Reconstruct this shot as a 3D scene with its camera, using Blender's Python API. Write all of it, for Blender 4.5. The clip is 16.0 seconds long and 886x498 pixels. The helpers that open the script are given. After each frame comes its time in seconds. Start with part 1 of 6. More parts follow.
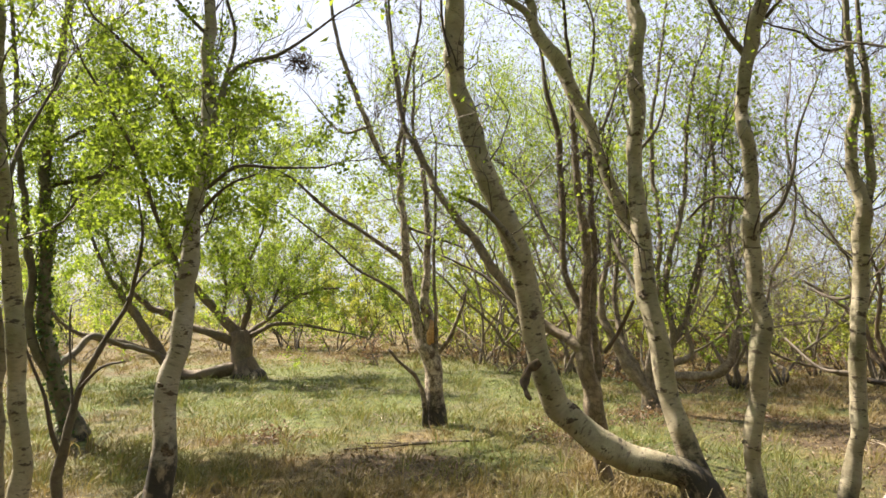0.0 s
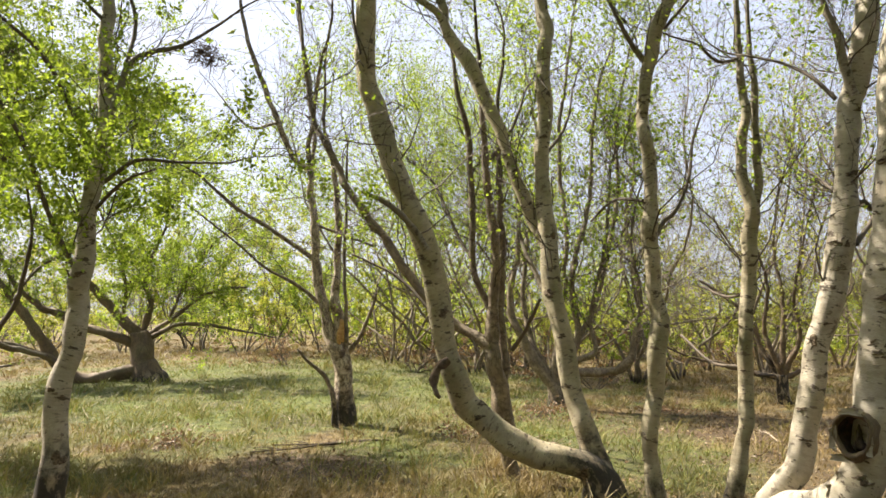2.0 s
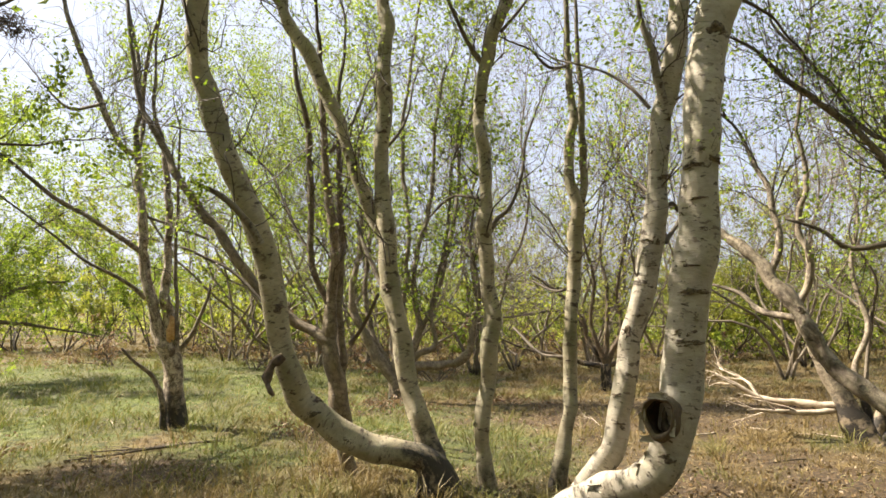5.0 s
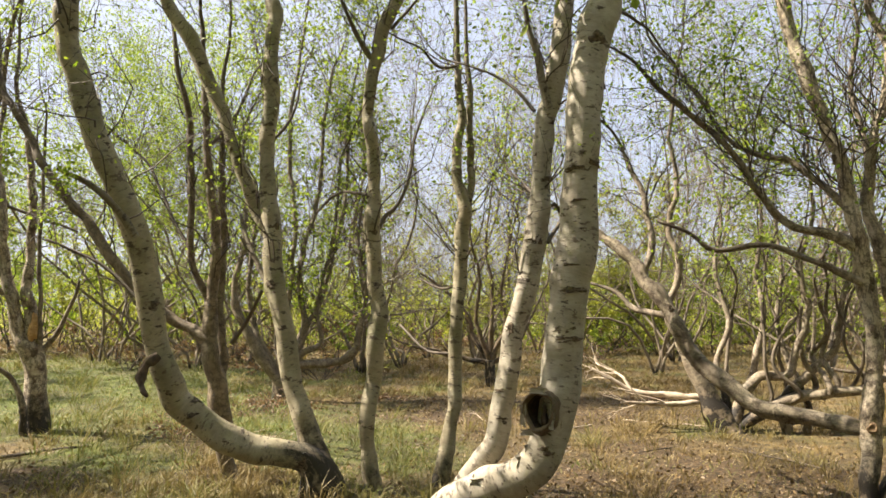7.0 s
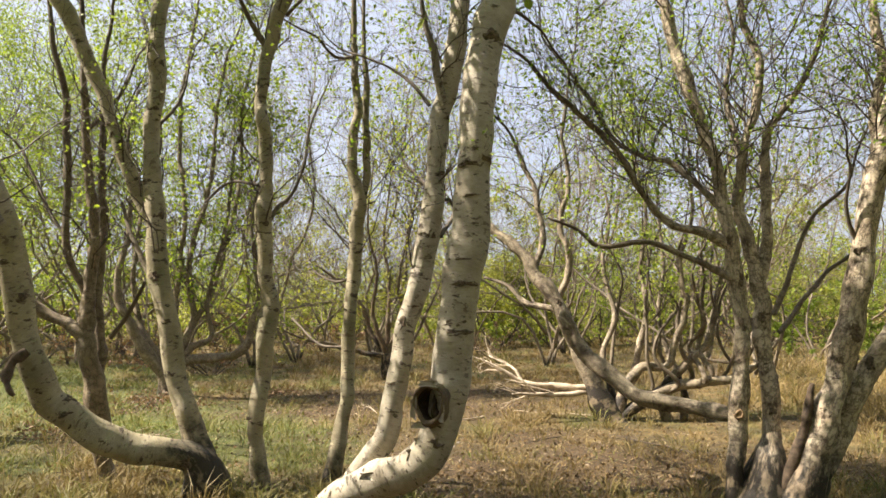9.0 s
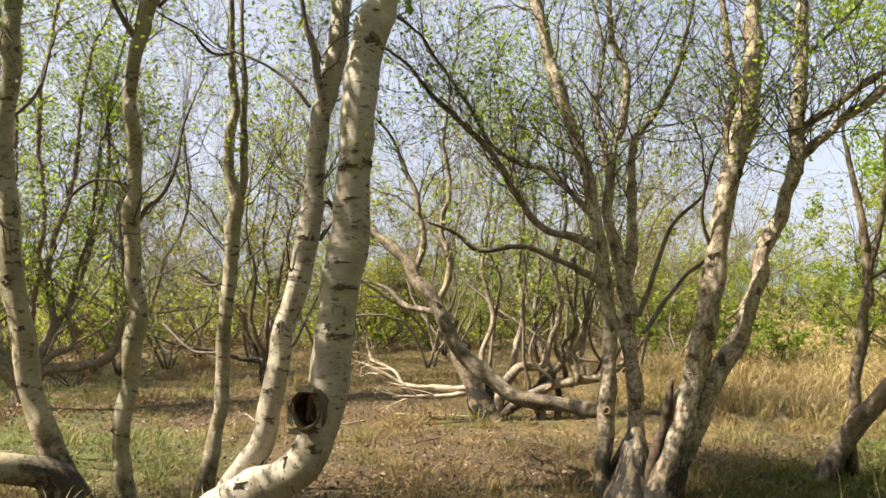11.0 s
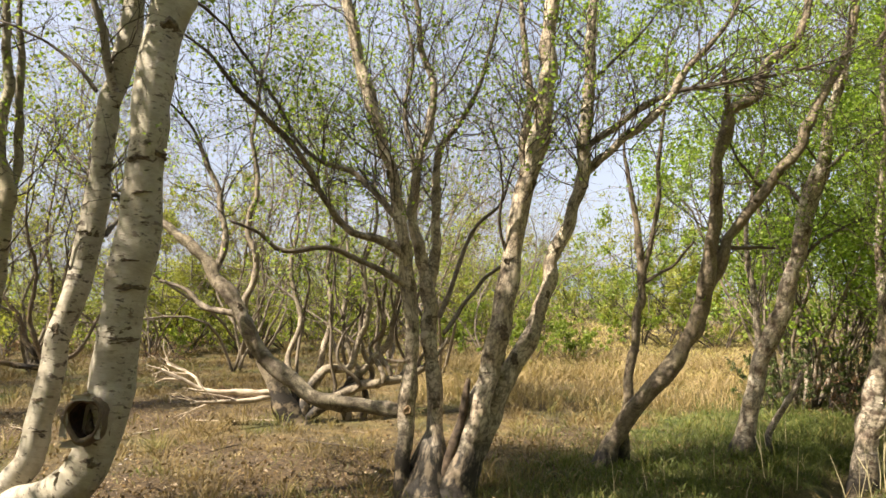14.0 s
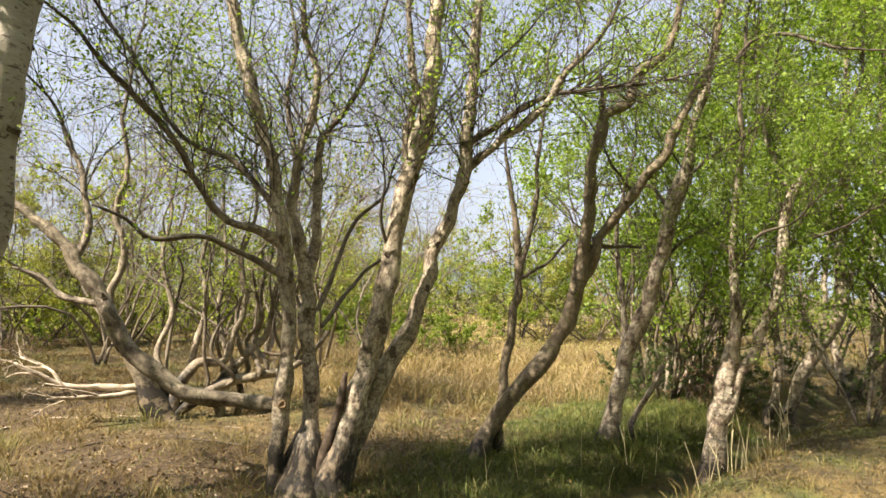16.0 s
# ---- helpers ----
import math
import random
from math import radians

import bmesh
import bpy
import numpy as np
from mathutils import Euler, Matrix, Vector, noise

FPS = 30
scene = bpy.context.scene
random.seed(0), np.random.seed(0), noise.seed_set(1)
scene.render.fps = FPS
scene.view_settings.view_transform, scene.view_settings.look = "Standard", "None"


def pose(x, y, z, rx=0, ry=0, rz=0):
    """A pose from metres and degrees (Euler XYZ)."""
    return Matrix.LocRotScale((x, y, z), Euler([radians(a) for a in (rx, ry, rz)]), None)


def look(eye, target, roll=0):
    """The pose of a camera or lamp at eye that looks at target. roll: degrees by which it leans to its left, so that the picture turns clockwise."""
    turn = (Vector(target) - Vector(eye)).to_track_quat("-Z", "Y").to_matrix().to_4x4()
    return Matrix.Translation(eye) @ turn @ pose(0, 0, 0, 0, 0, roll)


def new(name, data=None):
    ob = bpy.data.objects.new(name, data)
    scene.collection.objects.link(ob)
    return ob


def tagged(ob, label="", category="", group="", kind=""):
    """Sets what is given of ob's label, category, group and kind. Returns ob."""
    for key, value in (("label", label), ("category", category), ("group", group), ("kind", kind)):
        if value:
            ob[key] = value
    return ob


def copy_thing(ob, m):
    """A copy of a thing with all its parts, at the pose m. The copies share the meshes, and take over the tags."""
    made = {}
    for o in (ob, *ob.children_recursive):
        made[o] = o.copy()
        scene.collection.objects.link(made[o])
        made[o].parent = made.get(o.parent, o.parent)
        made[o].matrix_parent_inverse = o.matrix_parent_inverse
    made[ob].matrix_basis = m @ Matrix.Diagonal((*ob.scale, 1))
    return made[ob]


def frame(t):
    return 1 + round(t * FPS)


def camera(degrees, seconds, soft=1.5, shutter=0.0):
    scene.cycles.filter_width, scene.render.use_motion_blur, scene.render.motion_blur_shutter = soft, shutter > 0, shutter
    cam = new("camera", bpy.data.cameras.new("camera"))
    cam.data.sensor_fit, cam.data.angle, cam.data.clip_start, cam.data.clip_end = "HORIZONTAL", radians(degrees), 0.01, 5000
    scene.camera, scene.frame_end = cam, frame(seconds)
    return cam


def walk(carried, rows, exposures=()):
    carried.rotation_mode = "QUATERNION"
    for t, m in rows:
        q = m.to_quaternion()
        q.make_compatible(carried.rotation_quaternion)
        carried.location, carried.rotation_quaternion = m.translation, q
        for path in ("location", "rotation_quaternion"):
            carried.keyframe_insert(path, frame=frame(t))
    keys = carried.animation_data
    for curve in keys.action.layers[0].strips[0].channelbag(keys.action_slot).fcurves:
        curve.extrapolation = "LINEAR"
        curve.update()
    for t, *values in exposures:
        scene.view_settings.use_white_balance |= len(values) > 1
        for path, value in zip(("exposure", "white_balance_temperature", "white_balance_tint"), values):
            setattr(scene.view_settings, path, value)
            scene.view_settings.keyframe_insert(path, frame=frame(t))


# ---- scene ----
cam = camera(62.68, 16.0, soft=1.6)
PATH = [
    (0.0, pose(0.000, 0.000, 1.600, 95.00, -0.00, 0.00)),
    (0.5, pose(-0.016, 0.004, 1.599, 94.96, -0.01, -2.06)),
    (1.0, pose(-0.011, 0.004, 1.597, 94.93, 0.10, -3.70)),
    (1.5, pose(0.005, -0.001, 1.597, 94.92, 0.21, -5.35)),
    (2.0, pose(0.018, -0.007, 1.598, 94.91, 0.25, -6.90)),
    (2.5, pose(0.027, -0.011, 1.600, 94.89, 0.45, -8.44)),
    (3.0, pose(0.037, -0.012, 1.601, 94.85, 0.60, -10.10)),
    (3.5, pose(0.052, -0.012, 1.600, 94.78, 0.51, -11.82)),
    (4.0, pose(0.067, -0.009, 1.599, 94.65, 0.69, -13.83)),
    (4.5, pose(0.078, -0.005, 1.599, 94.57, 0.65, -16.37)),
    (5.0, pose(0.090, -0.002, 1.597, 94.41, 0.63, -18.97)),
    (7.5, pose(0.106, 0.004, 1.594, 94.03, 0.38, -29.78)),
    (8.0, pose(0.119, 0.008, 1.591, 93.88, 0.25, -31.77)),
    (8.5, pose(0.130, 0.007, 1.592, 93.72, 0.22, -33.69)),
    (9.0, pose(0.147, -0.015, 1.595, 93.56, 0.28, -35.68)),
    (11.5, pose(0.168, -0.057, 1.599, 93.81, 0.62, -47.20)),
    (12.0, pose(0.183, -0.083, 1.602, 93.80, 0.71, -49.57)),
    (12.5, pose(0.192, -0.088, 1.605, 93.72, 0.62, -52.13)),
    (13.0, pose(0.200, -0.094, 1.605, 93.78, 0.49, -54.58)),
    (13.5, pose(0.209, -0.105, 1.603, 93.75, 0.40, -56.87)),
    (14.0, pose(0.216, -0.118, 1.599, 93.76, 0.20, -59.29)),
    (14.5, pose(0.221, -0.131, 1.594, 93.74, 0.09, -61.60)),
    (15.0, pose(0.228, -0.136, 1.595, 93.59, -0.21, -63.97)),
    (15.5, pose(0.234, -0.138, 1.600, 93.38, -0.57, -66.35)),
    (16.0, pose(0.243, -0.148, 1.599, 93.26, -0.60, -68.39)),
]
walk(cam, PATH, exposures=((0.0, 1.76, 7000, 12), (5.0, 1.73, 7000, 12), (8.0, 1.66, 7100, 12), (16.0, 1.66, 7100, 12)))

# ---- light: clear spring sky, sun high to the front left ----
SUN_AZ, SUN_EL = radians(-54), radians(50)      # azimuth clockwise from +y
world = bpy.data.worlds.new("sky")
scene.world = world
world.use_nodes = True
wn = world.node_tree.nodes
sky = wn.new("ShaderNodeTexSky")
sky.sky_type, sky.sun_disc = "NISHITA", False
sky.sun_elevation, sky.sun_rotation = SUN_EL, SUN_AZ
sky.dust_density, sky.air_density, sky.ozone_density = 3.6, 0.9, 0.8
wn["Background"].inputs["Strength"].default_value = 0.058
way, veil, thick, cloud = (wn.new("ShaderNode" + k) for k in ("TexCoord", "TexNoise", "ValToRGB", "Mix"))
veil.inputs["Scale"].default_value, veil.inputs["Detail"].default_value, veil.inputs["Roughness"].default_value = 1.5, 4.0, 0.5
for k, (p, c) in zip(thick.color_ramp.elements, ((0.36, 0.32), (0.64, 0.66))):
    k.position, k.color = p, (c, c, c, 1)
cloud.data_type = "RGBA"
cloud.inputs[7].default_value = (5.7, 6.5, 8.2, 1)                # thin high cloud
for a, b in ((way.outputs["Generated"], veil.inputs["Vector"]), (veil.outputs["Fac"], thick.inputs[0]), (thick.outputs[0], cloud.inputs[0]), (sky.outputs[0], cloud.inputs[6]), (cloud.outputs[2], wn["Background"].inputs[0])):
    world.node_tree.links.new(a, b)
sun = new("sun", bpy.data.lights.new("sun", "SUN"))
sun.data.energy, sun.data.angle, sun.data.color = 5.0, radians(0.53), (1.0, 0.94, 0.83)
toward = Vector((math.sin(SUN_AZ) * math.cos(SUN_EL), math.cos(SUN_AZ) * math.cos(SUN_EL), math.sin(SUN_EL)))
sun.matrix_world = look(toward * 60, (0, 0, 0))


# ---- materials ----
class Nodes:
    """Short way to wire a material."""

    def __init__(self, name):
        self.mat = bpy.data.materials.new(name)
        self.mat.use_nodes = True
        self.t = self.mat.node_tree
        self.bsdf = self.t.nodes["Principled BSDF"]

    def put(self, kind, **values):
        n = self.t.nodes.new(kind)
        for k, v in values.items():
            if k in n.inputs:
                n.inputs[k].default_value = v
        return n

    def link(self, a, b):
        self.t.links.new(a, b)

    def attr(self, name):
        n = self.t.nodes.new("ShaderNodeAttribute")
        n.attribute_name = name
        return n

    def ramp(self, source, *stops):
        n = self.t.nodes.new("ShaderNodeValToRGB")
        e = n.color_ramp.elements
        while len(e) < len(stops):
            e.new(0.5)
        for k, (p, c) in zip(e, stops):
            k.position, k.color = p, (*c, 1) if len(c) == 3 else c
        self.link(source, n.inputs[0])
        return n.outputs[0]

    def mix(self, fac, a, b, mode="MIX"):
        n = self.t.nodes.new("ShaderNodeMix")
        n.data_type, n.blend_type = "RGBA", mode
        for s, v in ((n.inputs[0], fac), (n.inputs[6], a), (n.inputs[7], b)):
            if isinstance(v, (int, float)):
                s.default_value = v
            elif isinstance(v, tuple):
                s.default_value = (*v, 1)
            else:
                self.link(v, s)
        return n.outputs[2]

    def noise(self, vector, scale, detail=3.0, rough=0.55, stretch=None):
        if stretch:
            m = self.put("ShaderNodeMapping")
            m.inputs["Scale"].default_value = stretch
            self.link(vector, m.inputs[0])
            vector = m.outputs[0]
        n = self.put("ShaderNodeTexNoise", Scale=scale, Detail=detail, Roughness=rough)
        self.link(vector, n.inputs["Vector"])
        return n.outputs["Fac"]

    def bump(self, height, strength, distance):
        b = self.put("ShaderNodeBump", Strength=strength, Distance=distance)
        self.link(height, b.inputs["Height"])
        self.link(b.outputs[0], self.bsdf.inputs["Normal"])


def bark(name, pale, warm, scars, moss, flakes, cracks=0.0, under=(0.115, 0.078, 0.048), thin_dark=(0.03, 0.022, 0.015), thin_light=(0.11, 0.08, 0.053), upper=None, dashes=1.0):
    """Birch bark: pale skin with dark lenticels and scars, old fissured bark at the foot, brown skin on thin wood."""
    m = Nodes(name)
    v, girth = m.attr("bark").outputs["Vector"], m.attr("girth").outputs["Fac"]
    skin = m.mix(m.ramp(m.noise(v, 5.0, 4), (0.35, (0, 0, 0)), (0.65, (1, 1, 1))), pale, warm)
    skin = m.mix(m.ramp(m.noise(v, 2.2, 4), (0.47, (0, 0, 0)), (0.68, (moss, moss, moss))), skin, (0.17, 0.17, 0.085))
    skin = m.mix(0.38, skin, m.ramp(m.noise(v, 14, 5, 0.75, (1, 1, 3.0)), (0.34, (0.42, 0.38, 0.33)), (0.60, (1, 1, 1))), "MULTIPLY")
    bands = m.ramp(m.noise(v, 1.0, 3, 0.6, (4.0, 4.0, 7.0)), (0.44, (0, 0, 0)), (0.56, (0.8 * dashes, 0.8 * dashes, 0.8 * dashes)))      # lenticels come in bands
    dash = m.ramp(m.noise(v, 1.0, 3, 0.6, (17, 17, 33)), (0.57, (0, 0, 0)), (0.61, (1, 1, 1)))
    lent = m.mix(1.0, dash, bands, "MULTIPLY")
    scar = m.ramp(m.noise(v, 1.0, 4, 0.65, (9.0, 9.0, 21)), (scars, (0, 0, 0)), (scars + 0.05, (0.95 * min(1, dashes + 0.4), 0.95 * min(1, dashes + 0.4), 0.95 * min(1, dashes + 0.4))))
    peel = m.ramp(m.noise(v, 1.0, 5, 0.7, (11, 11, 8)), (flakes - 0.02, (0, 0, 0)), (flakes + 0.11, (1, 1, 1)))
    col = m.mix(peel, skin, under)
    if cracks:
        col = m.mix(m.ramp(m.noise(v, 1.0, 5, 0.75, (13, 13, 6)), (0.44, (0, 0, 0)), (0.5, (cracks, cracks, cracks)), (0.56, (0, 0, 0))), col, (0.05, 0.036, 0.024))
    col = m.mix(lent, col, (0.11, 0.08, 0.055))
    col = m.mix(scar, col, (0.06, 0.043, 0.028))
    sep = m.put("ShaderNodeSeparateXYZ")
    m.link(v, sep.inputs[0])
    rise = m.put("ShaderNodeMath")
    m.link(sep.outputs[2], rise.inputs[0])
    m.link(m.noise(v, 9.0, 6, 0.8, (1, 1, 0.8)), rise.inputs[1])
    if upper:                                                   # smooth brown skin on the higher wood, also painting the crown's shade
        old = m.ramp(rise.outputs[0], (1.9, (0, 0, 0)), (2.9, (0.92, 0.92, 0.92)))
        col = m.mix(old, col, m.mix(m.ramp(m.noise(v, 6.0, 5, 0.7, (1, 1, 0.7)), (0.42, (0, 0, 0)), (0.62, (1, 1, 1))), upper, (0.36, 0.28, 0.19)))
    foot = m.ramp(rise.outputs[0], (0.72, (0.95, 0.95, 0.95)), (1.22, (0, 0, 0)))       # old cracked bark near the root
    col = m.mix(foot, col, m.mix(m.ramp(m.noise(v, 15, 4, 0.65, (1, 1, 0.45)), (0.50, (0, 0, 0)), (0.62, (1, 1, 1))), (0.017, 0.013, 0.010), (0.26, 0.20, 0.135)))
    thin = m.ramp(girth, (0.012, (1, 1, 1)), (0.045, (0, 0, 0)))
    twig = m.mix(m.noise(v, 20), thin_dark, thin_light)
    col = m.mix(thin, col, twig)
    m.link(col, m.bsdf.inputs["Base Color"])
    m.bsdf.inputs["Roughness"].default_value = 0.72
    lips = m.mix(m.mix(1.0, lent, scar, "LIGHTEN"), m.mix(0.45, (0.45, 0.45, 0.45), m.noise(v, 60, 3, 0.6, (1, 1, 2.5))), (1.0, 1.0, 1.0))
    m.bump(m.mix(peel, lips, (0.15, 0.15, 0.15)), 0.6, 0.014)
    return m.mat


BARK = {
    "pale": bark("pale_birch_bark", (0.43, 0.38, 0.265), (0.30, 0.255, 0.165), 0.60, 0.8, 0.67),
    "white": bark("white_birch_bark", (0.465, 0.42, 0.34), (0.33, 0.29, 0.22), 0.60, 0.35, 0.66),
    "grey": bark("grey_green_birch_bark", (0.189, 0.159, 0.103), (0.112, 0.0903, 0.0568), 0.60, 0.7, 0.58, 0.4),
    "tan": bark("tan_birch_bark", (0.31, 0.245, 0.163), (0.189, 0.142, 0.0903), 0.60, 0.35, 0.56, 0.7, dashes=0.3),
    "brown": bark("brown_birch_bark", (0.215, 0.15, 0.086), (0.12, 0.0791, 0.0473), 0.60, 0.4, 0.55, 0.5, dashes=0.2),
    "rugged": bark("rugged_birch_bark", (0.65, 0.56, 0.43), (0.43, 0.34, 0.235), 0.61, 0.25, 0.535, 0.8, (0.0731, 0.0482, 0.031), upper=(0.107, 0.0688, 0.043), dashes=0.2),
    "peeling": bark("peeling_birch_bark", (0.619, 0.542, 0.43), (0.413, 0.318, 0.224), 0.61, 0.25, 0.51, 0.8, (0.086, 0.0516, 0.0318), dashes=0.25),
    # lighter copy of the bark, with sunlight on far twigs put into the colour
    "far": bark("sunlit_birch_bark", (0.344, 0.288, 0.211), (0.206, 0.163, 0.112), 0.58, 0.3, 0.58, 0.4, (0.103, 0.0731, 0.049), (0.0731, 0.055, 0.0396), (0.249, 0.198, 0.142)),
    "knotty": bark("knotty_birch_bark", (0.43, 0.361, 0.258), (0.249, 0.198, 0.138), 0.60, 0.3, 0.545, 0.6, (0.0946, 0.0645, 0.043), dashes=0.4),
    "scrub": bark("dull_scrub_bark", (0.112, 0.0903, 0.0602), (0.0731, 0.0568, 0.0361), 0.58, 0.5, 0.56, 0.4),
}


def plain(name, a, b, scale, rough=0.85, bump=0.0):
    m = Nodes(name)
    pos = m.put("ShaderNodeTexCoord").outputs["Object"]
    n = m.noise(pos, scale, 4)
    m.link(m.ramp(n, (0.3, a), (0.7, b)), m.bsdf.inputs["Base Color"])
    m.bsdf.inputs["Roughness"].default_value = rough
    if bump:
        m.bump(n, 0.6, bump)
    return m.mat


def leafy(name, dark, light, glow=0.55):
    """Thin young leaves, lit from both sides."""
    m = Nodes(name)
    rnd = m.put("ShaderNodeNewGeometry").outputs["Random Per Island"]
    col = m.ramp(rnd, (0.0, dark), (1.0, light))
    m.link(col, m.bsdf.inputs["Base Color"])
    m.bsdf.inputs["Roughness"].default_value = 0.5
    tr = m.put("ShaderNodeBsdfTranslucent")
    m.link(m.mix(1.0, col, (0.96, 1.0, 0.5), "MULTIPLY"), tr.inputs[0])
    mx = m.put("ShaderNodeMixShader", Fac=glow)
    m.link(m.bsdf.outputs[0], mx.inputs[1])
    m.link(tr.outputs[0], mx.inputs[2])
    m.link(mx.outputs[0], m.t.nodes["Material Output"].inputs[0])
    return m.mat


LEAF = {
    "fresh": leafy("fresh_birch_leaves", (0.131, 0.198, 0.0288), (0.351, 0.427, 0.0855), 0.6),
    "deep": leafy("deep_green_leaves", (0.115, 0.205, 0.028), (0.375, 0.50, 0.085), 0.6),
    "sallow": leafy("yellow_green_leaves", (0.216, 0.234, 0.045), (0.432, 0.432, 0.108)),
    # bramble leaves coloured extra dark to paint the shade below the birches
    "shade": leafy("shade_dark_bramble_leaves", (0.0315, 0.054, 0.0135), (0.117, 0.153, 0.036), 0.3),
    "scrub": leafy("dull_scrub_leaves", (0.19, 0.215, 0.045), (0.46, 0.48, 0.12), 0.6),
    "rust": leafy("russet_twig_tips", (0.18, 0.09, 0.054), (0.324, 0.198, 0.117), 0.3),
}


def ground_colours(m, pos):
    """Straw, fresh grass and moss in patches; shared by soil and blades."""
    mid, fine = m.noise(pos, 0.9, 4), m.ramp(m.noise(pos, 7.0, 4, 0.6), (0.34, (0, 0, 0)), (0.66, (0.94, 0.94, 0.94)))
    straw = m.mix(fine, (0.08, 0.052, 0.016), (0.27, 0.192, 0.07))
    straw = m.mix(m.ramp(m.noise(pos, 1.7, 4, 0.6), (0.50, (0, 0, 0)), (0.62, (0.75, 0.75, 0.75))), straw, m.mix(fine, (0.05, 0.03, 0.011), (0.155, 0.097, 0.036)))
    green = m.mix(fine, (0.04, 0.068, 0.009), (0.165, 0.205, 0.031))
    lush = m.put("ShaderNodeMath")
    m.link(m.attr("green").outputs["Fac"], lush.inputs[0])
    m.link(mid, lush.inputs[1])
    return m.mix(m.ramp(lush.outputs[0], (0.50, (0, 0, 0)), (0.70, (1, 1, 1))), straw, green), mid, fine


def ground_material():
    """Dark thatch and soil below the blades, with brown leaf litter."""
    m = Nodes("heath_ground")
    pos = m.put("ShaderNodeNewGeometry").outputs["Position"]
    col, mid, fine = ground_colours(m, pos)
    thatch = m.mix(m.ramp(m.noise(pos, 0.62, 5, 0.65), (0.40, (0.225, 0.225, 0.225)), (0.60, (0.72, 0.72, 0.72))), col, m.mix(fine, (0.035, 0.027, 0.012), (0.108, 0.0765, 0.0324)))
    litter = m.mix(m.ramp(m.noise(pos, 19.0, 4, 0.7), (0.36, (0, 0, 0)), (0.64, (0.95, 0.95, 0.95))), (0.024, 0.015, 0.007), (0.135, 0.083, 0.034))
    add = m.put("ShaderNodeMath")
    m.link(m.attr("litter").outputs["Fac"], add.inputs[0])
    m.link(m.ramp(mid, (0.35, (0, 0, 0)), (0.65, (0.45, 0.45, 0.45))), add.inputs[1])
    fac = m.ramp(add.outputs[0], (0.45, (0, 0, 0)), (0.85, (1, 1, 1)))
    m.link(m.mix(fac, thatch, litter), m.bsdf.inputs["Base Color"])
    m.bsdf.inputs["Roughness"].default_value = 0.95
    m.bump(m.noise(pos, 28, 5, 0.7), 0.9, 0.06)
    return m.mat


def grass_material(name, wet=0.0, bleach=0.3):
    m = Nodes(name)
    pos = m.put("ShaderNodeNewGeometry").outputs["Position"]
    col, mid, fine = ground_colours(m, pos)
    rnd = m.put("ShaderNodeNewGeometry").outputs["Random Per Island"]
    col = m.mix(m.ramp(rnd, (0.0, (0.0, 0.0, 0.0)), (1.0, (bleach, bleach, bleach))), col, (0.38, 0.285, 0.115))
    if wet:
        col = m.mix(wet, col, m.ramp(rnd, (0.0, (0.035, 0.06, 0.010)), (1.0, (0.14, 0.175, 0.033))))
    m.link(col, m.bsdf.inputs["Base Color"])
    m.bsdf.inputs["Roughness"].default_value = 0.6
    tr = m.put("ShaderNodeBsdfTranslucent")
    m.link(col, tr.inputs[0])
    mx = m.put("ShaderNodeMixShader", Fac=0.35)
    m.link(m.bsdf.outputs[0], mx.inputs[1])
    m.link(tr.outputs[0], mx.inputs[2])
    m.link(mx.outputs[0], m.t.nodes["Material Output"].inputs[0])
    return m.mat


TUFT, GROUND, GRASS, WET = grass_material("tufted_grass", 0.0, 0.5), ground_material(), grass_material("dry_grass", 0.0, 0.18), grass_material("damp_shade_grass", 0.75)


# ---- mesh helpers ----
def mesh_from(name, verts, quads, material, smooth=True, **attributes):
    """A mesh from arrays; a quad whose last two corners are one is a triangle."""
    me = bpy.data.meshes.new(name)
    verts, quads = np.asarray(verts, np.float32).reshape(-1, 3), np.asarray(quads, np.int32).reshape(-1, 4)
    me.vertices.add(len(verts))
    me.vertices.foreach_set("co", verts.ravel())
    tri = quads[:, 2] == quads[:, 3]
    loops = np.concatenate([quads[~tri].ravel(), quads[tri][:, :3].ravel()])
    sizes = np.concatenate([np.full((~tri).sum(), 4), np.full(tri.sum(), 3)])
    me.loops.add(len(loops))
    me.loops.foreach_set("vertex_index", loops.astype(np.int32))
    me.polygons.add(len(sizes))
    me.polygons.foreach_set("loop_start", (np.cumsum(sizes) - sizes).astype(np.int32))
    me.polygons.foreach_set("use_smooth", np.full(len(sizes), smooth))
    for key, value in attributes.items():
        value = np.asarray(value, np.float32)
        a = me.attributes.new(key, "FLOAT_VECTOR" if value.ndim == 2 else "FLOAT", "POINT")
        a.data.foreach_set("vector" if value.ndim == 2 else "value", value.ravel())
    me.update(calc_edges=True)
    me.materials.append(material)
    return me


def unit(v):
    return v / np.maximum(np.linalg.norm(v, axis=-1, keepdims=True), 1e-9)


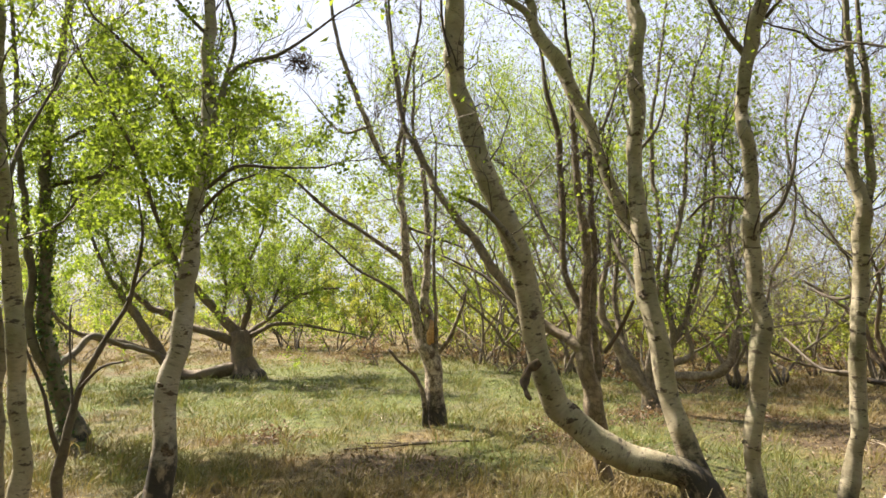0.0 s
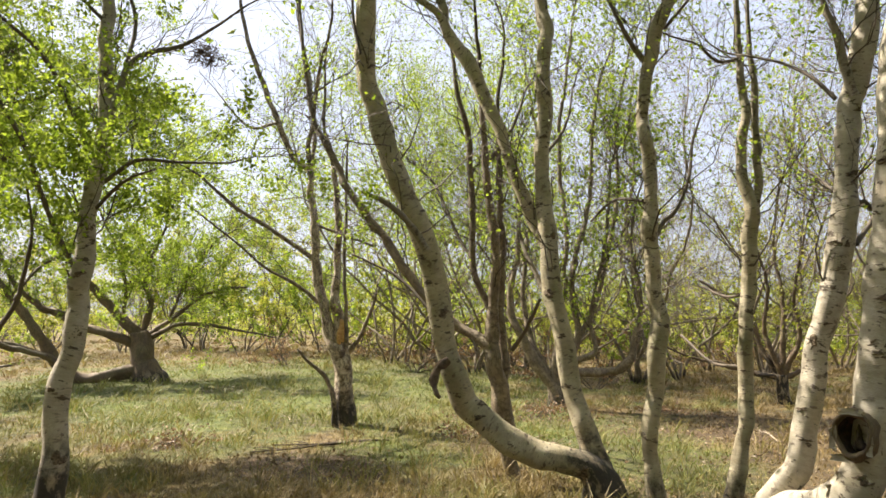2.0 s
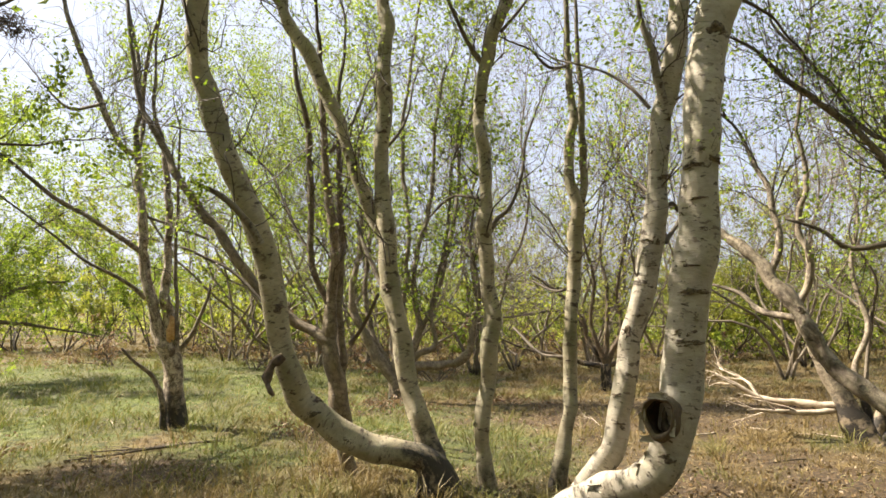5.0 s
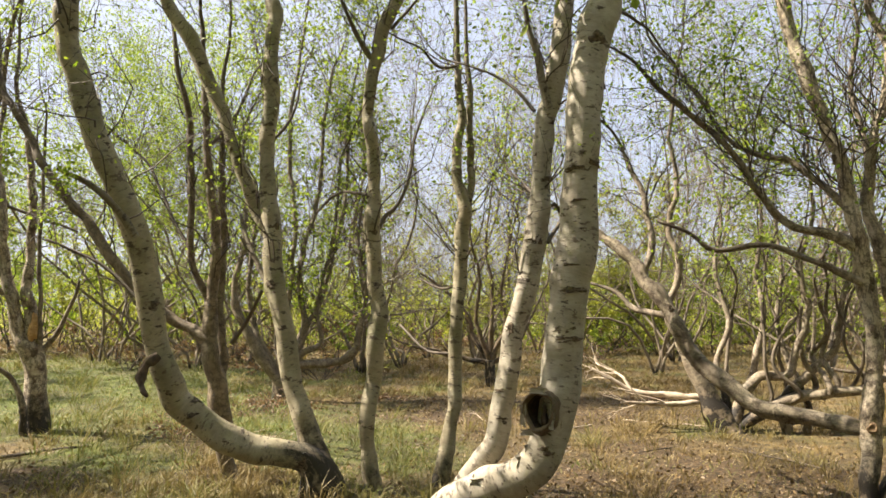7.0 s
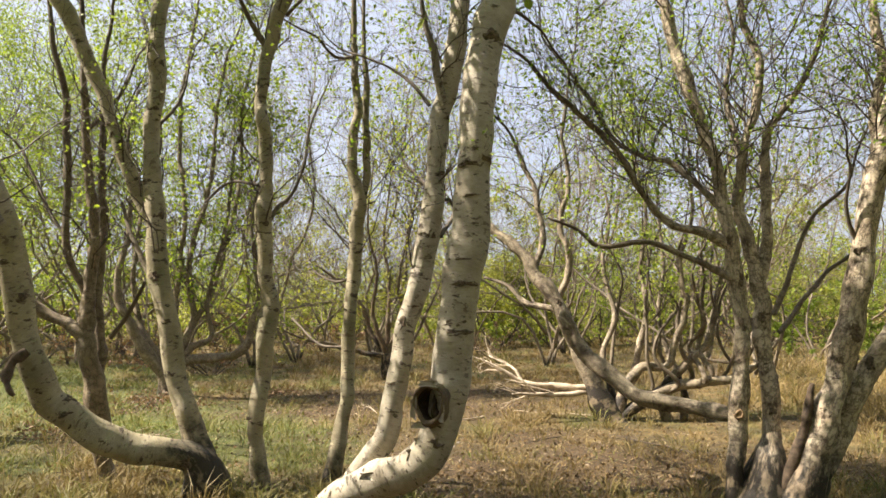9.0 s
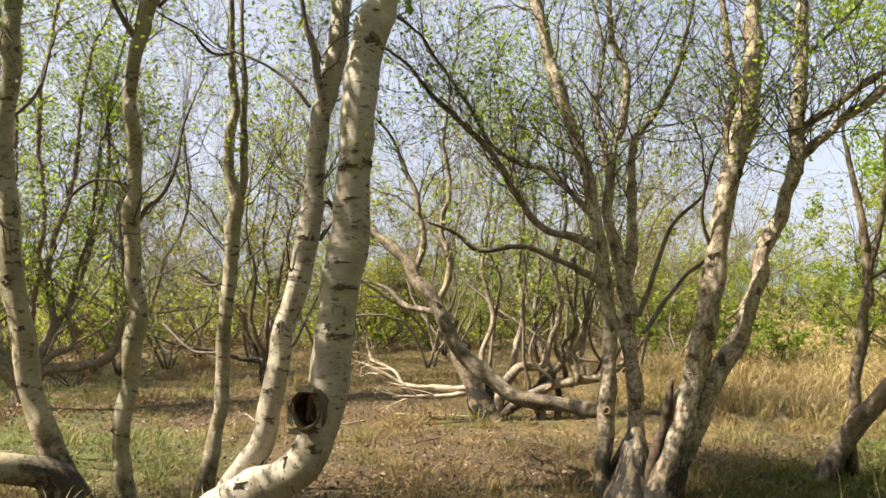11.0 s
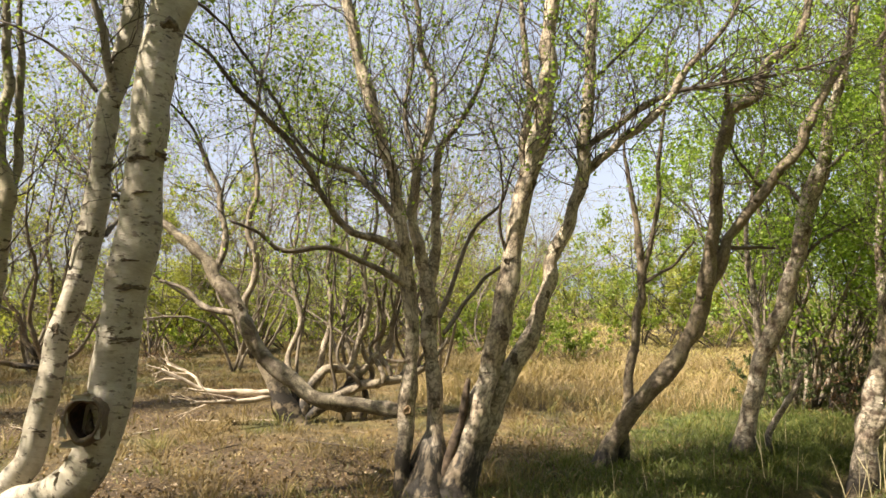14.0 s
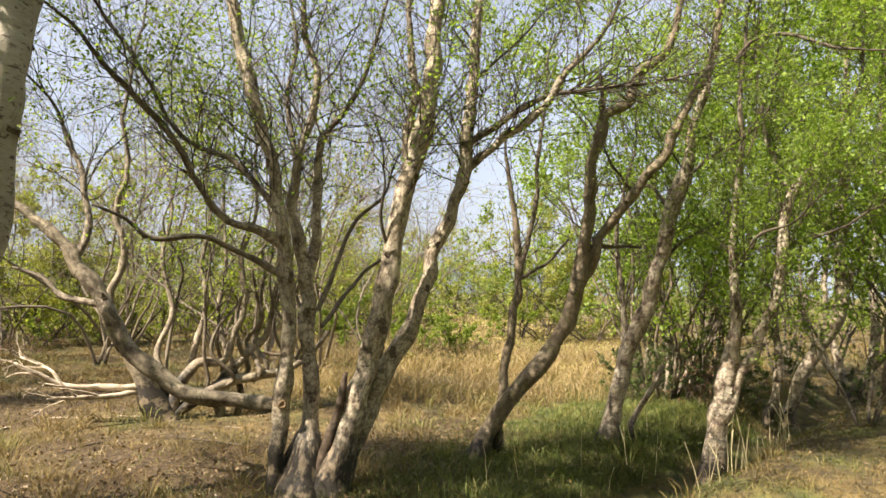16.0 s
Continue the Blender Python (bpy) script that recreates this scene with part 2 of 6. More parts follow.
def tubes(pts, rad, sides, lumps=0.0, rng=None):
    """Swept tubes along n polylines: verts, quads, bark coordinates, girth."""
    n, k = rad.shape
    tan = unit(np.gradient(pts, axis=1))
    ref = np.where(abs(unit(pts[:, -1] - pts[:, 0])[:, 2:3]) > 0.8, [[1.0, 0.05, 0.0]], [[0.0, 0.1, 1.0]])[:, None, :]
    a = unit(np.cross(tan, np.broadcast_to(ref, tan.shape)))
    b = np.cross(tan, a)
    th = np.arange(sides) / sides * 2 * np.pi
    along = np.concatenate([np.zeros((n, 1)), np.cumsum(np.linalg.norm(np.diff(pts, axis=1), axis=2), axis=1)], axis=1)
    r = np.repeat(rad[:, :, None], sides, axis=2)
    if lumps:
        ph = rng.uniform(0, 6.28, 6)
        s = along[:, :, None] / np.maximum(rad[:, :, None], 0.01)
        r = r * (1 + lumps * (0.5 * np.sin(2 * th + s * 0.35 + ph[0]) + 0.35 * np.sin(3 * th - s * 0.5 + ph[1]) + 0.4 * np.sin(s * 0.8 + ph[2]) + 0.25 * np.sin(5 * th + s * 1.1 + ph[3])))
        for _ in range(int(along[0, -1] * 3.0)):          # swollen collars of lost twigs
            v0, t0, size = rng.uniform(0, along[0, -1]), rng.uniform(0, 6.28), rng.uniform(0.10, 0.22)
            d = np.angle(np.exp(1j * (th - t0))) * 1.6
            r = r * (1 + size * np.exp(-d[None, None, :] ** 2 - ((along[:, :, None] - v0) / (0.7 * rad[:, :, None] + 0.01)) ** 2))
    ring = pts[:, :, None, :] + r[..., None] * (a[:, :, None, :] * np.cos(th)[None, None, :, None] + b[:, :, None, :] * np.sin(th)[None, None, :, None])
    idx = np.arange(n * k * sides).reshape(n, k, sides)
    nxt = np.roll(idx, -1, axis=2)
    quads = np.stack([idx[:, :-1], nxt[:, :-1], nxt[:, 1:], idx[:, 1:]], axis=-1).reshape(-1, 4)
    off = np.arange(n)[:, None, None] * 3.7
    mean = rad.mean(axis=1)[:, None, None] * np.ones((1, k, 1))
    coord = np.stack([mean * np.cos(th) + off, mean * np.sin(th) + 0 * off, along[:, :, None] + 0 * th], axis=-1)
    return ring.reshape(-1, 3), quads, coord.reshape(-1, 3), np.repeat(rad.reshape(-1), sides)


def grow(start, way, length, radius, steps, wander, lift, rng, tip=0.3):
    """n branches at once: polylines that wander and lift towards the light."""
    n = len(start)
    pts = np.empty((n, steps + 1, 3))
    pts[:, 0], d = start, unit(way)
    for i in range(steps):
        d = unit(d + rng.normal(0, wander, (n, 3)) + np.array([0, 0, lift]))
        pts[:, i + 1] = pts[:, i] + d * (length / steps)[:, None]
    rad = radius[:, None] * np.linspace(1, tip, steps + 1)[None, :]
    return pts, rad


def sprout(pts, rad, count, lo, hi, spread, length, ratio, rng, weight=None):
    """Starts of count side branches on given polylines."""
    n, k, _ = pts.shape
    w = np.linalg.norm(pts[:, -1] - pts[:, 0], axis=1) if weight is None else weight
    i = rng.choice(n, count, p=w / w.sum())
    s = rng.uniform(lo, hi, count) * (k - 1)
    j = np.minimum(s.astype(int), k - 2)
    f = (s - j)[:, None]
    p = pts[i, j] * (1 - f) + pts[i, j + 1] * f
    t = unit(pts[i, j + 1] - pts[i, j])
    side = unit(np.cross(t, rng.normal(0, 1, (count, 3))))
    ang = rng.uniform(*spread, count)[:, None]
    d = t * np.cos(ang) + side * np.sin(ang)
    return p, d, rng.uniform(*length, count), np.maximum(rad[i, j] * ratio, 0.0017)


def leaves(pts, count, size, rng, jitter):
    """Small rhombic leaves hung about the given twigs."""
    n, k, _ = pts.shape
    i, j = rng.integers(0, n, count), rng.integers(0, k, count)
    p = pts[i, j] + rng.normal(0, jitter, (count, 3))
    nrm = unit(rng.normal(0, 1, (count, 3)) + np.array([0, 0, 0.5]))
    a = unit(np.cross(nrm, rng.normal(0, 1, (count, 3))))
    b = np.cross(nrm, a)
    s = (size * rng.uniform(0.6, 1.35, count))[:, None]
    v = np.stack([p - a * s * 0.6, p + b * s * 0.42 - a * s * 0.1 + nrm * s * 0.12, p + a * s * 0.75, p - b * s * 0.42 - a * s * 0.1 + nrm * s * 0.12], axis=1)
    return v.reshape(-1, 3), np.arange(count * 4).reshape(-1, 4)


def part(name, me, parent, label="", kind=""):
    ob = new(name, me)
    ob.parent = parent
    return tagged(ob, label, kind=kind)


# ---- trees by stems and limbs ----
TREES = {}


def tree_at(base, label, seed, leaf=1.0):
    root = new("birch_tree")
    root.location = base
    tagged(root, label, "tree", "birch trees")
    TREES[root] = dict(rng=np.random.default_rng(seed), leaf=leaf, limbs=[], pieces={})
    return root


def curve(points, step):
    """A smooth centre line and its radii through a few control points."""
    q = np.array(points, float)
    q = np.vstack([2 * q[0] - q[1], q, 2 * q[-1] - q[-2]])
    out = []
    for i in range(1, len(q) - 2):
        m = max(2, int(np.linalg.norm(q[i + 1, :3] - q[i, :3]) / step))
        t = np.linspace(0, 1, m, endpoint=False)[:, None]
        a, b, c, d = q[i - 1], q[i], q[i + 1], q[i + 2]
        out.append(0.5 * (2 * b + (c - a) * t + (2 * a - 5 * b + 4 * c - d) * t ** 2 + (3 * b - a - 3 * c + d) * t ** 3))
    out.append(q[-2:-1])
    out = np.vstack(out)
    return out[:, :3], np.maximum(out[:, 3] * 0.9, 0.004)


def limb(root, kind, *points):
    info = TREES[root]
    points = list(points)
    if kind in ("trunk", "limb") and -0.1 < points[0][2] < 0.5 and points[1][2] > points[0][2]:
        x, y, z, r = points[0]
        points = [(x, y, -0.18, r * 1.18)] + points       # flare into the soil
    elif kind == "trunk":
        x, y, z, r = points[0]
        points = [(x, y, z - 0.2, r * 1.08)] + points
    big = max(p[3] for p in points)
    pts, rad = curve(points, 0.045 if big > 0.05 else 0.06)
    rng, n = info["rng"], len(pts)
    for step, size in ((9, 0.22), (4, 0.13)):               # crooked growth
        k = max(3, n // step + 2)
        w = rng.normal(0, 1, (k, 3))
        at = np.linspace(0, k - 1.001, n)
        i, f = at.astype(int), (at % 1)[:, None]
        f = f * f * (3 - 2 * f)
        fade = np.minimum(1, np.minimum(np.arange(n), n - 1 - np.arange(n)) / 4.0)[:, None]
        pts = pts + (w[i] * (1 - f) + w[np.minimum(i + 1, k - 1)] * f) * (size * np.where(rad > 0.075, 0.055 if kind == "leaning_limb" else 0.025, np.minimum(rad, 0.055)) + 0.003)[:, None] * fade
    info["limbs"].append((kind, pts, rad, points[0][2] < 0.1))


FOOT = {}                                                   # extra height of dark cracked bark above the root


def finish_tree(root, skin, green, twig=1.0, size=0.028, low=1.7, reach=1.0, crown=1.0, ceiling=99):
    """Meshes of a tree: each stem and branch, then its twigs and leaves."""
    info, rng = TREES[root], TREES[root]["rng"]
    mat, P, D, L, R, tips = BARK[skin], [], [], [], [], []
    for number, (kind, pts, rad, rooted) in enumerate(info["limbs"]):
        big = rad.max()
        sides = 16 if big > 0.09 else 12 if big > 0.04 else 8
        v, q, c, g = tubes(pts[None], rad[None], sides, (0.10 if big > 0.04 else 0.3 if kind == "stub" else 0.07) * (2.2 if kind == "leaning_limb" else 1.6 if skin in ("rugged", "brown", "tan") else 1.0), rng)
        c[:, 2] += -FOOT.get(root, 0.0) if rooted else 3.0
        n = len(v)
        v = np.vstack([v, pts[-1:]])
        last = np.arange(n - sides, n)
        q = np.vstack([q, np.stack([last, np.roll(last, -1), np.full(sides, n), np.full(sides, n)], 1)])
        c, g = np.vstack([c, c[-1:]]), np.append(g, g[-1] * (0.3 if kind in ("stub",) else 1))
        bough = part(kind, mesh_from(kind, v, q, DEAD if kind == "dead_branch" else DARK if kind == "stub" else BARK["knotty"] if kind == "leaning_limb" else mat, bark=c, girth=g), root)
        for piece in info["pieces"].get(number, ()):
            piece.parent = bough
        if kind == "dead_branch":
            k = sprout(pts[None], rad[None], 6, 0.35, 1, (0.3, 0.8), (0.2, 0.6), 0.5, rng)
            a, ar = grow(*k, 6, 0.22, 0.03, rng)
            b, br = grow(*sprout(a, ar, 10, 0.3, 1, (0.4, 1.0), (0.08, 0.25), 0.7, rng), 3, 0.22, 0.02, rng)
            a[..., 2], b[..., 2] = np.maximum(a[..., 2], 0.02), np.maximum(b[..., 2], 0.02)
            for p, r in ((a, ar), (b, br)):
                v, q, c, g = tubes(p, r, 4)
                part("dead_twigs", mesh_from("dead_twigs", v, q, DEAD), root, "bleached bare twigs", "stuff")
        if kind in ("stub", "dead_branch"):
            continue
        if rad[-1] > 0.006 and pts[-1, 2] > 2.6:
            tips.append((pts[-1], pts[-1] - pts[-4], rad[-1]))
        ok = np.where((pts[:, 2] > low) & (rad < 0.10))[0]
        if len(ok) > 2:
            run = np.linalg.norm(np.diff(pts[ok], axis=0), axis=1).sum()
            m = max(2, int(run * 5.0 * twig * (1.3 if kind == "branch" else 0.8)))
            j = rng.choice(ok[:-1], m)
            t = unit(pts[j + 1] - pts[j])
            side = unit(np.cross(t, rng.normal(0, 1, (m, 3))))
            a = rng.uniform(0.5, 1.1, m)[:, None]
            P.append(pts[j]), D.append(t * np.cos(a) + side * np.sin(a) + [0, 0, 0.25])
            L.append(rng.uniform(0.5, 1.5, m) * reach), R.append(np.clip(rad[j] * 0.24, 0.003, 0.0085))
    V, Q, C, G, twigs, base = [], [], [], [], [], 0

    def add(pts, rad, sides):
        nonlocal base
        v, q, c, g = tubes(pts, rad, sides)
        V.append(v), Q.append(q + base), C.append(c), G.append(g)
        base += len(v)

    if tips:
        p, d, r = (np.array([t[i] for t in tips]) for i in range(3))
        top, topr = grow(p, unit(d), np.clip(70 * r, 0.6, 4.2), r, 10, 0.14, 0.05, rng, 0.12)
        add(top, topr, 6)
        k = int((8 * twig + 16 * min(crown, 1.0)) * len(top))
        s = sprout(top, topr, k, 0.1, 1, (0.4, 1.0), (0.4, 1.3), 0.4, rng)
        P.append(s[0]), D.append(s[1] + [0, 0, 0.2]), L.append(s[2] * reach), R.append(np.clip(s[3], 0.0028, 0.009))
    if P:
        a, ar = grow(np.vstack(P), np.vstack(D), np.concatenate(L), np.concatenate(R), 7, 0.32, 0.07, rng)
        add(a, ar, 3)
        s = sprout(a, ar, int(len(a) * 2.9), 0.15, 1, (0.4, 1.1), (0.2, 0.7), 0.6, rng)
        b, br = grow(*s, 3, 0.30, 0.05, rng)
        add(b, br, 3)
        s = sprout(b, br, int(len(b) * 1.5), 0.1, 1, (0.4, 1.1), (0.1, 0.32), 0.75, rng)
        c3, cr = grow(*s, 1, 0.25, 0.0, rng, 0.5)
        add(c3, cr, 3)
        part("twigs", mesh_from("twigs", np.vstack(V), np.vstack(Q), mat, bark=np.vstack(C), girth=np.concatenate(G)), root, kind="stuff")
        count = int(len(c3) * 7.5 * info["leaf"])
        # leaves above the view, added large and clumped to dapple the ground
        if crown and tips:
            spot = c3[:, 0] + np.array(root.location)
            high = c3[spot[:, 2] > 1.6 + 0.46 * np.hypot(spot[:, 0], spot[:, 1])]
            w = high[:, 0] + rng.uniform(0, 9, 3)
            high = high[np.sin(1.9 * w[:, 0] + w[:, 2]) + np.sin(2.1 * w[:, 1] - 0.8 * w[:, 2]) + np.sin(1.5 * w[:, 2] + w[:, 0] - w[:, 1]) > 1.0]     # clumps with gaps, so that sun falls through in patches
            if len(high):
                high = high[rng.choice(len(high), max(1, int(len(high) * 0.6)))]
                v, q = leaves(high, int(len(high) * 12.0 * crown), size * 2.3, rng, 0.15)
                part("shade_crown", mesh_from("shade_crown", v, q, LEAF[green], False), root, "leaves added above view to shade the ground", "stuff")
        if count > 3:
            seat = np.concatenate([c3, b[:, 2:4]])
            seat = seat[(seat[:, 0, 2] < ceiling) | (rng.uniform(0, 1, len(seat)) < 0.16)]
            if root in EAST:                                   # bare reach of branches on the sunny side
                seat = seat[(seat[:, 0, 0] < EAST[root]) | (rng.uniform(0, 1, len(seat)) < 0.08)]
            v, q = leaves(seat, count, size, rng, 0.045)
            part("foliage", mesh_from("foliage", v, q, LEAF[green], False), root, "sparse young green leaves", "stuff")


SCAR = plain("dark_bark_scar", (0.03, 0.022, 0.016), (0.20, 0.15, 0.10), 55, 0.9, 0.02)
ROT = plain("rotten_heartwood", (0.012, 0.009, 0.007), (0.07, 0.03, 0.018), 25, 0.9, 0.02)
TORN = plain("torn_orange_wood", (0.36, 0.19, 0.07), (0.60, 0.38, 0.17), 30, 0.8, 0.01)
CUT = plain("weathered_cut_wood", (0.10, 0.06, 0.035), (0.36, 0.24, 0.13), 45, 0.85, 0.01)
DARK = plain("dark_broken_wood", (0.035, 0.025, 0.018), (0.15, 0.105, 0.07), 18, 0.9, 0.02)
DEAD = plain("bleached_dead_wood", (0.22, 0.17, 0.12), (0.62, 0.52, 0.40), 9, 0.85, 0.01)


def disc(name, root, at, out, w, h, profile, material, rough=0.12, label="", bow=0.0):
    """A lumpy round of revolution facing out: profile pairs of (share of radius, height)."""
    rng = np.random.default_rng(int(abs(at[0] * 1000) + abs(at[2] * 777)))
    out = Vector(out).normalized()
    side = out.cross(Vector((0, 0, 1))).normalized()
    up = side.cross(out)
    sides = 22
    th = np.arange(sides) / sides * 2 * np.pi
    wob = 1 + rough * (np.sin(2 * th + rng.uniform(0, 6)) + 0.7 * np.sin(3 * th + rng.uniform(0, 6)) + 0.5 * np.sin(5 * th + rng.uniform(0, 6)))
    v = []
    for share, rise in profile:
        j = 1 + rng.normal(0, rough * 0.3, sides)
        c = np.cos(th) * w / 2 * share * wob * j
        s = np.sin(th) * h / 2 * share * wob * j
        if bow:
            rise = rise - bow + np.sqrt(np.maximum(bow * bow - c * c, 0.05 * bow * bow))
        rise = np.broadcast_to(rise, (sides,))
        v.append(np.array(at) + c[:, None] * np.array(side) + s[:, None] * np.array(up) + (rise + rng.normal(0, rough * 0.02, sides) * share)[:, None] * np.array(out))
    n = len(profile)
    idx = np.arange(n * sides).reshape(n, sides)
    nx = np.roll(idx, -1, 1)
    q = np.stack([idx[:-1], nx[:-1], nx[1:], idx[1:]], -1).reshape(-1, 4)
    v = np.concatenate(v)
    if isinstance(material, str):
        coord = v - np.array(at)
        return part(name, mesh_from(name, v, q, BARK[material], bark=coord + 5.0, girth=np.full(len(v), 0.2)), root, label)
    return part(name, mesh_from(name, v, q, material), root, label)


def on_limb(root, k, build):
    """Builds a piece and notes which limb of the tree bears it."""
    def made(*values):
        ob = build(*values)
        TREES[root]["pieces"].setdefault(k, []).append(ob)
        return ob
    return made


def on_bark(root, at, out):
    """The place on the nearest stem's skin that lies on a line of sight, and the stem's radius."""
    at, out, best = np.array(at), unit(np.array(out)), None
    for k, (kind, pts, rad, rooted) in enumerate(TREES[root]["limbs"]):
        if kind in ("trunk", "limb"):
            rel = at - pts
            e = rel - (rel @ out)[:, None] * out
            score = np.linalg.norm(e, axis=1) / rad + 0.4 * abs(rel @ out)
            i = score.argmin()
            if best is None or score[i] < best[0]:
                best = score[i], pts[i], rad[i], e[i], k
    score, p, r, e, k = best
    size = np.linalg.norm(e)
    e = e * min(1, 0.55 * r / max(size, 1e-6))
    n = e + out * math.sqrt(r * r - e @ e)
    return tuple(p + n * 0.99), tuple(unit(n)), r, k


def scar(root, at, out, w, h, bow):
    at, out, bow, k = on_bark(root, at, out)
    w, h = min(w * 0.75, 1.1 * bow), h * 0.62
    d = min(w, h)
    on_limb(root, k, disc)("branch_scar", root, at, out, w, h, ((1.1, -0.12 * d), (0.95, 0.02 * d), (0.7, 0.06 * d), (0.4, 0.03 * d), (0.02, 0.0)), SCAR, 0.3, "dark branch scar", bow)


def knots(root, count, seed, tall=0.5):
    """Scars of lost twigs all round the stems of a tree."""
    rng = np.random.default_rng(seed)
    limbs = [(p, r, k) for k, (kind, p, r, rooted) in enumerate(TREES[root]["limbs"]) if kind in ("trunk", "limb", "leaning_limb") and r.max() > 0.035]
    share = np.array([np.linalg.norm(p[-1] - p[0]) for p, r, k in limbs])
    for i in rng.choice(len(limbs), count, p=share / share.sum()):
        p, r, k = limbs[i]
        ok = np.where((r > 0.03) & (p[:, 2] > 0.3) & (p[:, 2] < 4.5))[0]
        if len(ok) < 4:
            continue
        j = min(rng.choice(ok), len(p) - 2)
        t = unit(p[j + 1] - p[j])
        n = unit(np.cross(t, rng.normal(0, 1, 3)))
        w = r[j] * rng.uniform(0.5, 1.0)
        d = w * rng.uniform(0.6, 1.3) * tall
        on_limb(root, k, disc)("branch_scar", root, tuple(p[j] + n * r[j]), tuple(n), w, d, ((1.25, -0.15 * d), (1.0, 0.10 * d), (0.8, 0.14 * d), (0.5, 0.02 * d), (0.02, -0.05 * d)), SCAR, 0.3, "dark branch scar", r[j])


def cut_end(root, at, out, w, h, bow):
    on_limb(root, 0, disc)("cut_end", root, at, out, w, h, ((1.2, -0.02), (1.05, 0.02), (0.8, 0.025), (0.5, 0.01), (0.02, 0.008)), CUT, 0.12, "sawn branch end")


def wound(root, at, out, w, h, bow):
    on_limb(root, 0, disc)("torn_wood", root, at, out, w, h, ((1.1, -0.02), (1.0, 0.01), (0.6, 0.03), (0.3, 0.03), (0.02, 0.02)), TORN, 0.2, "torn orange wood wound")


def hollow_knot(root, at, out, w, h, bow):
    out = (out[0] * 0.92 - 0.28, out[1] * 0.92 + 0.1, out[2] - 0.05)
    at = tuple(a + 0.075 * o for a, o in zip(at, out))
    on_limb(root, 0, disc)("knot_collar", root, at, out, w * 0.80, h * 0.84, ((1.36, -0.2), (1.28, -0.1), (1.2, -0.035), (1.13, 0.008), (1.05, 0.032), (0.94, 0.022), (0.86, -0.015)), "brown", 0.09, "rolled bark collar round a hollow")
    on_limb(root, 0, disc)("hollow", root, at, out, w * 0.76, h * 0.80, ((1.0, 0.012), (0.95, -0.03), (0.88, -0.08), (0.7, -0.12), (0.4, -0.125), (0.02, -0.13)), ROT, 0.09, "dark rotten hollow")
    for dz, dw, dh in ((-0.20, 0.30, 0.42), (-0.05, 0.18, 0.5)):
        q = Vector(at) + Vector((0.05 * dw, -0.05 * dw, dz * h)) - Vector(out) * 0.075
        on_limb(root, 0, disc)("rotten_splinter", root, tuple(q), out, dw * w, dh * h, ((1.0, -0.03), (0.7, 0.02), (0.4, 0.04), (0.02, 0.045)), DARK, 0.25, "crumbling splinter of heartwood")
    side = Vector((out[1], -out[0], 0)).normalized()
    for k, (a, b, ww, hh) in enumerate(((-0.02, 0.42, 0.5, 0.14), (0.46, -0.1, 0.16, 0.5), (0.3, -0.45, 0.4, 0.16), (-0.4, -0.2, 0.14, 0.4))):
        q = Vector(at) + side * (a * w) + Vector((0, 0, b * h)) + Vector(out) * 0.02
        bark_flap(root, tuple(q), out, ww * w, hh * h, bow)


def bark_flap(root, at, out, w, h, bow):
    """A curled sheet of loose bark with thickness."""
    rng = np.random.default_rng(int(abs(at[0] * 1000) + abs(at[2] * 500)))
    out = Vector(out).normalized()
    side = out.cross(Vector((0, 0, 1))).normalized()
    up = side.cross(out)
    n, m = 5, 4
    v = []
    for layer in (0.0, -0.006):
        for i in range(n):
            for k in range(m):
                a, b = i / (n - 1) - 0.5, k / (m - 1) - 0.5
                lift = 0.25 * w * (a + 0.5) ** 2 + layer
                jag = 1 + 0.25 * math.sin(7 * b + i) * (abs(a) > 0.4)
                v.append(Vector(at) + side * (a * w * jag) + up * (b * h * (1 - 0.3 * (a + 0.5)) + rng.normal(0, 0.03) * h) + out * lift)
    idx = np.arange(2 * n * m).reshape(2, n, m)
    q = [f for L, rev in ((0, 1), (1, 0)) for f in [tuple(x) for x in np.stack([idx[L, :-1, :-1], idx[L, 1:, :-1], idx[L, 1:, 1:], idx[L, :-1, 1:]], -1).reshape(-1, 4)]]
    edge = list(idx[0, :, 0]) + list(idx[0, -1, 1:]) + list(idx[0, :-1, -1][::-1]) + list(idx[0, 0, 1:-1][::-1])
    for a, b in zip(edge, edge[1:] + edge[:1]):
        q.append((a, b, b + n * m, a + n * m))
    v = np.array([tuple(x) for x in v])
    on_limb(root, 0, part)("bark_flap", mesh_from("bark_flap", v, q, BARK["white"], bark=v + 3.0, girth=np.full(len(v), 0.2)), root, "curling flap of loose bark")


edge_birch = tree_at((-2.93, 5.12, 0.0), "slender pale birch tree standing in grass", 11, leaf=1.2)
limb(edge_birch, "trunk", (0.01, 0.01, 0.24, 0.077), (0.01, 0.01, 0.64, 0.066), (-0.03, -0.02, 1.22, 0.067), (-0.09, -0.05, 1.81, 0.067), (-0.13, -0.08, 2.40, 0.063), (-0.18, -0.10, 3.00, 0.056), (-0.21, -0.12, 3.49, 0.048), (-0.27, -0.15, 4.43, 0.036))
limb(edge_birch, "limb", (-0.24, 0.21, 0.21, 0.040), (-0.26, 0.22, 0.60, 0.041), (-0.29, 0.22, 1.00, 0.037), (-0.30, 0.23, 1.41, 0.033), (-0.40, 0.20, 2.03, 0.025), (-0.48, 0.19, 2.87, 0.019))
limb(edge_birch, "branch", (-0.14, -0.08, 2.48, 0.024), (-0.11, 0.06, 2.84, 0.016), (-0.05, 0.19, 3.12, 0.013), (0.03, 0.36, 3.53, 0.009))
ivy_birch = tree_at((-4.7, 9.4, 0.0), "dark ivy-clad birch tree with crooked stems", 12, leaf=6.5)
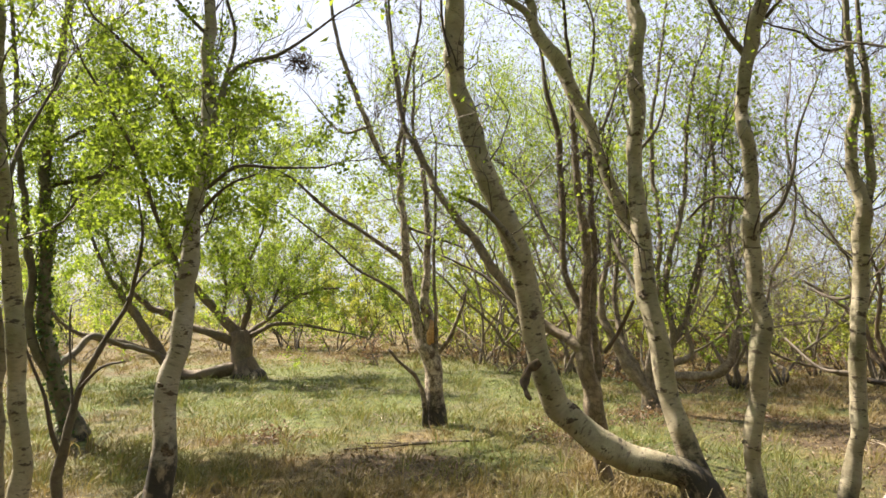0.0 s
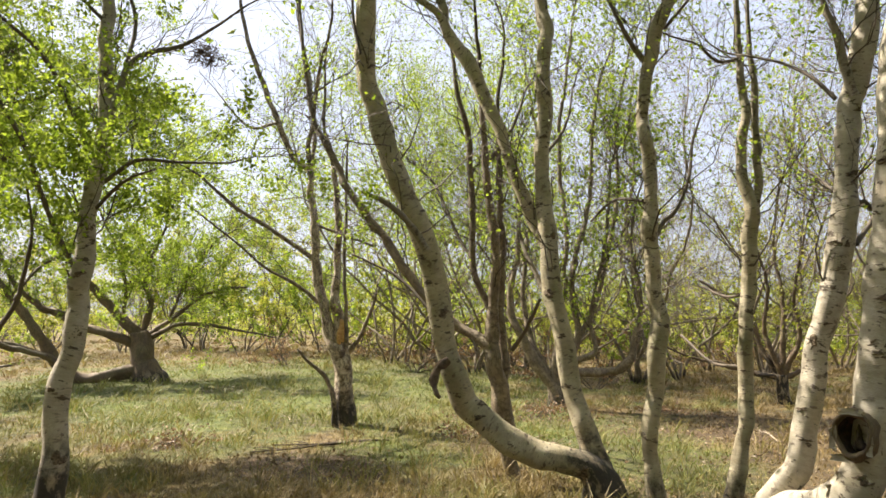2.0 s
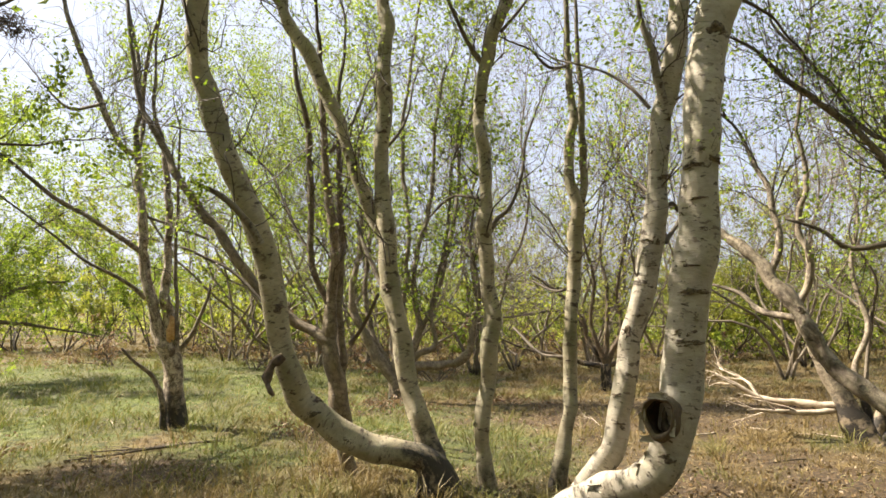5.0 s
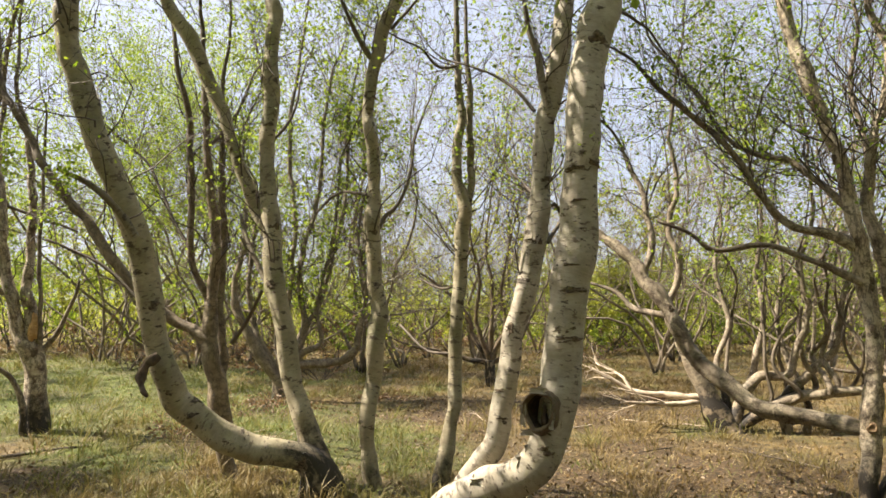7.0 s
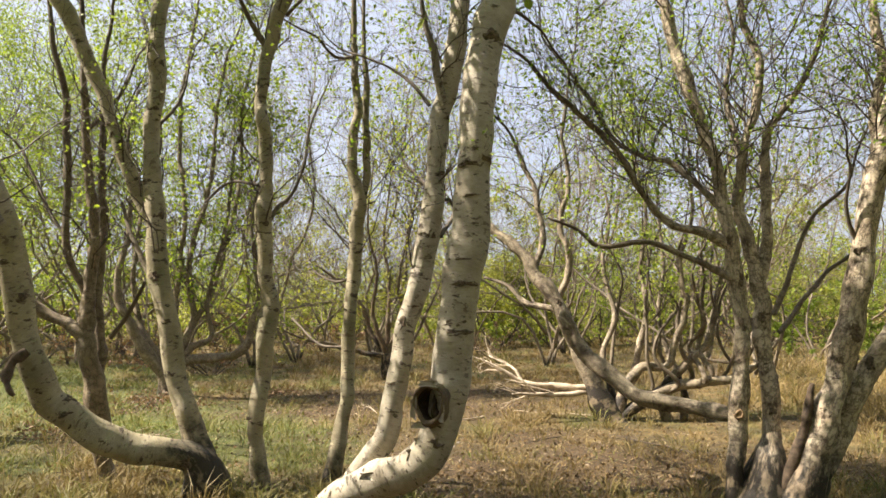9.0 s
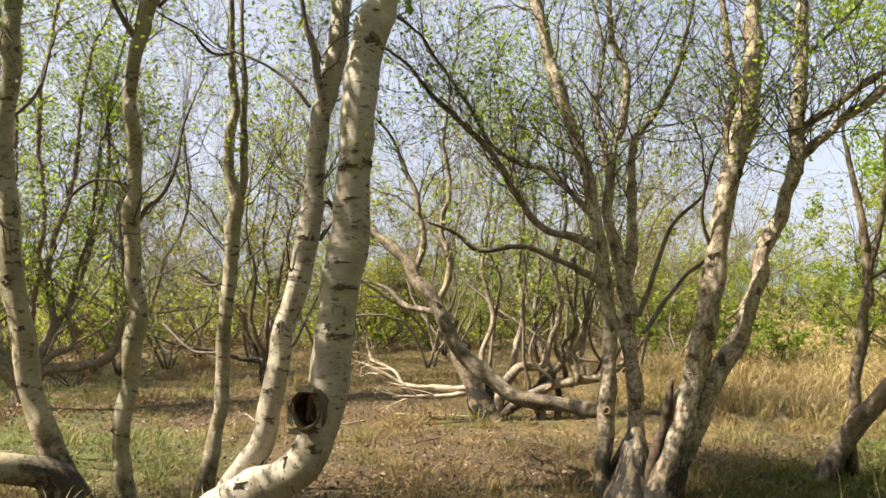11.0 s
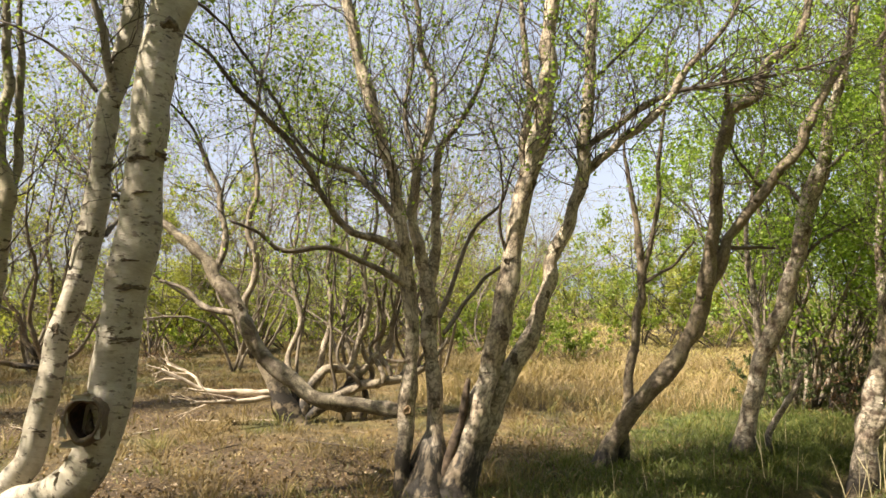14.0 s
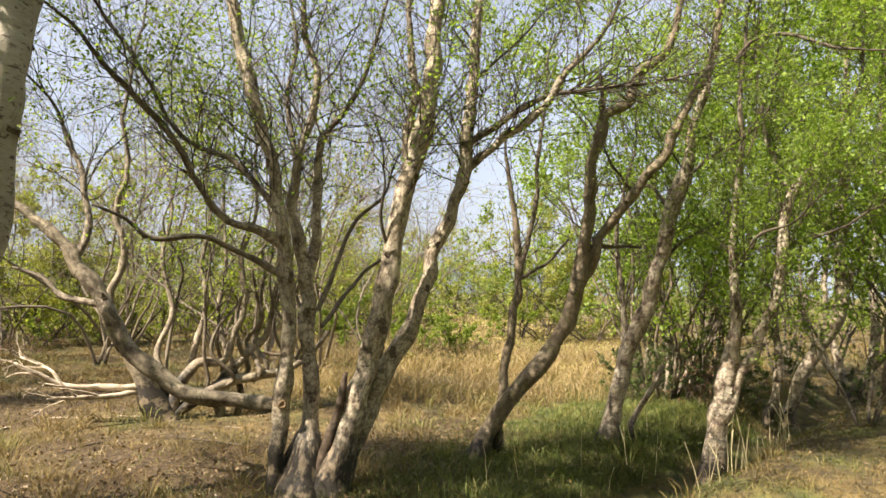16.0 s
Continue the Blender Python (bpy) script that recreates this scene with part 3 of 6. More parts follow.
limb(ivy_birch, "trunk", (0.01, 0.00, -0.03, 0.222), (-0.07, -0.04, 0.34, 0.143), (-0.15, -0.08, 0.63, 0.121), (-0.27, -0.14, 1.13, 0.093), (-0.36, -0.19, 1.84, 0.086), (-0.34, -0.18, 2.70, 0.079), (-0.40, -0.20, 3.43, 0.072), (-0.34, -0.18, 4.32, 0.066), (-0.28, -0.15, 5.09, 0.052), (-0.25, -0.13, 5.71, 0.045), (-0.25, -0.13, 6.64, 0.030))
limb(ivy_birch, "limb", (-0.16, -0.08, 0.59, 0.086), (-0.42, -0.21, 1.27, 0.064), (-0.49, -0.25, 2.12, 0.057), (-0.65, -0.33, 3.40, 0.043), (-0.72, -0.37, 4.49, 0.036), (-0.82, -0.41, 5.58, 0.025))
limb(ivy_birch, "limb", (-0.19, -0.10, 0.91, 0.057), (-0.03, 0.43, 1.25, 0.046), (0.17, 0.84, 1.16, 0.043), (0.45, 1.34, 1.01, 0.041))
limb(ivy_birch, "branch", (-0.38, -0.20, 3.73, 0.033), (-0.15, -0.15, 3.85, 0.029), (0.38, -0.05, 4.13, 0.026), (0.85, 0.05, 4.31, 0.022), (1.06, 0.08, 4.51, 0.015))
limb(ivy_birch, "branch", (-0.33, -0.17, 3.22, 0.033), (0.20, -0.08, 3.38, 0.029), (0.61, -0.02, 3.54, 0.026), (1.02, 0.06, 3.63, 0.019))
limb(ivy_birch, "branch", (-0.32, -0.17, 2.56, 0.032), (0.06, -0.22, 3.06, 0.025), (0.42, -0.24, 3.42, 0.022), (0.60, -0.38, 3.97, 0.014))
limb(ivy_birch, "branch", (-0.36, -0.18, 4.25, 0.029), (-0.16, 0.07, 4.78, 0.026), (0.00, 0.31, 5.42, 0.019), (0.27, 0.57, 5.86, 0.016))
sapling = tree_at((-2.86, 5.5, 0.0), "thin dark sapling forked low over the grass", 13, leaf=0.9)
limb(sapling, "trunk", (0.00, 0.00, 0.20, 0.046), (0.00, 0.00, 0.41, 0.044), (0.02, 0.01, 0.61, 0.040), (0.09, 0.05, 0.94, 0.030), (0.14, 0.08, 1.14, 0.028), (0.31, 0.16, 1.49, 0.022), (0.41, 0.22, 1.75, 0.020), (0.47, 0.24, 2.20, 0.013), (0.42, 0.22, 2.60, 0.009))
limb(sapling, "branch", (0.01, 0.01, 0.57, 0.025), (-0.03, -0.02, 0.70, 0.021), (-0.07, -0.04, 0.91, 0.017), (-0.16, -0.08, 1.20, 0.012), (-0.23, -0.12, 1.41, 0.008))
limb(sapling, "branch", (0.11, 0.06, 1.02, 0.015), (0.32, -0.03, 1.20, 0.013), (0.51, -0.07, 1.24, 0.008))
limb(sapling, "branch", (0.39, 0.20, 1.70, 0.013), (0.47, 0.36, 1.93, 0.011), (0.63, 0.55, 2.09, 0.009))
limb(sapling, "branch", (0.08, 0.04, 0.92, 0.013), (-0.04, 0.17, 1.31, 0.011), (-0.09, 0.29, 1.66, 0.009))
left_birch = tree_at((-2.05, 5.43, 0.0), "pale birch tree with dark scars and low branches", 14, leaf=2.6)
limb(left_birch, "trunk", (-0.00, -0.00, 0.20, 0.127), (0.01, -0.00, 0.59, 0.095), (0.01, -0.00, 0.87, 0.087), (0.04, 0.01, 1.16, 0.088), (0.09, 0.03, 1.41, 0.086), (0.10, 0.04, 1.74, 0.081), (0.15, 0.05, 2.04, 0.075), (0.18, 0.06, 2.39, 0.069), (0.22, 0.08, 2.74, 0.065), (0.24, 0.09, 3.14, 0.061), (0.23, 0.08, 3.59, 0.055), (0.22, 0.08, 4.04, 0.049), (0.21, 0.07, 4.73, 0.036))
limb(left_birch, "limb", (0.22, 0.08, 2.81, 0.035), (0.32, 0.04, 3.17, 0.030), (0.41, 0.02, 3.43, 0.028), (0.55, 0.04, 3.52, 0.022), (0.76, 0.07, 3.58, 0.018), (0.97, 0.10, 3.73, 0.013), (1.19, 0.12, 3.92, 0.009))
limb(left_birch, "branch", (0.36, 0.13, 3.45, 0.020), (0.38, 0.22, 3.82, 0.016), (0.30, 0.26, 4.12, 0.014), (0.29, 0.32, 4.44, 0.009))
limb(left_birch, "branch", (0.14, 0.05, 2.76, 0.019), (0.09, -0.09, 2.96, 0.017), (0.02, -0.26, 3.21, 0.016), (-0.08, -0.44, 3.38, 0.014), (-0.20, -0.61, 3.50, 0.010))
limb(left_birch, "branch", (0.22, 0.08, 2.54, 0.019), (0.48, 0.04, 2.70, 0.017), (0.75, 0.01, 2.69, 0.013), (1.10, -0.02, 2.69, 0.009))
limb(left_birch, "branch", (0.10, 0.03, 1.89, 0.021), (0.02, -0.06, 2.07, 0.019), (-0.06, -0.19, 2.35, 0.018), (-0.13, -0.36, 2.73, 0.016), (-0.26, -0.54, 3.04, 0.012), (-0.35, -0.67, 3.24, 0.008))
limb(left_birch, "branch", (0.20, 0.07, 3.77, 0.018), (0.08, 0.03, 3.88, 0.015), (-0.06, -0.03, 4.09, 0.011))
limb(left_birch, "branch", (0.18, 0.06, 2.34, 0.017), (0.49, -0.25, 2.51, 0.012), (0.75, -0.47, 2.55, 0.008))
sprawling_birch = tree_at((-4.9, 18.14, 0.0), "old sprawling birch with a trunk lying on the grass", 15, leaf=3.2)
limb(sprawling_birch, "trunk", (0.05, 0.01, -0.04, 0.516), (-0.04, -0.01, 0.40, 0.321), (-0.10, -0.03, 0.95, 0.279), (-0.13, -0.04, 1.16, 0.238))
limb(sprawling_birch, "limb", (0.04, 0.01, 0.26, 0.201), (-0.40, -0.17, 0.21, 0.177), (-0.89, -0.36, 0.10, 0.153), (-1.31, -0.53, 0.11, 0.141), (-1.65, -0.68, 0.38, 0.150), (-2.01, -0.87, 1.02, 0.128), (-2.36, -1.05, 1.65, 0.106), (-2.76, -1.26, 2.30, 0.063), (-3.09, -1.46, 3.07, 0.042))
limb(sprawling_birch, "limb", (-0.12, -0.03, 1.07, 0.157), (-0.62, -0.01, 1.51, 0.134), (-1.07, 0.02, 2.00, 0.107), (-1.52, 0.05, 2.50, 0.079), (-1.97, 0.09, 3.07, 0.051))
limb(sprawling_birch, "limb", (-0.18, -0.05, 0.84, 0.122), (-0.85, -0.14, 1.12, 0.117), (-1.39, -0.22, 1.28, 0.110), (-1.92, -0.28, 1.58, 0.099), (-2.33, -0.34, 1.79, 0.078), (-2.87, -0.39, 2.34, 0.055), (-3.33, -0.38, 3.31, 0.038))
limb(sprawling_birch, "limb", (-1.66, -0.87, 0.46, 0.085), (-2.22, -1.16, 0.84, 0.074), (-2.85, -1.49, 0.98, 0.062), (-3.47, -1.83, 1.27, 0.040), (-3.86, -2.08, 1.77, 0.025))
limb(sprawling_birch, "limb", (-0.08, -0.02, 1.07, 0.101), (0.11, -0.15, 1.79, 0.073), (0.02, -0.31, 2.34, 0.055), (0.29, -0.44, 3.16, 0.038))
limb(sprawling_birch, "limb", (0.03, 0.01, 0.95, 0.073), (0.64, -0.02, 1.30, 0.056), (1.48, -0.01, 1.30, 0.045), (2.18, -0.01, 1.16, 0.028), (3.03, -0.01, 0.98, 0.017))
limb(sprawling_birch, "limb", (0.00, -0.00, 1.02, 0.078), (0.58, 0.25, 1.51, 0.057), (1.36, 0.58, 2.09, 0.046), (2.18, 0.90, 2.24, 0.030))
limb(sprawling_birch, "branch", (0.47, 0.13, 1.43, 0.045), (0.76, 0.62, 2.38, 0.041), (1.23, 1.16, 3.30, 0.030))
limb(sprawling_birch, "branch", (-0.60, 0.15, 1.48, 0.051), (-0.45, -0.19, 2.34, 0.039), (-0.60, -0.68, 3.28, 0.027))
forked_birch = tree_at((-0.13, 10.45, 0.0), "forked birch with a torn orange wound and hollow foot", 16, leaf=0.12)
limb(forked_birch, "trunk", (0.02, -0.00, -0.04, 0.191), (0.00, -0.00, 0.43, 0.148), (-0.01, -0.00, 0.83, 0.153), (-0.06, -0.00, 1.05, 0.161), (-0.21, -0.00, 1.31, 0.097), (-0.32, -0.00, 1.79, 0.081), (-0.39, -0.01, 2.36, 0.073), (-0.45, -0.01, 3.01, 0.061), (-0.51, -0.01, 3.68, 0.049))
limb(forked_birch, "limb", (-0.01, -0.00, 1.03, 0.097), (-0.06, -0.00, 1.39, 0.097), (-0.13, -0.00, 1.87, 0.069), (-0.10, -0.00, 2.44, 0.057), (-0.10, -0.00, 3.01, 0.053), (-0.17, -0.00, 3.68, 0.041))
limb(forked_birch, "limb", (-0.51, -0.01, 3.64, 0.049), (-0.73, -0.01, 3.80, 0.045), (-0.98, -0.01, 4.35, 0.045), (-1.19, -0.02, 4.94, 0.041), (-1.40, -0.02, 5.53, 0.033), (-1.54, -0.02, 6.22, 0.025), (-1.61, -0.02, 6.83, 0.017))
limb(forked_birch, "branch", (-0.49, -0.01, 3.68, 0.037), (-0.45, 0.06, 4.11, 0.033), (-0.54, 0.19, 5.00, 0.030), (-0.66, 0.28, 5.65, 0.026), (-0.76, 0.39, 6.41, 0.017))
limb(forked_birch, "branch", (0.03, -0.10, 1.03, 0.036), (0.03, -0.12, 1.55, 0.028), (-0.01, -0.14, 2.27, 0.028), (0.02, -0.17, 2.99, 0.024), (0.03, -0.20, 3.88, 0.016))
limb(forked_birch, "branch", (0.07, -0.00, 1.03, 0.040), (0.26, -0.10, 1.31, 0.032), (0.41, -0.23, 1.71, 0.024), (0.45, -0.30, 1.90, 0.016))
limb(forked_birch, "limb", (-0.11, -0.15, 0.05, 0.059), (-0.14, -0.20, 0.42, 0.043), (-0.23, -0.24, 0.71, 0.031), (-0.32, -0.25, 0.81, 0.031), (-0.49, -0.28, 0.95, 0.023), (-0.62, -0.31, 1.10, 0.016))
limb(forked_birch, "branch", (-0.42, -0.01, 2.34, 0.045), (-0.86, -0.18, 2.63, 0.032), (-1.25, -0.33, 2.89, 0.032), (-1.62, -0.49, 3.18, 0.027), (-1.91, -0.62, 3.41, 0.015))
limb(forked_birch, "branch", (-0.37, -0.01, 1.73, 0.036), (-0.70, -0.11, 1.99, 0.028), (-1.10, -0.22, 2.22, 0.020), (-1.48, -0.35, 2.57, 0.016), (-2.00, -0.53, 2.98, 0.012))
limb(forked_birch, "branch", (-0.98, -0.01, 4.30, 0.029), (-1.33, 0.14, 4.26, 0.021), (-1.60, 0.28, 4.47, 0.017))
limb(forked_birch, "branch", (-0.46, -0.01, 2.85, 0.024), (-0.06, -0.09, 2.72, 0.020), (0.42, -0.20, 2.51, 0.016))
bent_birch = tree_at((2.06, 5.96, -0.03), "big birch with one stem bowed low over grass", 17, leaf=0.35)
limb(bent_birch, "trunk", (0.02, -0.01, 0.08, 0.207), (-0.07, -0.02, 0.32, 0.149), (-0.33, 0.02, 0.41, 0.127), (-0.61, 0.07, 0.48, 0.122), (-0.87, 0.12, 0.63, 0.120), (-1.05, 0.14, 0.81, 0.121), (-1.19, 0.14, 1.06, 0.117), (-1.30, 0.13, 1.41, 0.110), (-1.37, 0.10, 1.79, 0.108), (-1.44, 0.07, 2.12, 0.108), (-1.58, 0.06, 2.49, 0.104), (-1.75, 0.06, 2.87, 0.100), (-1.84, 0.04, 3.21, 0.095), (-1.93, 0.02, 3.54, 0.095), (-1.96, -0.02, 3.87, 0.090), (-1.95, -0.08, 4.24, 0.085), (-1.92, -0.19, 4.92, 0.070))
limb(bent_birch, "limb", (-0.03, 0.01, 0.25, 0.136), (-0.12, 0.07, 0.64, 0.104), (-0.21, 0.14, 1.04, 0.094), (-0.27, 0.20, 1.46, 0.090), (-0.32, 0.25, 1.84, 0.094), (-0.34, 0.29, 2.23, 0.093), (-0.36, 0.33, 2.63, 0.079), (-0.34, 0.37, 3.14, 0.075), (-0.31, 0.40, 3.66, 0.076), (-0.30, 0.43, 4.15, 0.072), (-0.31, 0.46, 4.48, 0.067), (-0.32, 0.53, 5.32, 0.053))
limb(bent_birch, "limb", (-0.31, 0.37, 2.19, 0.079), (-0.50, 0.44, 2.60, 0.063), (-0.62, 0.49, 2.96, 0.061), (-0.72, 0.53, 3.28, 0.062), (-0.86, 0.58, 3.67, 0.068), (-1.00, 0.64, 3.96, 0.074), (-1.15, 0.69, 4.19, 0.059), (-1.30, 0.75, 4.49, 0.040), (-1.59, 0.85, 4.71, 0.033), (-1.86, 0.95, 5.04, 0.022))
limb(bent_birch, "limb", (-1.00, 0.66, 3.95, 0.053), (-1.18, 0.76, 4.36, 0.054), (-1.24, 0.80, 4.63, 0.049), (-1.31, 0.87, 5.17, 0.033))
limb(bent_birch, "stub", (-1.28, -0.04, 1.24, 0.032), (-1.34, -0.04, 1.20, 0.043), (-1.38, -0.04, 1.17, 0.030), (-1.41, -0.05, 1.11, 0.039), (-1.41, -0.07, 1.04, 0.023), (-1.39, -0.10, 0.98, 0.029), (-1.36, -0.12, 0.94, 0.011))
limb(bent_birch, "branch", (-1.48, -0.24, 2.11, 0.040), (-1.59, -0.26, 2.29, 0.031), (-1.72, -0.27, 2.42, 0.027), (-1.85, -0.27, 2.51, 0.022), (-2.00, -0.27, 2.57, 0.013))
limb(bent_birch, "branch", (-0.36, 0.33, 1.79, 0.034), (-0.41, 0.45, 1.92, 0.027), (-0.47, 0.62, 2.16, 0.021), (-0.50, 0.80, 2.44, 0.016))
limb(bent_birch, "branch", (-0.33, 0.42, 3.05, 0.020), (-0.11, 0.50, 3.33, 0.015), (0.01, 0.62, 3.74, 0.010))
limb(bent_birch, "branch", (-2.01, -0.11, 3.74, 0.016), (-2.06, -0.06, 4.05, 0.014), (-2.08, -0.03, 4.36, 0.010))
twin_birch = tree_at((1.58, 6.82, -0.01), "grey-brown twin-stemmed birch with a long side limb", 18, leaf=0.6)
limb(twin_birch, "trunk", (0.01, -0.00, -0.19, 0.088), (-0.09, 0.02, 0.18, 0.075), (-0.16, 0.04, 0.53, 0.084), (-0.21, 0.05, 0.84, 0.095), (-0.25, 0.06, 1.15, 0.090), (-0.25, 0.06, 1.68, 0.059), (-0.21, 0.05, 2.06, 0.053), (-0.23, 0.05, 2.43, 0.048), (-0.28, 0.06, 2.76, 0.043), (-0.31, 0.07, 3.20, 0.038), (-0.34, 0.08, 3.82, 0.027), (-0.38, 0.09, 4.39, 0.019))
limb(twin_birch, "limb", (-0.16, 0.14, 0.89, 0.064), (-0.12, 0.15, 1.15, 0.054), (-0.14, 0.18, 1.58, 0.049), (-0.14, 0.21, 2.01, 0.044), (-0.14, 0.24, 2.45, 0.039), (-0.12, 0.27, 3.02, 0.028), (-0.13, 0.30, 3.60, 0.023), (-0.06, 0.32, 4.19, 0.017))
limb(twin_birch, "limb", (-0.27, 0.06, 1.26, 0.069), (-0.47, 0.17, 1.41, 0.054), (-0.67, 0.28, 1.58, 0.047), (-0.88, 0.39, 1.80, 0.050), (-1.09, 0.52, 2.09, 0.051), (-1.25, 0.62, 2.33, 0.052), (-1.49, 0.75, 2.64, 0.047), (-1.66, 0.86, 2.95, 0.042), (-1.88, 1.01, 3.42, 0.037), (-2.01, 1.11, 3.76, 0.031), (-2.12, 1.21, 4.18, 0.026), (-2.19, 1.33, 4.82, 0.020), (-2.24, 1.44, 5.41, 0.013))
limb(twin_birch, "limb", (-0.23, 0.16, 1.58, 0.043), (-0.37, 0.23, 1.96, 0.036), (-0.41, 0.29, 2.46, 0.036), (-0.42, 0.35, 3.04, 0.037), (-0.43, 0.40, 3.51, 0.034), (-0.53, 0.46, 3.94, 0.026), (-0.58, 0.50, 4.31, 0.020), (-0.66, 0.56, 4.76, 0.015))
limb(twin_birch, "branch", (-0.07, 0.02, 1.24, 0.024), (0.06, -0.12, 1.47, 0.021), (0.14, -0.24, 1.72, 0.018))
limb(twin_birch, "branch", (-0.46, 0.41, 1.41, 0.025), (-0.74, 0.61, 1.57, 0.023), (-1.12, 0.90, 1.99, 0.018), (-1.60, 1.19, 2.24, 0.012))
limb(twin_birch, "branch", (-0.38, 0.29, 2.07, 0.019), (-0.55, 0.65, 2.50, 0.018), (-0.69, 0.98, 2.98, 0.015))
limb(twin_birch, "branch", (-0.30, 0.07, 3.04, 0.022), (-0.04, 0.23, 3.35, 0.020), (0.19, 0.47, 3.88, 0.014))
thicket_birch = tree_at((3.71, 12.98, -0.12), "spreading many-stemmed birch with a low drooping limb", 19, leaf=0.8)
limb(thicket_birch, "trunk", (0.02, -0.01, -0.04, 0.179), (-0.14, 0.04, 0.41, 0.140), (-0.43, 0.12, 0.80, 0.111), (-0.65, 0.19, 1.25, 0.091), (-0.86, 0.25, 1.86, 0.067), (-0.67, 0.19, 3.09, 0.046), (-0.74, 0.21, 4.34, 0.031))
limb(thicket_birch, "limb", (0.05, -0.01, 0.27, 0.099), (0.22, -0.06, 0.55, 0.089), (0.49, -0.14, 0.60, 0.089), (0.94, -0.27, 0.67, 0.083), (1.21, -0.35, 0.88, 0.078), (1.29, -0.37, 1.27, 0.058), (1.43, -0.41, 1.95, 0.039), (1.27, -0.36, 2.83, 0.030), (1.38, -0.40, 3.72, 0.020))
limb(thicket_birch, "limb", (0.13, -0.04, 0.55, 0.079), (0.33, -0.05, 0.82, 0.065), (0.64, -0.09, 0.98, 0.050), (0.62, 0.00, 1.66, 0.040), (0.93, 0.07, 2.87, 0.036), (1.12, 0.20, 4.34, 0.026))
limb(thicket_birch, "limb", (-0.06, 0.02, 0.37, 0.090), (0.32, 0.05, 1.26, 0.065), (0.35, 0.21, 2.47, 0.056), (0.72, 0.28, 3.73, 0.047), (0.85, 0.42, 5.03, 0.037), (1.09, 0.52, 6.37, 0.027))
limb(thicket_birch, "limb", (-0.11, 0.03, 0.36, 0.080), (0.08, 0.06, 1.66, 0.055), (0.23, 0.10, 3.08, 0.046), (0.11, 0.23, 4.77, 0.042), (0.31, 0.25, 6.17, 0.032), (0.51, 0.27, 7.59, 0.021))
limb(thicket_birch, "limb", (-0.06, 0.02, 0.37, 0.075), (0.64, 0.06, 1.66, 0.050), (0.94, 0.14, 2.57, 0.046), (1.29, 0.26, 3.93, 0.042), (1.35, 0.45, 5.25, 0.032), (1.65, 0.57, 6.61, 0.022))
limb(thicket_birch, "limb", (-0.15, 0.04, 0.46, 0.065), (-0.54, 0.41, 1.65, 0.052), (-0.41, 0.63, 3.03, 0.042), (-0.07, 0.80, 4.46, 0.038), (-0.18, 1.09, 5.99, 0.028))
sinuous_birch = tree_at((2.55, 5.98, -0.05), "slender sinuous pale birch with dark ringed knots", 20, leaf=0.3)
limb(sinuous_birch, "trunk", (-0.00, -0.00, 0.07, 0.086), (-0.05, 0.02, 0.40, 0.073), (-0.05, 0.02, 0.57, 0.080), (-0.02, 0.01, 0.89, 0.078), (-0.00, -0.00, 1.25, 0.083), (0.06, -0.03, 1.53, 0.085), (0.04, -0.02, 1.80, 0.074), (0.01, -0.01, 2.08, 0.079), (-0.01, 0.00, 2.30, 0.082), (-0.01, 0.00, 2.63, 0.066), (-0.04, 0.01, 3.03, 0.062), (-0.03, 0.01, 3.42, 0.062), (0.01, -0.00, 3.76, 0.067), (0.07, -0.03, 3.99, 0.067), (0.16, -0.07, 4.22, 0.066), (0.24, -0.10, 4.55, 0.057), (0.31, -0.13, 4.98, 0.043))
limb(sinuous_birch, "branch", (-0.00, -0.00, 3.83, 0.038), (-0.13, -0.00, 4.00, 0.024), (-0.22, -0.00, 4.15, 0.022), (-0.32, -0.02, 4.34, 0.017), (-0.41, -0.04, 4.58, 0.012))
limb(sinuous_birch, "branch", (0.03, -0.01, 2.27, 0.028), (0.15, 0.02, 2.44, 0.021), (0.28, 0.04, 2.56, 0.019), (0.43, 0.11, 2.86, 0.017), (0.51, 0.20, 3.18, 0.015), (0.65, 0.26, 3.49, 0.010))
limb(sinuous_birch, "branch", (-0.05, 0.02, 2.60, 0.016), (-0.17, 0.38, 2.66, 0.015), (-0.27, 0.77, 2.51, 0.011))
limb(sinuous_birch, "branch", (0.16, -0.07, 4.12, 0.019), (0.23, -0.27, 4.23, 0.014), (0.29, -0.45, 4.33, 0.009))
pair_birch = tree_at((3.32, 6.16, -0.1), "slim greyish birch splitting into a close pair", 21, leaf=0.5)
limb(pair_birch, "trunk", (-0.01, 0.01, 0.07, 0.093), (0.04, -0.02, 0.42, 0.079), (0.09, -0.05, 0.69, 0.072), (0.12, -0.06, 1.11, 0.070), (0.14, -0.07, 1.48, 0.070), (0.15, -0.08, 1.76, 0.075), (0.20, -0.10, 2.14, 0.071), (0.21, -0.11, 2.52, 0.073), (0.17, -0.09, 2.76, 0.060), (0.16, -0.09, 3.15, 0.053), (0.17, -0.09, 3.64, 0.043), (0.16, -0.08, 4.09, 0.034), (0.15, -0.08, 4.70, 0.025))
limb(pair_birch, "limb", (0.21, -0.11, 2.50, 0.052), (0.28, -0.12, 2.85, 0.043), (0.29, -0.09, 3.30, 0.038), (0.31, -0.07, 3.75, 0.034), (0.29, -0.03, 4.11, 0.025), (0.31, 0.01, 4.74, 0.017))
limb(pair_birch, "branch", (0.18, -0.09, 3.99, 0.019), (-0.06, -0.12, 3.93, 0.017), (-0.27, -0.17, 4.06, 0.012), (-0.47, -0.20, 4.10, 0.010))
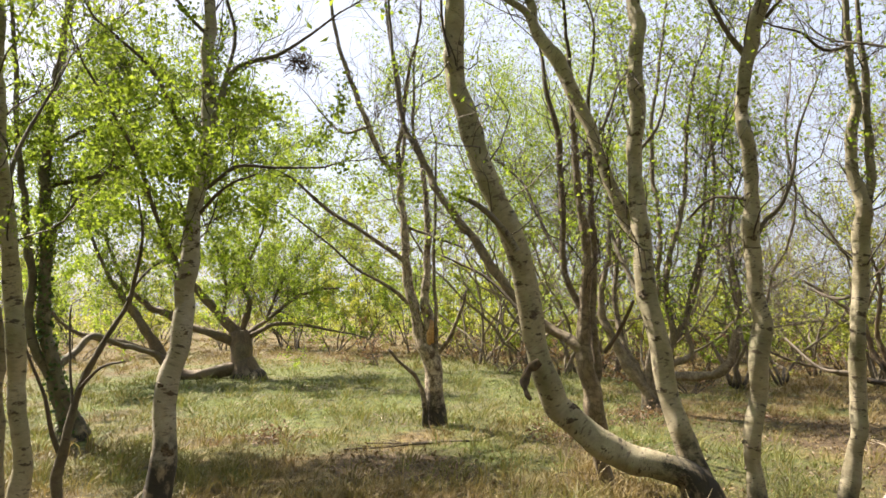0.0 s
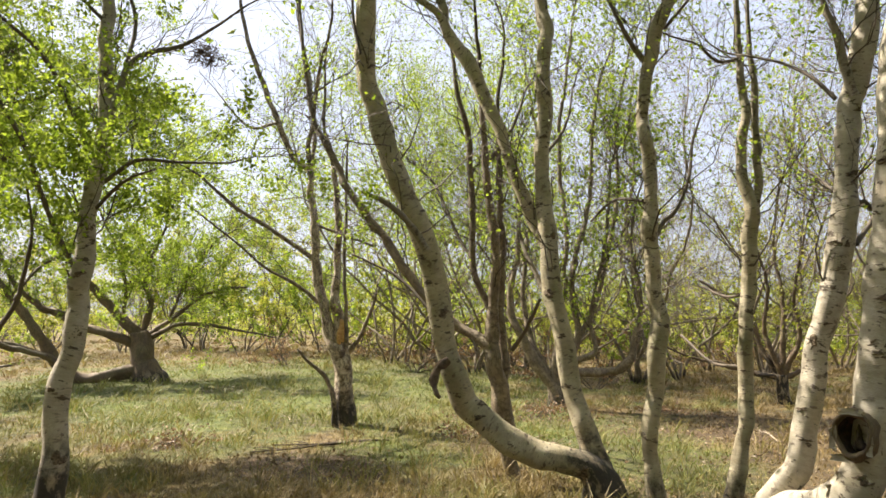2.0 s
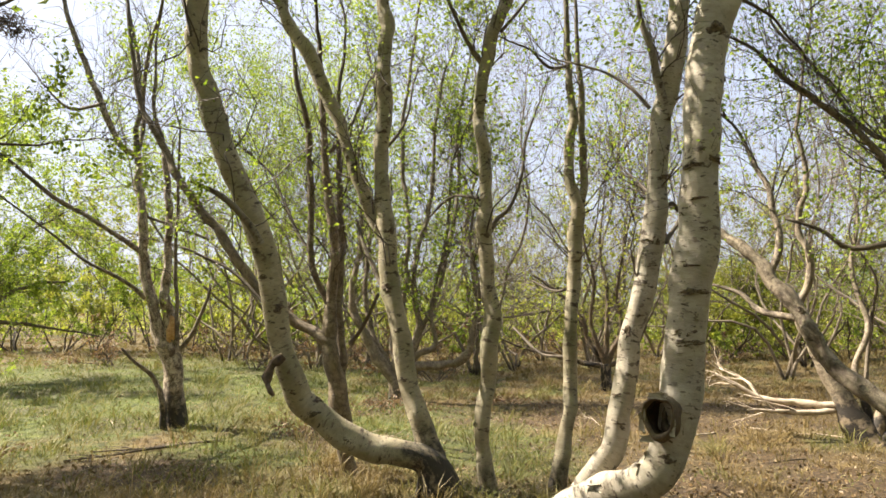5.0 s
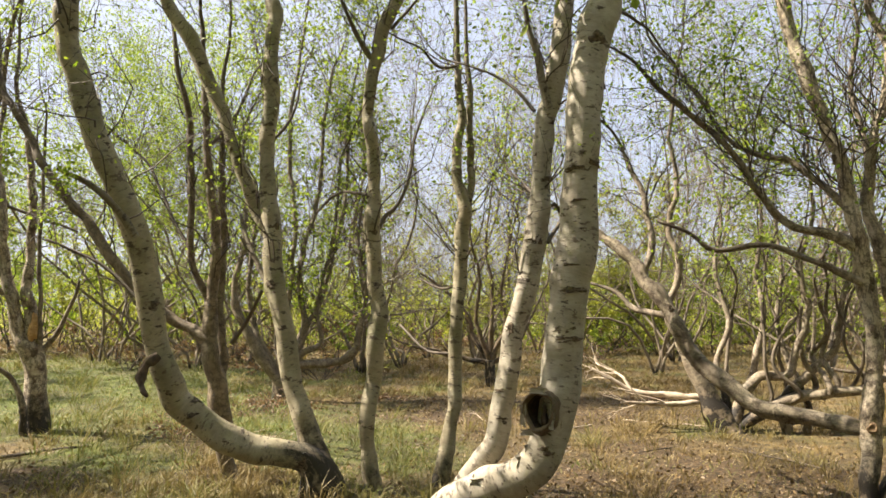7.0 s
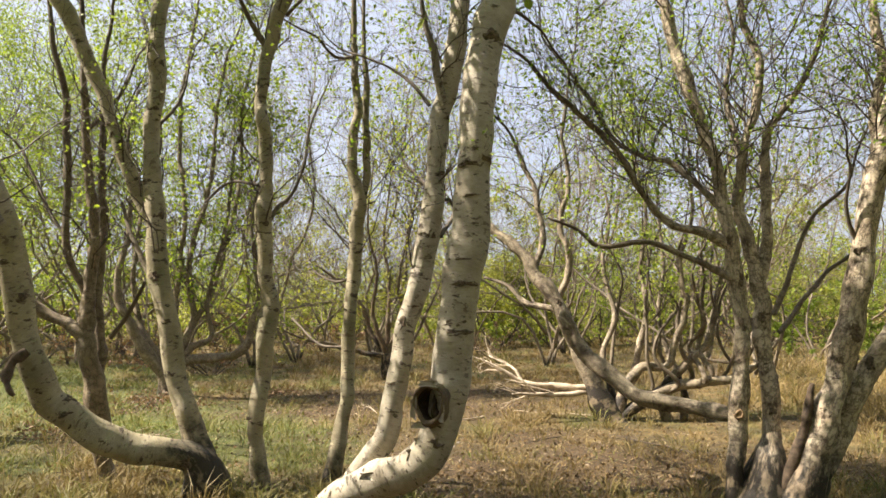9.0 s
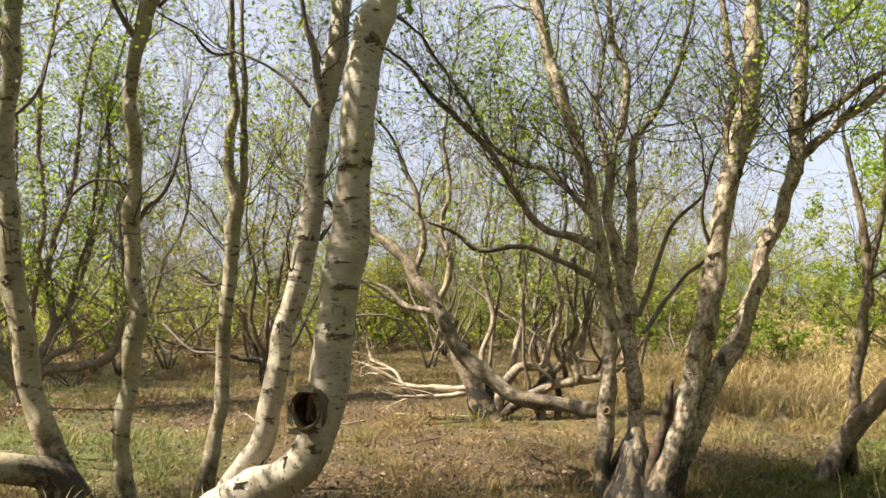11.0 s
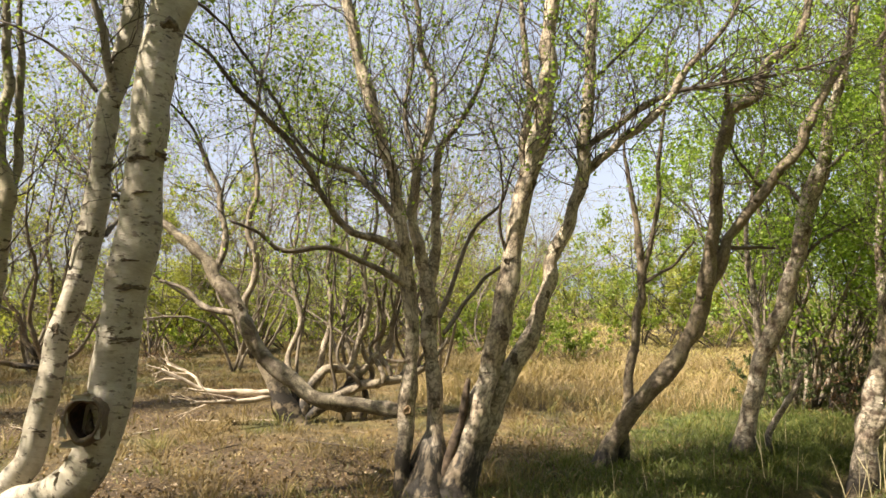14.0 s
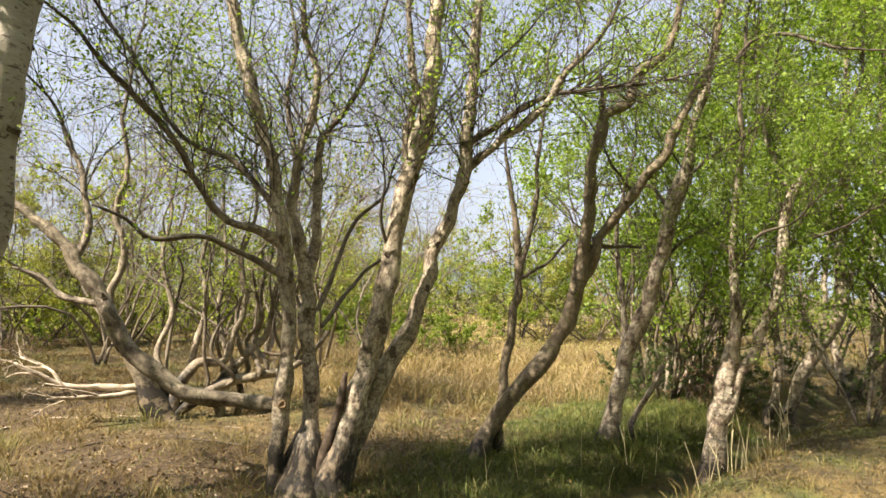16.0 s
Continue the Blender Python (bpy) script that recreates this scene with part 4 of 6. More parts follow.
limb(pair_birch, "branch", (0.10, -0.05, 1.20, 0.016), (0.03, 0.39, 1.22, 0.015), (-0.01, 0.92, 1.45, 0.014))
limb(pair_birch, "branch", (0.15, -0.08, 1.86, 0.017), (0.17, 0.31, 1.82, 0.015), (0.18, 0.82, 1.94, 0.011))
hollow_birch = tree_at((3.02, 4.29, -0.08), "large pale birch with a hollow knot and peeling bark", 22, leaf=0.5)
limb(hollow_birch, "trunk", (-0.44, 0.60, 0.04, 0.145), (-0.34, 0.48, 0.21, 0.130), (-0.20, 0.31, 0.325, 0.130), (-0.05, 0.12, 0.41, 0.140), (0.07, -0.03, 0.535, 0.153), (0.13, -0.08, 0.72, 0.155), (0.16, -0.11, 0.94, 0.160), (0.19, -0.13, 1.20, 0.147), (0.22, -0.15, 1.47, 0.149), (0.27, -0.18, 1.74, 0.145), (0.31, -0.21, 2.08, 0.142), (0.33, -0.22, 2.43, 0.142), (0.35, -0.24, 2.78, 0.135), (0.37, -0.25, 3.09, 0.140), (0.39, -0.26, 3.36, 0.144), (0.44, -0.30, 3.64, 0.140), (0.50, -0.34, 3.91, 0.117), (0.58, -0.39, 4.42, 0.086))
limb(hollow_birch, "limb", (-0.26, 0.49, 0.28, 0.102), (-0.13, 0.42, 0.49, 0.098), (-0.04, 0.37, 0.65, 0.090), (0.02, 0.35, 0.93, 0.090), (0.07, 0.33, 1.21, 0.091), (0.12, 0.32, 1.50, 0.091), (0.21, 0.29, 1.83, 0.089), (0.28, 0.26, 2.16, 0.096), (0.33, 0.26, 2.50, 0.086), (0.37, 0.26, 2.88, 0.085), (0.43, 0.24, 3.19, 0.081), (0.48, 0.22, 3.49, 0.085), (0.53, 0.21, 3.85, 0.086), (0.61, 0.20, 4.34, 0.069))
limb(hollow_birch, "limb", (0.40, 0.22, 3.14, 0.038), (0.34, 0.23, 3.39, 0.034), (0.29, 0.23, 3.61, 0.030), (0.23, 0.25, 3.82, 0.021), (0.17, 0.25, 4.12, 0.015))
limb(hollow_birch, "branch", (0.30, 0.28, 3.14, 0.019), (0.24, 0.48, 3.37, 0.015), (0.14, 0.71, 3.55, 0.011), (-0.02, 0.98, 3.69, 0.009))
limb(hollow_birch, "branch", (0.37, 0.24, 2.12, 0.021), (0.52, 0.32, 2.26, 0.017), (0.67, 0.40, 2.40, 0.013))
limb(hollow_birch, "branch", (0.39, 0.29, 2.38, 0.019), (0.46, 0.26, 2.42, 0.017), (0.51, 0.26, 2.36, 0.015))
limb(hollow_birch, "branch", (0.48, -0.32, 3.67, 0.019), (0.70, -0.26, 3.81, 0.016), (0.96, -0.20, 3.78, 0.012), (1.48, -0.03, 3.60, 0.009))
far_bush = tree_at((8.34, 13.44, -0.22), "dark-trunked spreading birch bush in dry grass", 23, leaf=0.5)
limb(far_bush, "trunk", (0.01, -0.00, -0.04, 0.169), (-0.02, 0.02, 0.38, 0.133), (-0.03, 0.02, 0.56, 0.121))
limb(far_bush, "limb", (-0.04, 0.03, 0.46, 0.067), (-0.52, 0.20, 0.61, 0.054), (-1.09, 0.39, 0.75, 0.042), (-1.65, 0.58, 0.90, 0.029), (-2.20, 0.76, 1.15, 0.017))
limb(far_bush, "limb", (-0.04, 0.03, 0.48, 0.079), (-0.28, 0.26, 0.99, 0.061), (-0.40, 0.42, 1.59, 0.049), (-0.78, 0.75, 2.09, 0.037), (-1.17, 1.07, 2.46, 0.025))
limb(far_bush, "limb", (-0.01, 0.01, 0.53, 0.073), (0.07, 0.07, 1.35, 0.055), (0.13, 0.13, 2.08, 0.043), (0.08, 0.28, 3.08, 0.031), (0.25, 0.32, 4.23, 0.019))
limb(far_bush, "limb", (0.00, 0.00, 0.53, 0.067), (0.21, -0.26, 1.29, 0.048), (0.08, -0.31, 2.07, 0.036), (0.19, -0.58, 3.26, 0.024))
limb(far_bush, "limb", (-0.02, 0.02, 0.53, 0.067), (-0.31, 0.04, 1.35, 0.048), (-0.32, -0.12, 2.31, 0.036), (-0.58, -0.13, 3.26, 0.024), (-0.57, -0.35, 4.43, 0.018))
limb(far_bush, "limb", (0.01, -0.00, 0.50, 0.055), (0.54, -0.16, 0.85, 0.043), (0.96, -0.20, 1.58, 0.031), (1.39, -0.25, 2.33, 0.019))
leaning_birch = tree_at((8.21, 7.07, -0.22), "fallen-looking birch with dark base and bleached dead branches", 24, leaf=0.5)
limb(leaning_birch, "trunk", (0.01, -0.00, -0.03, 0.247), (-0.13, 0.15, 0.33, 0.157), (-0.25, 0.29, 0.70, 0.124), (-0.34, 0.38, 1.01, 0.100), (-0.43, 0.49, 1.30, 0.075), (-0.51, 0.58, 1.67, 0.058), (-0.39, 0.44, 2.21, 0.054), (-0.47, 0.53, 2.80, 0.046), (-0.39, 0.44, 3.48, 0.038), (-0.44, 0.50, 4.16, 0.030), (-0.35, 0.40, 5.19, 0.021))
limb(leaning_birch, "limb", (0.03, -0.03, 0.06, 0.115), (0.22, -0.12, 0.61, 0.079), (0.41, -0.26, 0.78, 0.071), (0.64, -0.46, 0.82, 0.063), (0.77, -0.52, 1.19, 0.051), (0.92, -0.58, 1.69, 0.047), (0.94, -0.47, 2.30, 0.039), (1.14, -0.56, 2.91, 0.031), (1.22, -0.47, 3.81, 0.022))
limb(leaning_birch, "limb", (0.06, -0.07, 0.05, 0.115), (0.59, -0.44, 0.43, 0.084), (0.93, -0.70, 0.52, 0.080), (1.30, -0.98, 0.57, 0.064), (1.65, -1.24, 0.83, 0.047), (1.90, -1.39, 1.16, 0.035))
limb(leaning_birch, "limb", (0.71, -0.34, 0.41, 0.076), (0.99, -0.56, 0.80, 0.064), (1.25, -0.75, 1.17, 0.052), (1.37, -0.79, 1.69, 0.039), (1.55, -0.84, 2.47, 0.031), (1.62, -0.77, 3.28, 0.022))
limb(leaning_birch, "limb", (0.33, -0.07, 0.63, 0.055), (0.50, -0.09, 1.10, 0.051), (0.65, -0.09, 1.61, 0.043), (0.70, 0.06, 2.22, 0.039), (0.88, 0.08, 2.94, 0.031), (0.95, 0.29, 3.88, 0.023))
limb(leaning_birch, "limb", (0.04, -0.04, 0.08, 0.074), (0.13, 0.27, 0.86, 0.047), (0.38, 0.31, 1.53, 0.043), (0.46, 0.55, 2.23, 0.036), (0.71, 0.64, 3.06, 0.027), (0.78, 0.93, 3.94, 0.019))
limb(leaning_birch, "limb", (0.96, -0.47, 0.43, 0.051), (1.00, -0.18, 0.99, 0.044), (1.08, 0.03, 1.51, 0.040), (1.35, 0.11, 2.24, 0.032), (1.55, 0.37, 3.19, 0.024))
limb(leaning_birch, "dead_branch", (-0.20, 0.23, 0.47, 0.054), (-0.68, 0.65, 0.49, 0.045), (-0.93, 0.87, 0.54, 0.037), (-1.17, 1.08, 0.71, 0.029), (-1.35, 1.22, 0.85, 0.016))
limb(leaning_birch, "dead_branch", (-0.23, 0.26, 0.41, 0.045), (-0.66, 0.44, 0.39, 0.037), (-0.97, 0.58, 0.41, 0.028), (-1.29, 0.70, 0.42, 0.016))
limb(leaning_birch, "dead_branch", (-0.91, 0.88, 0.53, 0.029), (-0.91, 1.13, 0.72, 0.021), (-0.98, 1.57, 0.87, 0.013))
rng = np.random.default_rng(2024)
for i in range(11):                                         # a row of twisted stems rising from its long low boughs
    f = (i + rng.uniform(0.1, 0.9)) / 11
    x, y, z = 0.15 + 1.65 * f, 0.05 - 1.25 * f + rng.normal(0, 0.18), 0.30 + 0.35 * f
    r, high = rng.uniform(0.026, 0.05), rng.uniform(2.2, 4.0)
    stem = [(x, y, z, r), (x + rng.normal(0.10, 0.08), y + rng.normal(-0.08, 0.08), z + 0.16, r)]
    for k in range(1, 7):
        stem.append((x + rng.normal(0.02 + 0.03 * k, 0.10), y + rng.normal(-0.02, 0.10), z + 0.16 + (high - z) * k / 6, r * (1 - 0.13 * k)))
    limb(leaning_birch, "stem", *[tuple(round(float(c), 3) for c in p) for p in stem])
clump_birch = tree_at((5.89, 3.43, -0.22), "large rugged multi-stemmed birch clump with flaking bark", 25, leaf=0.75)
limb(clump_birch, "trunk", (-0.11, 0.19, -0.04, 0.111), (-0.10, 0.16, 0.43, 0.078), (-0.10, 0.16, 0.78, 0.089), (-0.09, 0.14, 1.18, 0.074), (-0.08, 0.12, 1.54, 0.071), (-0.09, 0.15, 1.94, 0.074), (-0.10, 0.16, 2.25, 0.069), (-0.14, 0.22, 2.67, 0.059), (-0.18, 0.30, 3.14, 0.063), (-0.25, 0.41, 3.52, 0.068), (-0.30, 0.49, 3.90, 0.063), (-0.35, 0.57, 4.29, 0.059), (-0.40, 0.66, 4.68, 0.048), (-0.45, 0.73, 5.24, 0.035))
limb(clump_birch, "limb", (0.10, 0.03, -0.06, 0.122), (0.13, 0.00, 0.52, 0.079), (0.15, -0.03, 0.92, 0.082), (0.14, 0.01, 1.32, 0.077), (0.14, 0.03, 1.74, 0.075), (0.12, 0.07, 2.05, 0.068), (0.09, 0.13, 2.36, 0.058), (0.06, 0.20, 2.63, 0.047), (0.11, 0.13, 3.11, 0.042), (0.17, 0.06, 3.53, 0.042), (0.18, 0.05, 3.86, 0.037), (0.13, 0.14, 4.19, 0.032), (0.11, 0.18, 4.64, 0.027), (0.11, 0.20, 5.09, 0.019))
limb(clump_birch, "limb", (0.18, 0.08, 1.94, 0.058), (0.26, 0.05, 2.37, 0.053), (0.30, 0.08, 2.85, 0.048), (0.38, 0.04, 3.29, 0.038), (0.49, -0.09, 3.57, 0.032), (0.61, -0.21, 3.84, 0.027), (0.71, -0.29, 4.23, 0.022), (0.81, -0.37, 4.69, 0.017))
limb(clump_birch, "limb", (0.04, -0.26, 0.03, 0.181), (0.11, -0.37, 0.47, 0.127), (0.16, -0.46, 0.86, 0.115), (0.22, -0.55, 1.20, 0.110), (0.26, -0.63, 1.49, 0.113), (0.29, -0.67, 1.83, 0.101), (0.31, -0.70, 2.17, 0.098), (0.35, -0.77, 2.52, 0.098), (0.39, -0.84, 2.86, 0.099), (0.45, -0.93, 3.25, 0.099), (0.48, -0.98, 3.65, 0.089), (0.50, -1.01, 4.00, 0.079), (0.52, -1.05, 4.40, 0.075), (0.56, -1.11, 5.06, 0.055))
limb(clump_birch, "limb", (0.39, -0.83, 2.81, 0.054), (0.44, -0.78, 3.23, 0.045), (0.55, -0.81, 3.70, 0.046), (0.60, -0.75, 4.20, 0.036), (0.65, -0.69, 4.66, 0.026))
limb(clump_birch, "limb", (0.23, -0.29, 0.29, 0.125), (0.41, -0.50, 0.83, 0.108), (0.53, -0.64, 1.18, 0.100), (0.63, -0.76, 1.48, 0.086), (0.72, -0.86, 1.78, 0.076), (0.80, -0.94, 2.13, 0.071), (0.88, -1.03, 2.48, 0.071), (0.97, -1.11, 2.84, 0.072), (1.01, -1.16, 3.05, 0.069), (1.06, -1.18, 3.47, 0.067), (1.11, -1.20, 3.90, 0.062), (1.16, -1.23, 4.33, 0.058), (1.24, -1.26, 5.04, 0.042))
limb(clump_birch, "limb", (1.09, -1.11, 3.01, 0.057), (1.18, -1.30, 3.16, 0.046), (1.26, -1.47, 3.32, 0.046), (1.36, -1.69, 3.51, 0.046), (1.44, -1.86, 3.72, 0.045), (1.50, -1.99, 3.96, 0.040), (1.55, -2.11, 4.10, 0.035), (1.66, -2.34, 4.37, 0.025))
limb(clump_birch, "limb", (1.15, -1.13, 3.26, 0.047), (1.19, -1.22, 3.35, 0.042), (1.26, -1.38, 3.47, 0.036), (1.36, -1.60, 3.65, 0.036), (1.46, -1.82, 3.77, 0.030))
limb(clump_birch, "leaning_limb", (-0.06, 0.10, 0.77, 0.031), (-0.11, 0.21, 0.78, 0.058), (-0.25, 0.56, 0.83, 0.076), (-0.40, 0.91, 0.91, 0.082), (-0.53, 1.22, 1.07, 0.078), (-0.60, 1.41, 1.28, 0.079), (-0.66, 1.58, 1.53, 0.080), (-0.71, 1.76, 1.81, 0.077), (-0.79, 1.97, 2.09, 0.070), (-0.85, 2.15, 2.33, 0.061), (-0.94, 2.36, 2.50, 0.044), (-1.02, 2.54, 2.61, 0.028))
limb(clump_birch, "branch", (-0.64, 1.69, 1.66, 0.045), (-0.71, 1.88, 1.69, 0.037), (-0.79, 2.09, 1.75, 0.032), (-0.84, 2.25, 1.90, 0.023), (-0.94, 2.50, 1.99, 0.015))
limb(clump_birch, "branch", (-0.76, 1.95, 2.03, 0.040), (-0.66, 1.93, 2.38, 0.037), (-0.60, 2.06, 2.86, 0.032), (-0.62, 2.23, 3.18, 0.027), (-0.64, 2.39, 3.51, 0.018))
limb(clump_birch, "branch", (1.20, -1.20, 3.96, 0.021), (1.39, -1.37, 4.19, 0.016), (1.56, -1.53, 4.41, 0.013), (1.71, -1.67, 4.64, 0.011))
limb(clump_birch, "limb", (-0.01, 0.01, -0.13, 0.374), (0.02, 0.01, 0.09, 0.321), (0.05, 0.00, 0.30, 0.227), (0.10, -0.01, 0.57, 0.102), (0.13, -0.02, 0.77, 0.056))
limb(clump_birch, "limb", (0.13, -0.22, -0.07, 0.223), (0.15, -0.24, 0.20, 0.179), (0.18, -0.30, 0.45, 0.124), (0.22, -0.37, 0.69, 0.084))
limb(clump_birch, "stub", (0.01, -0.21, 0.22, 0.069), (0.04, -0.30, 0.61, 0.049), (0.06, -0.38, 0.96, 0.034), (0.07, -0.40, 1.09, 0.022))
limb(clump_birch, "branch", (-0.11, 0.17, 2.23, 0.059), (-0.31, 0.36, 2.35, 0.044), (-0.50, 0.53, 2.43, 0.036), (-0.67, 0.65, 2.71, 0.033), (-0.86, 0.75, 3.06, 0.030), (-0.98, 0.84, 3.24, 0.030), (-1.14, 0.96, 3.41, 0.028), (-1.30, 1.09, 3.61, 0.023), (-1.47, 1.20, 3.85, 0.017), (-1.62, 1.32, 3.99, 0.012))
limb(clump_birch, "branch", (-0.10, 0.16, 1.93, 0.041), (-0.30, 0.31, 2.05, 0.031), (-0.55, 0.50, 2.20, 0.028), (-0.76, 0.65, 2.25, 0.025), (-1.00, 0.84, 2.23, 0.025), (-1.17, 0.95, 2.37, 0.017), (-1.37, 1.10, 2.47, 0.012))
limb(clump_birch, "branch", (-0.14, 0.22, 2.54, 0.039), (-0.19, 0.43, 2.74, 0.032), (-0.24, 0.65, 2.97, 0.029), (-0.33, 0.92, 3.10, 0.027), (-0.42, 1.21, 3.35, 0.022), (-0.48, 1.52, 3.86, 0.020), (-0.58, 1.91, 4.40, 0.015))
limb(clump_birch, "branch", (0.15, -0.05, 1.63, 0.028), (0.37, -0.11, 2.10, 0.024), (0.56, -0.19, 2.47, 0.021), (0.81, -0.37, 2.75, 0.016), (0.96, -0.42, 3.09, 0.011))
limb(clump_birch, "branch", (0.17, -0.08, 1.48, 0.026), (0.62, -0.20, 1.89, 0.021), (1.04, -0.36, 2.22, 0.017))
limb(clump_birch, "branch", (-0.00, 0.19, 2.57, 0.031), (0.16, 0.22, 3.02, 0.029), (0.26, 0.40, 3.61, 0.025), (0.45, 0.44, 4.23, 0.020), (0.55, 0.63, 4.90, 0.015))
limb(clump_birch, "branch", (0.29, -0.68, 2.22, 0.022), (0.19, -0.66, 2.42, 0.017), (0.10, -0.74, 2.74, 0.012))
slanting_birch = tree_at((8.02, 2.47, -0.22), "slanting brown birch with two crooked stems", 26, leaf=0.9)
limb(slanting_birch, "trunk", (-0.01, 0.04, -0.06, 0.166), (0.05, -0.13, 0.31, 0.110), (0.10, -0.28, 0.58, 0.101), (0.15, -0.45, 0.80, 0.098), (0.22, -0.65, 1.03, 0.103), (0.27, -0.80, 1.30, 0.097), (0.32, -0.94, 1.60, 0.097), (0.35, -1.03, 1.96, 0.091), (0.36, -1.08, 2.33, 0.085), (0.38, -1.13, 2.69, 0.073), (0.40, -1.20, 3.18, 0.073), (0.42, -1.26, 3.67, 0.073), (0.44, -1.31, 3.83, 0.070), (0.51, -1.52, 3.93, 0.061), (0.55, -1.63, 4.20, 0.061), (0.62, -1.85, 4.43, 0.054), (0.67, -2.02, 4.66, 0.048), (0.70, -2.09, 4.96, 0.042), (0.72, -2.15, 5.45, 0.027))
limb(slanting_birch, "stub", (0.43, -1.29, 3.76, 0.043), (0.43, -1.28, 4.10, 0.028), (0.42, -1.26, 4.30, 0.021))
limb(slanting_birch, "limb", (0.33, -0.99, 1.78, 0.076), (0.42, -1.14, 2.15, 0.073), (0.49, -1.25, 2.45, 0.064), (0.63, -1.52, 2.81, 0.061), (0.74, -1.74, 3.12, 0.061), (0.86, -1.96, 3.48, 0.061), (0.95, -2.11, 3.86, 0.061), (1.03, -2.25, 4.17, 0.061), (1.12, -2.42, 4.48, 0.055), (1.20, -2.51, 4.92, 0.056), (1.30, -2.63, 5.57, 0.041))
limb(slanting_birch, "limb", (0.16, -0.16, 0.36, 0.062), (0.23, -0.18, 0.79, 0.056), (0.31, -0.23, 1.22, 0.057), (0.37, -0.27, 1.59, 0.054), (0.43, -0.31, 1.91, 0.051), (0.48, -0.27, 2.43, 0.049), (0.51, -0.24, 2.69, 0.039), (0.54, -0.15, 3.16, 0.030), (0.57, -0.10, 3.51, 0.020))
limb(slanting_birch, "limb", (0.42, -0.30, 1.88, 0.038), (0.52, -0.39, 2.43, 0.032), (0.60, -0.48, 2.88, 0.032), (0.66, -0.47, 3.35, 0.026), (0.75, -0.53, 3.96, 0.023), (0.82, -0.56, 4.52, 0.017))
limb(slanting_birch, "branch", (0.43, -0.34, 1.97, 0.026), (0.58, -0.62, 2.16, 0.019), (0.70, -0.84, 2.43, 0.016))
limb(slanting_birch, "branch", (0.80, -1.77, 3.15, 0.028), (0.69, -1.58, 3.00, 0.024), (0.58, -1.43, 3.18, 0.018))
limb(slanting_birch, "branch", (0.37, -1.10, 2.33, 0.027), (0.68, -1.33, 2.34, 0.025), (1.07, -1.63, 2.35, 0.016))
ditch_birch = tree_at((9.44, 1.27, -0.22), "curved reddish-white birch beside the ditch", 27, leaf=2.0)
limb(ditch_birch, "trunk", (-0.00, -0.00, -0.04, 0.145), (0.01, -0.06, 0.39, 0.116), (0.02, -0.13, 0.72, 0.112), (0.03, -0.20, 1.05, 0.112), (0.05, -0.32, 1.35, 0.112), (0.07, -0.45, 1.65, 0.105), (0.08, -0.52, 1.97, 0.098), (0.09, -0.62, 2.30, 0.092), (0.11, -0.72, 2.75, 0.104), (0.13, -0.85, 3.14, 0.107), (0.14, -0.94, 3.46, 0.078), (0.15, -1.03, 3.91, 0.065), (0.17, -1.15, 4.43, 0.052), (0.19, -1.28, 5.07, 0.039))
limb(ditch_birch, "limb", (0.13, -0.21, 1.05, 0.053), (0.22, -0.14, 1.51, 0.044), (0.29, -0.09, 1.84, 0.041), (0.38, -0.06, 2.26, 0.035), (0.46, -0.03, 2.69, 0.028), (0.63, -0.16, 3.41, 0.021))
limb(ditch_birch, "limb", (0.33, -0.22, 0.03, 0.047), (0.42, -0.31, 0.35, 0.044), (0.51, -0.47, 0.62, 0.037), (0.59, -0.59, 0.89, 0.031))
limb(ditch_birch, "branch", (0.08, -0.55, 2.10, 0.029), (0.29, -0.84, 2.43, 0.023), (0.47, -1.13, 2.63, 0.017))
limb(ditch_birch, "branch", (0.11, -0.75, 2.82, 0.029), (0.31, -0.50, 3.13, 0.024), (0.44, -0.24, 3.23, 0.017))
limb(ditch_birch, "branch", (0.13, -0.88, 3.20, 0.029), (0.01, -1.23, 3.47, 0.022), (-0.08, -1.51, 3.61, 0.015))
peeling_birch = tree_at((9.36, 0.08, -0.42), "white peeling birch trunk at the ditch edge", 28, leaf=2.4)
limb(peeling_birch, "trunk", (0.00, 0.01, -0.05, 0.164), (0.00, -0.04, 0.38, 0.134), (0.00, -0.12, 0.77, 0.131), (0.01, -0.19, 1.17, 0.111), (0.01, -0.25, 1.63, 0.072), (0.01, -0.27, 2.15, 0.059), (0.01, -0.27, 2.68, 0.049), (0.01, -0.34, 3.47, 0.040), (0.01, -0.35, 4.27, 0.033), (0.01, -0.42, 5.08, 0.023))
limb(peeling_birch, "limb", (-0.05, -0.05, 0.39, 0.124), (0.01, -0.21, 0.81, 0.098), (0.06, -0.32, 1.14, 0.079), (0.11, -0.50, 1.50, 0.066), (0.19, -0.72, 2.02, 0.066), (0.27, -0.79, 2.62, 0.066), (0.33, -0.89, 3.16, 0.063), (0.39, -1.14, 3.49, 0.047), (0.46, -1.39, 3.89, 0.033), (0.54, -1.65, 4.50, 0.023))
limb(peeling_birch, "limb", (0.47, -0.91, 3.16, 0.044), (0.60, -0.76, 3.65, 0.038), (0.73, -0.61, 4.14, 0.032), (0.92, -0.56, 4.92, 0.022))
limb(peeling_birch, "branch", (0.01, -0.26, 2.28, 0.026), (-0.21, -0.50, 2.66, 0.022), (-0.38, -0.78, 2.76, 0.015))
limb(peeling_birch, "branch", (0.52, -0.80, 2.57, 0.031), (0.39, -1.13, 2.69, 0.023), (0.24, -1.46, 2.80, 0.016))
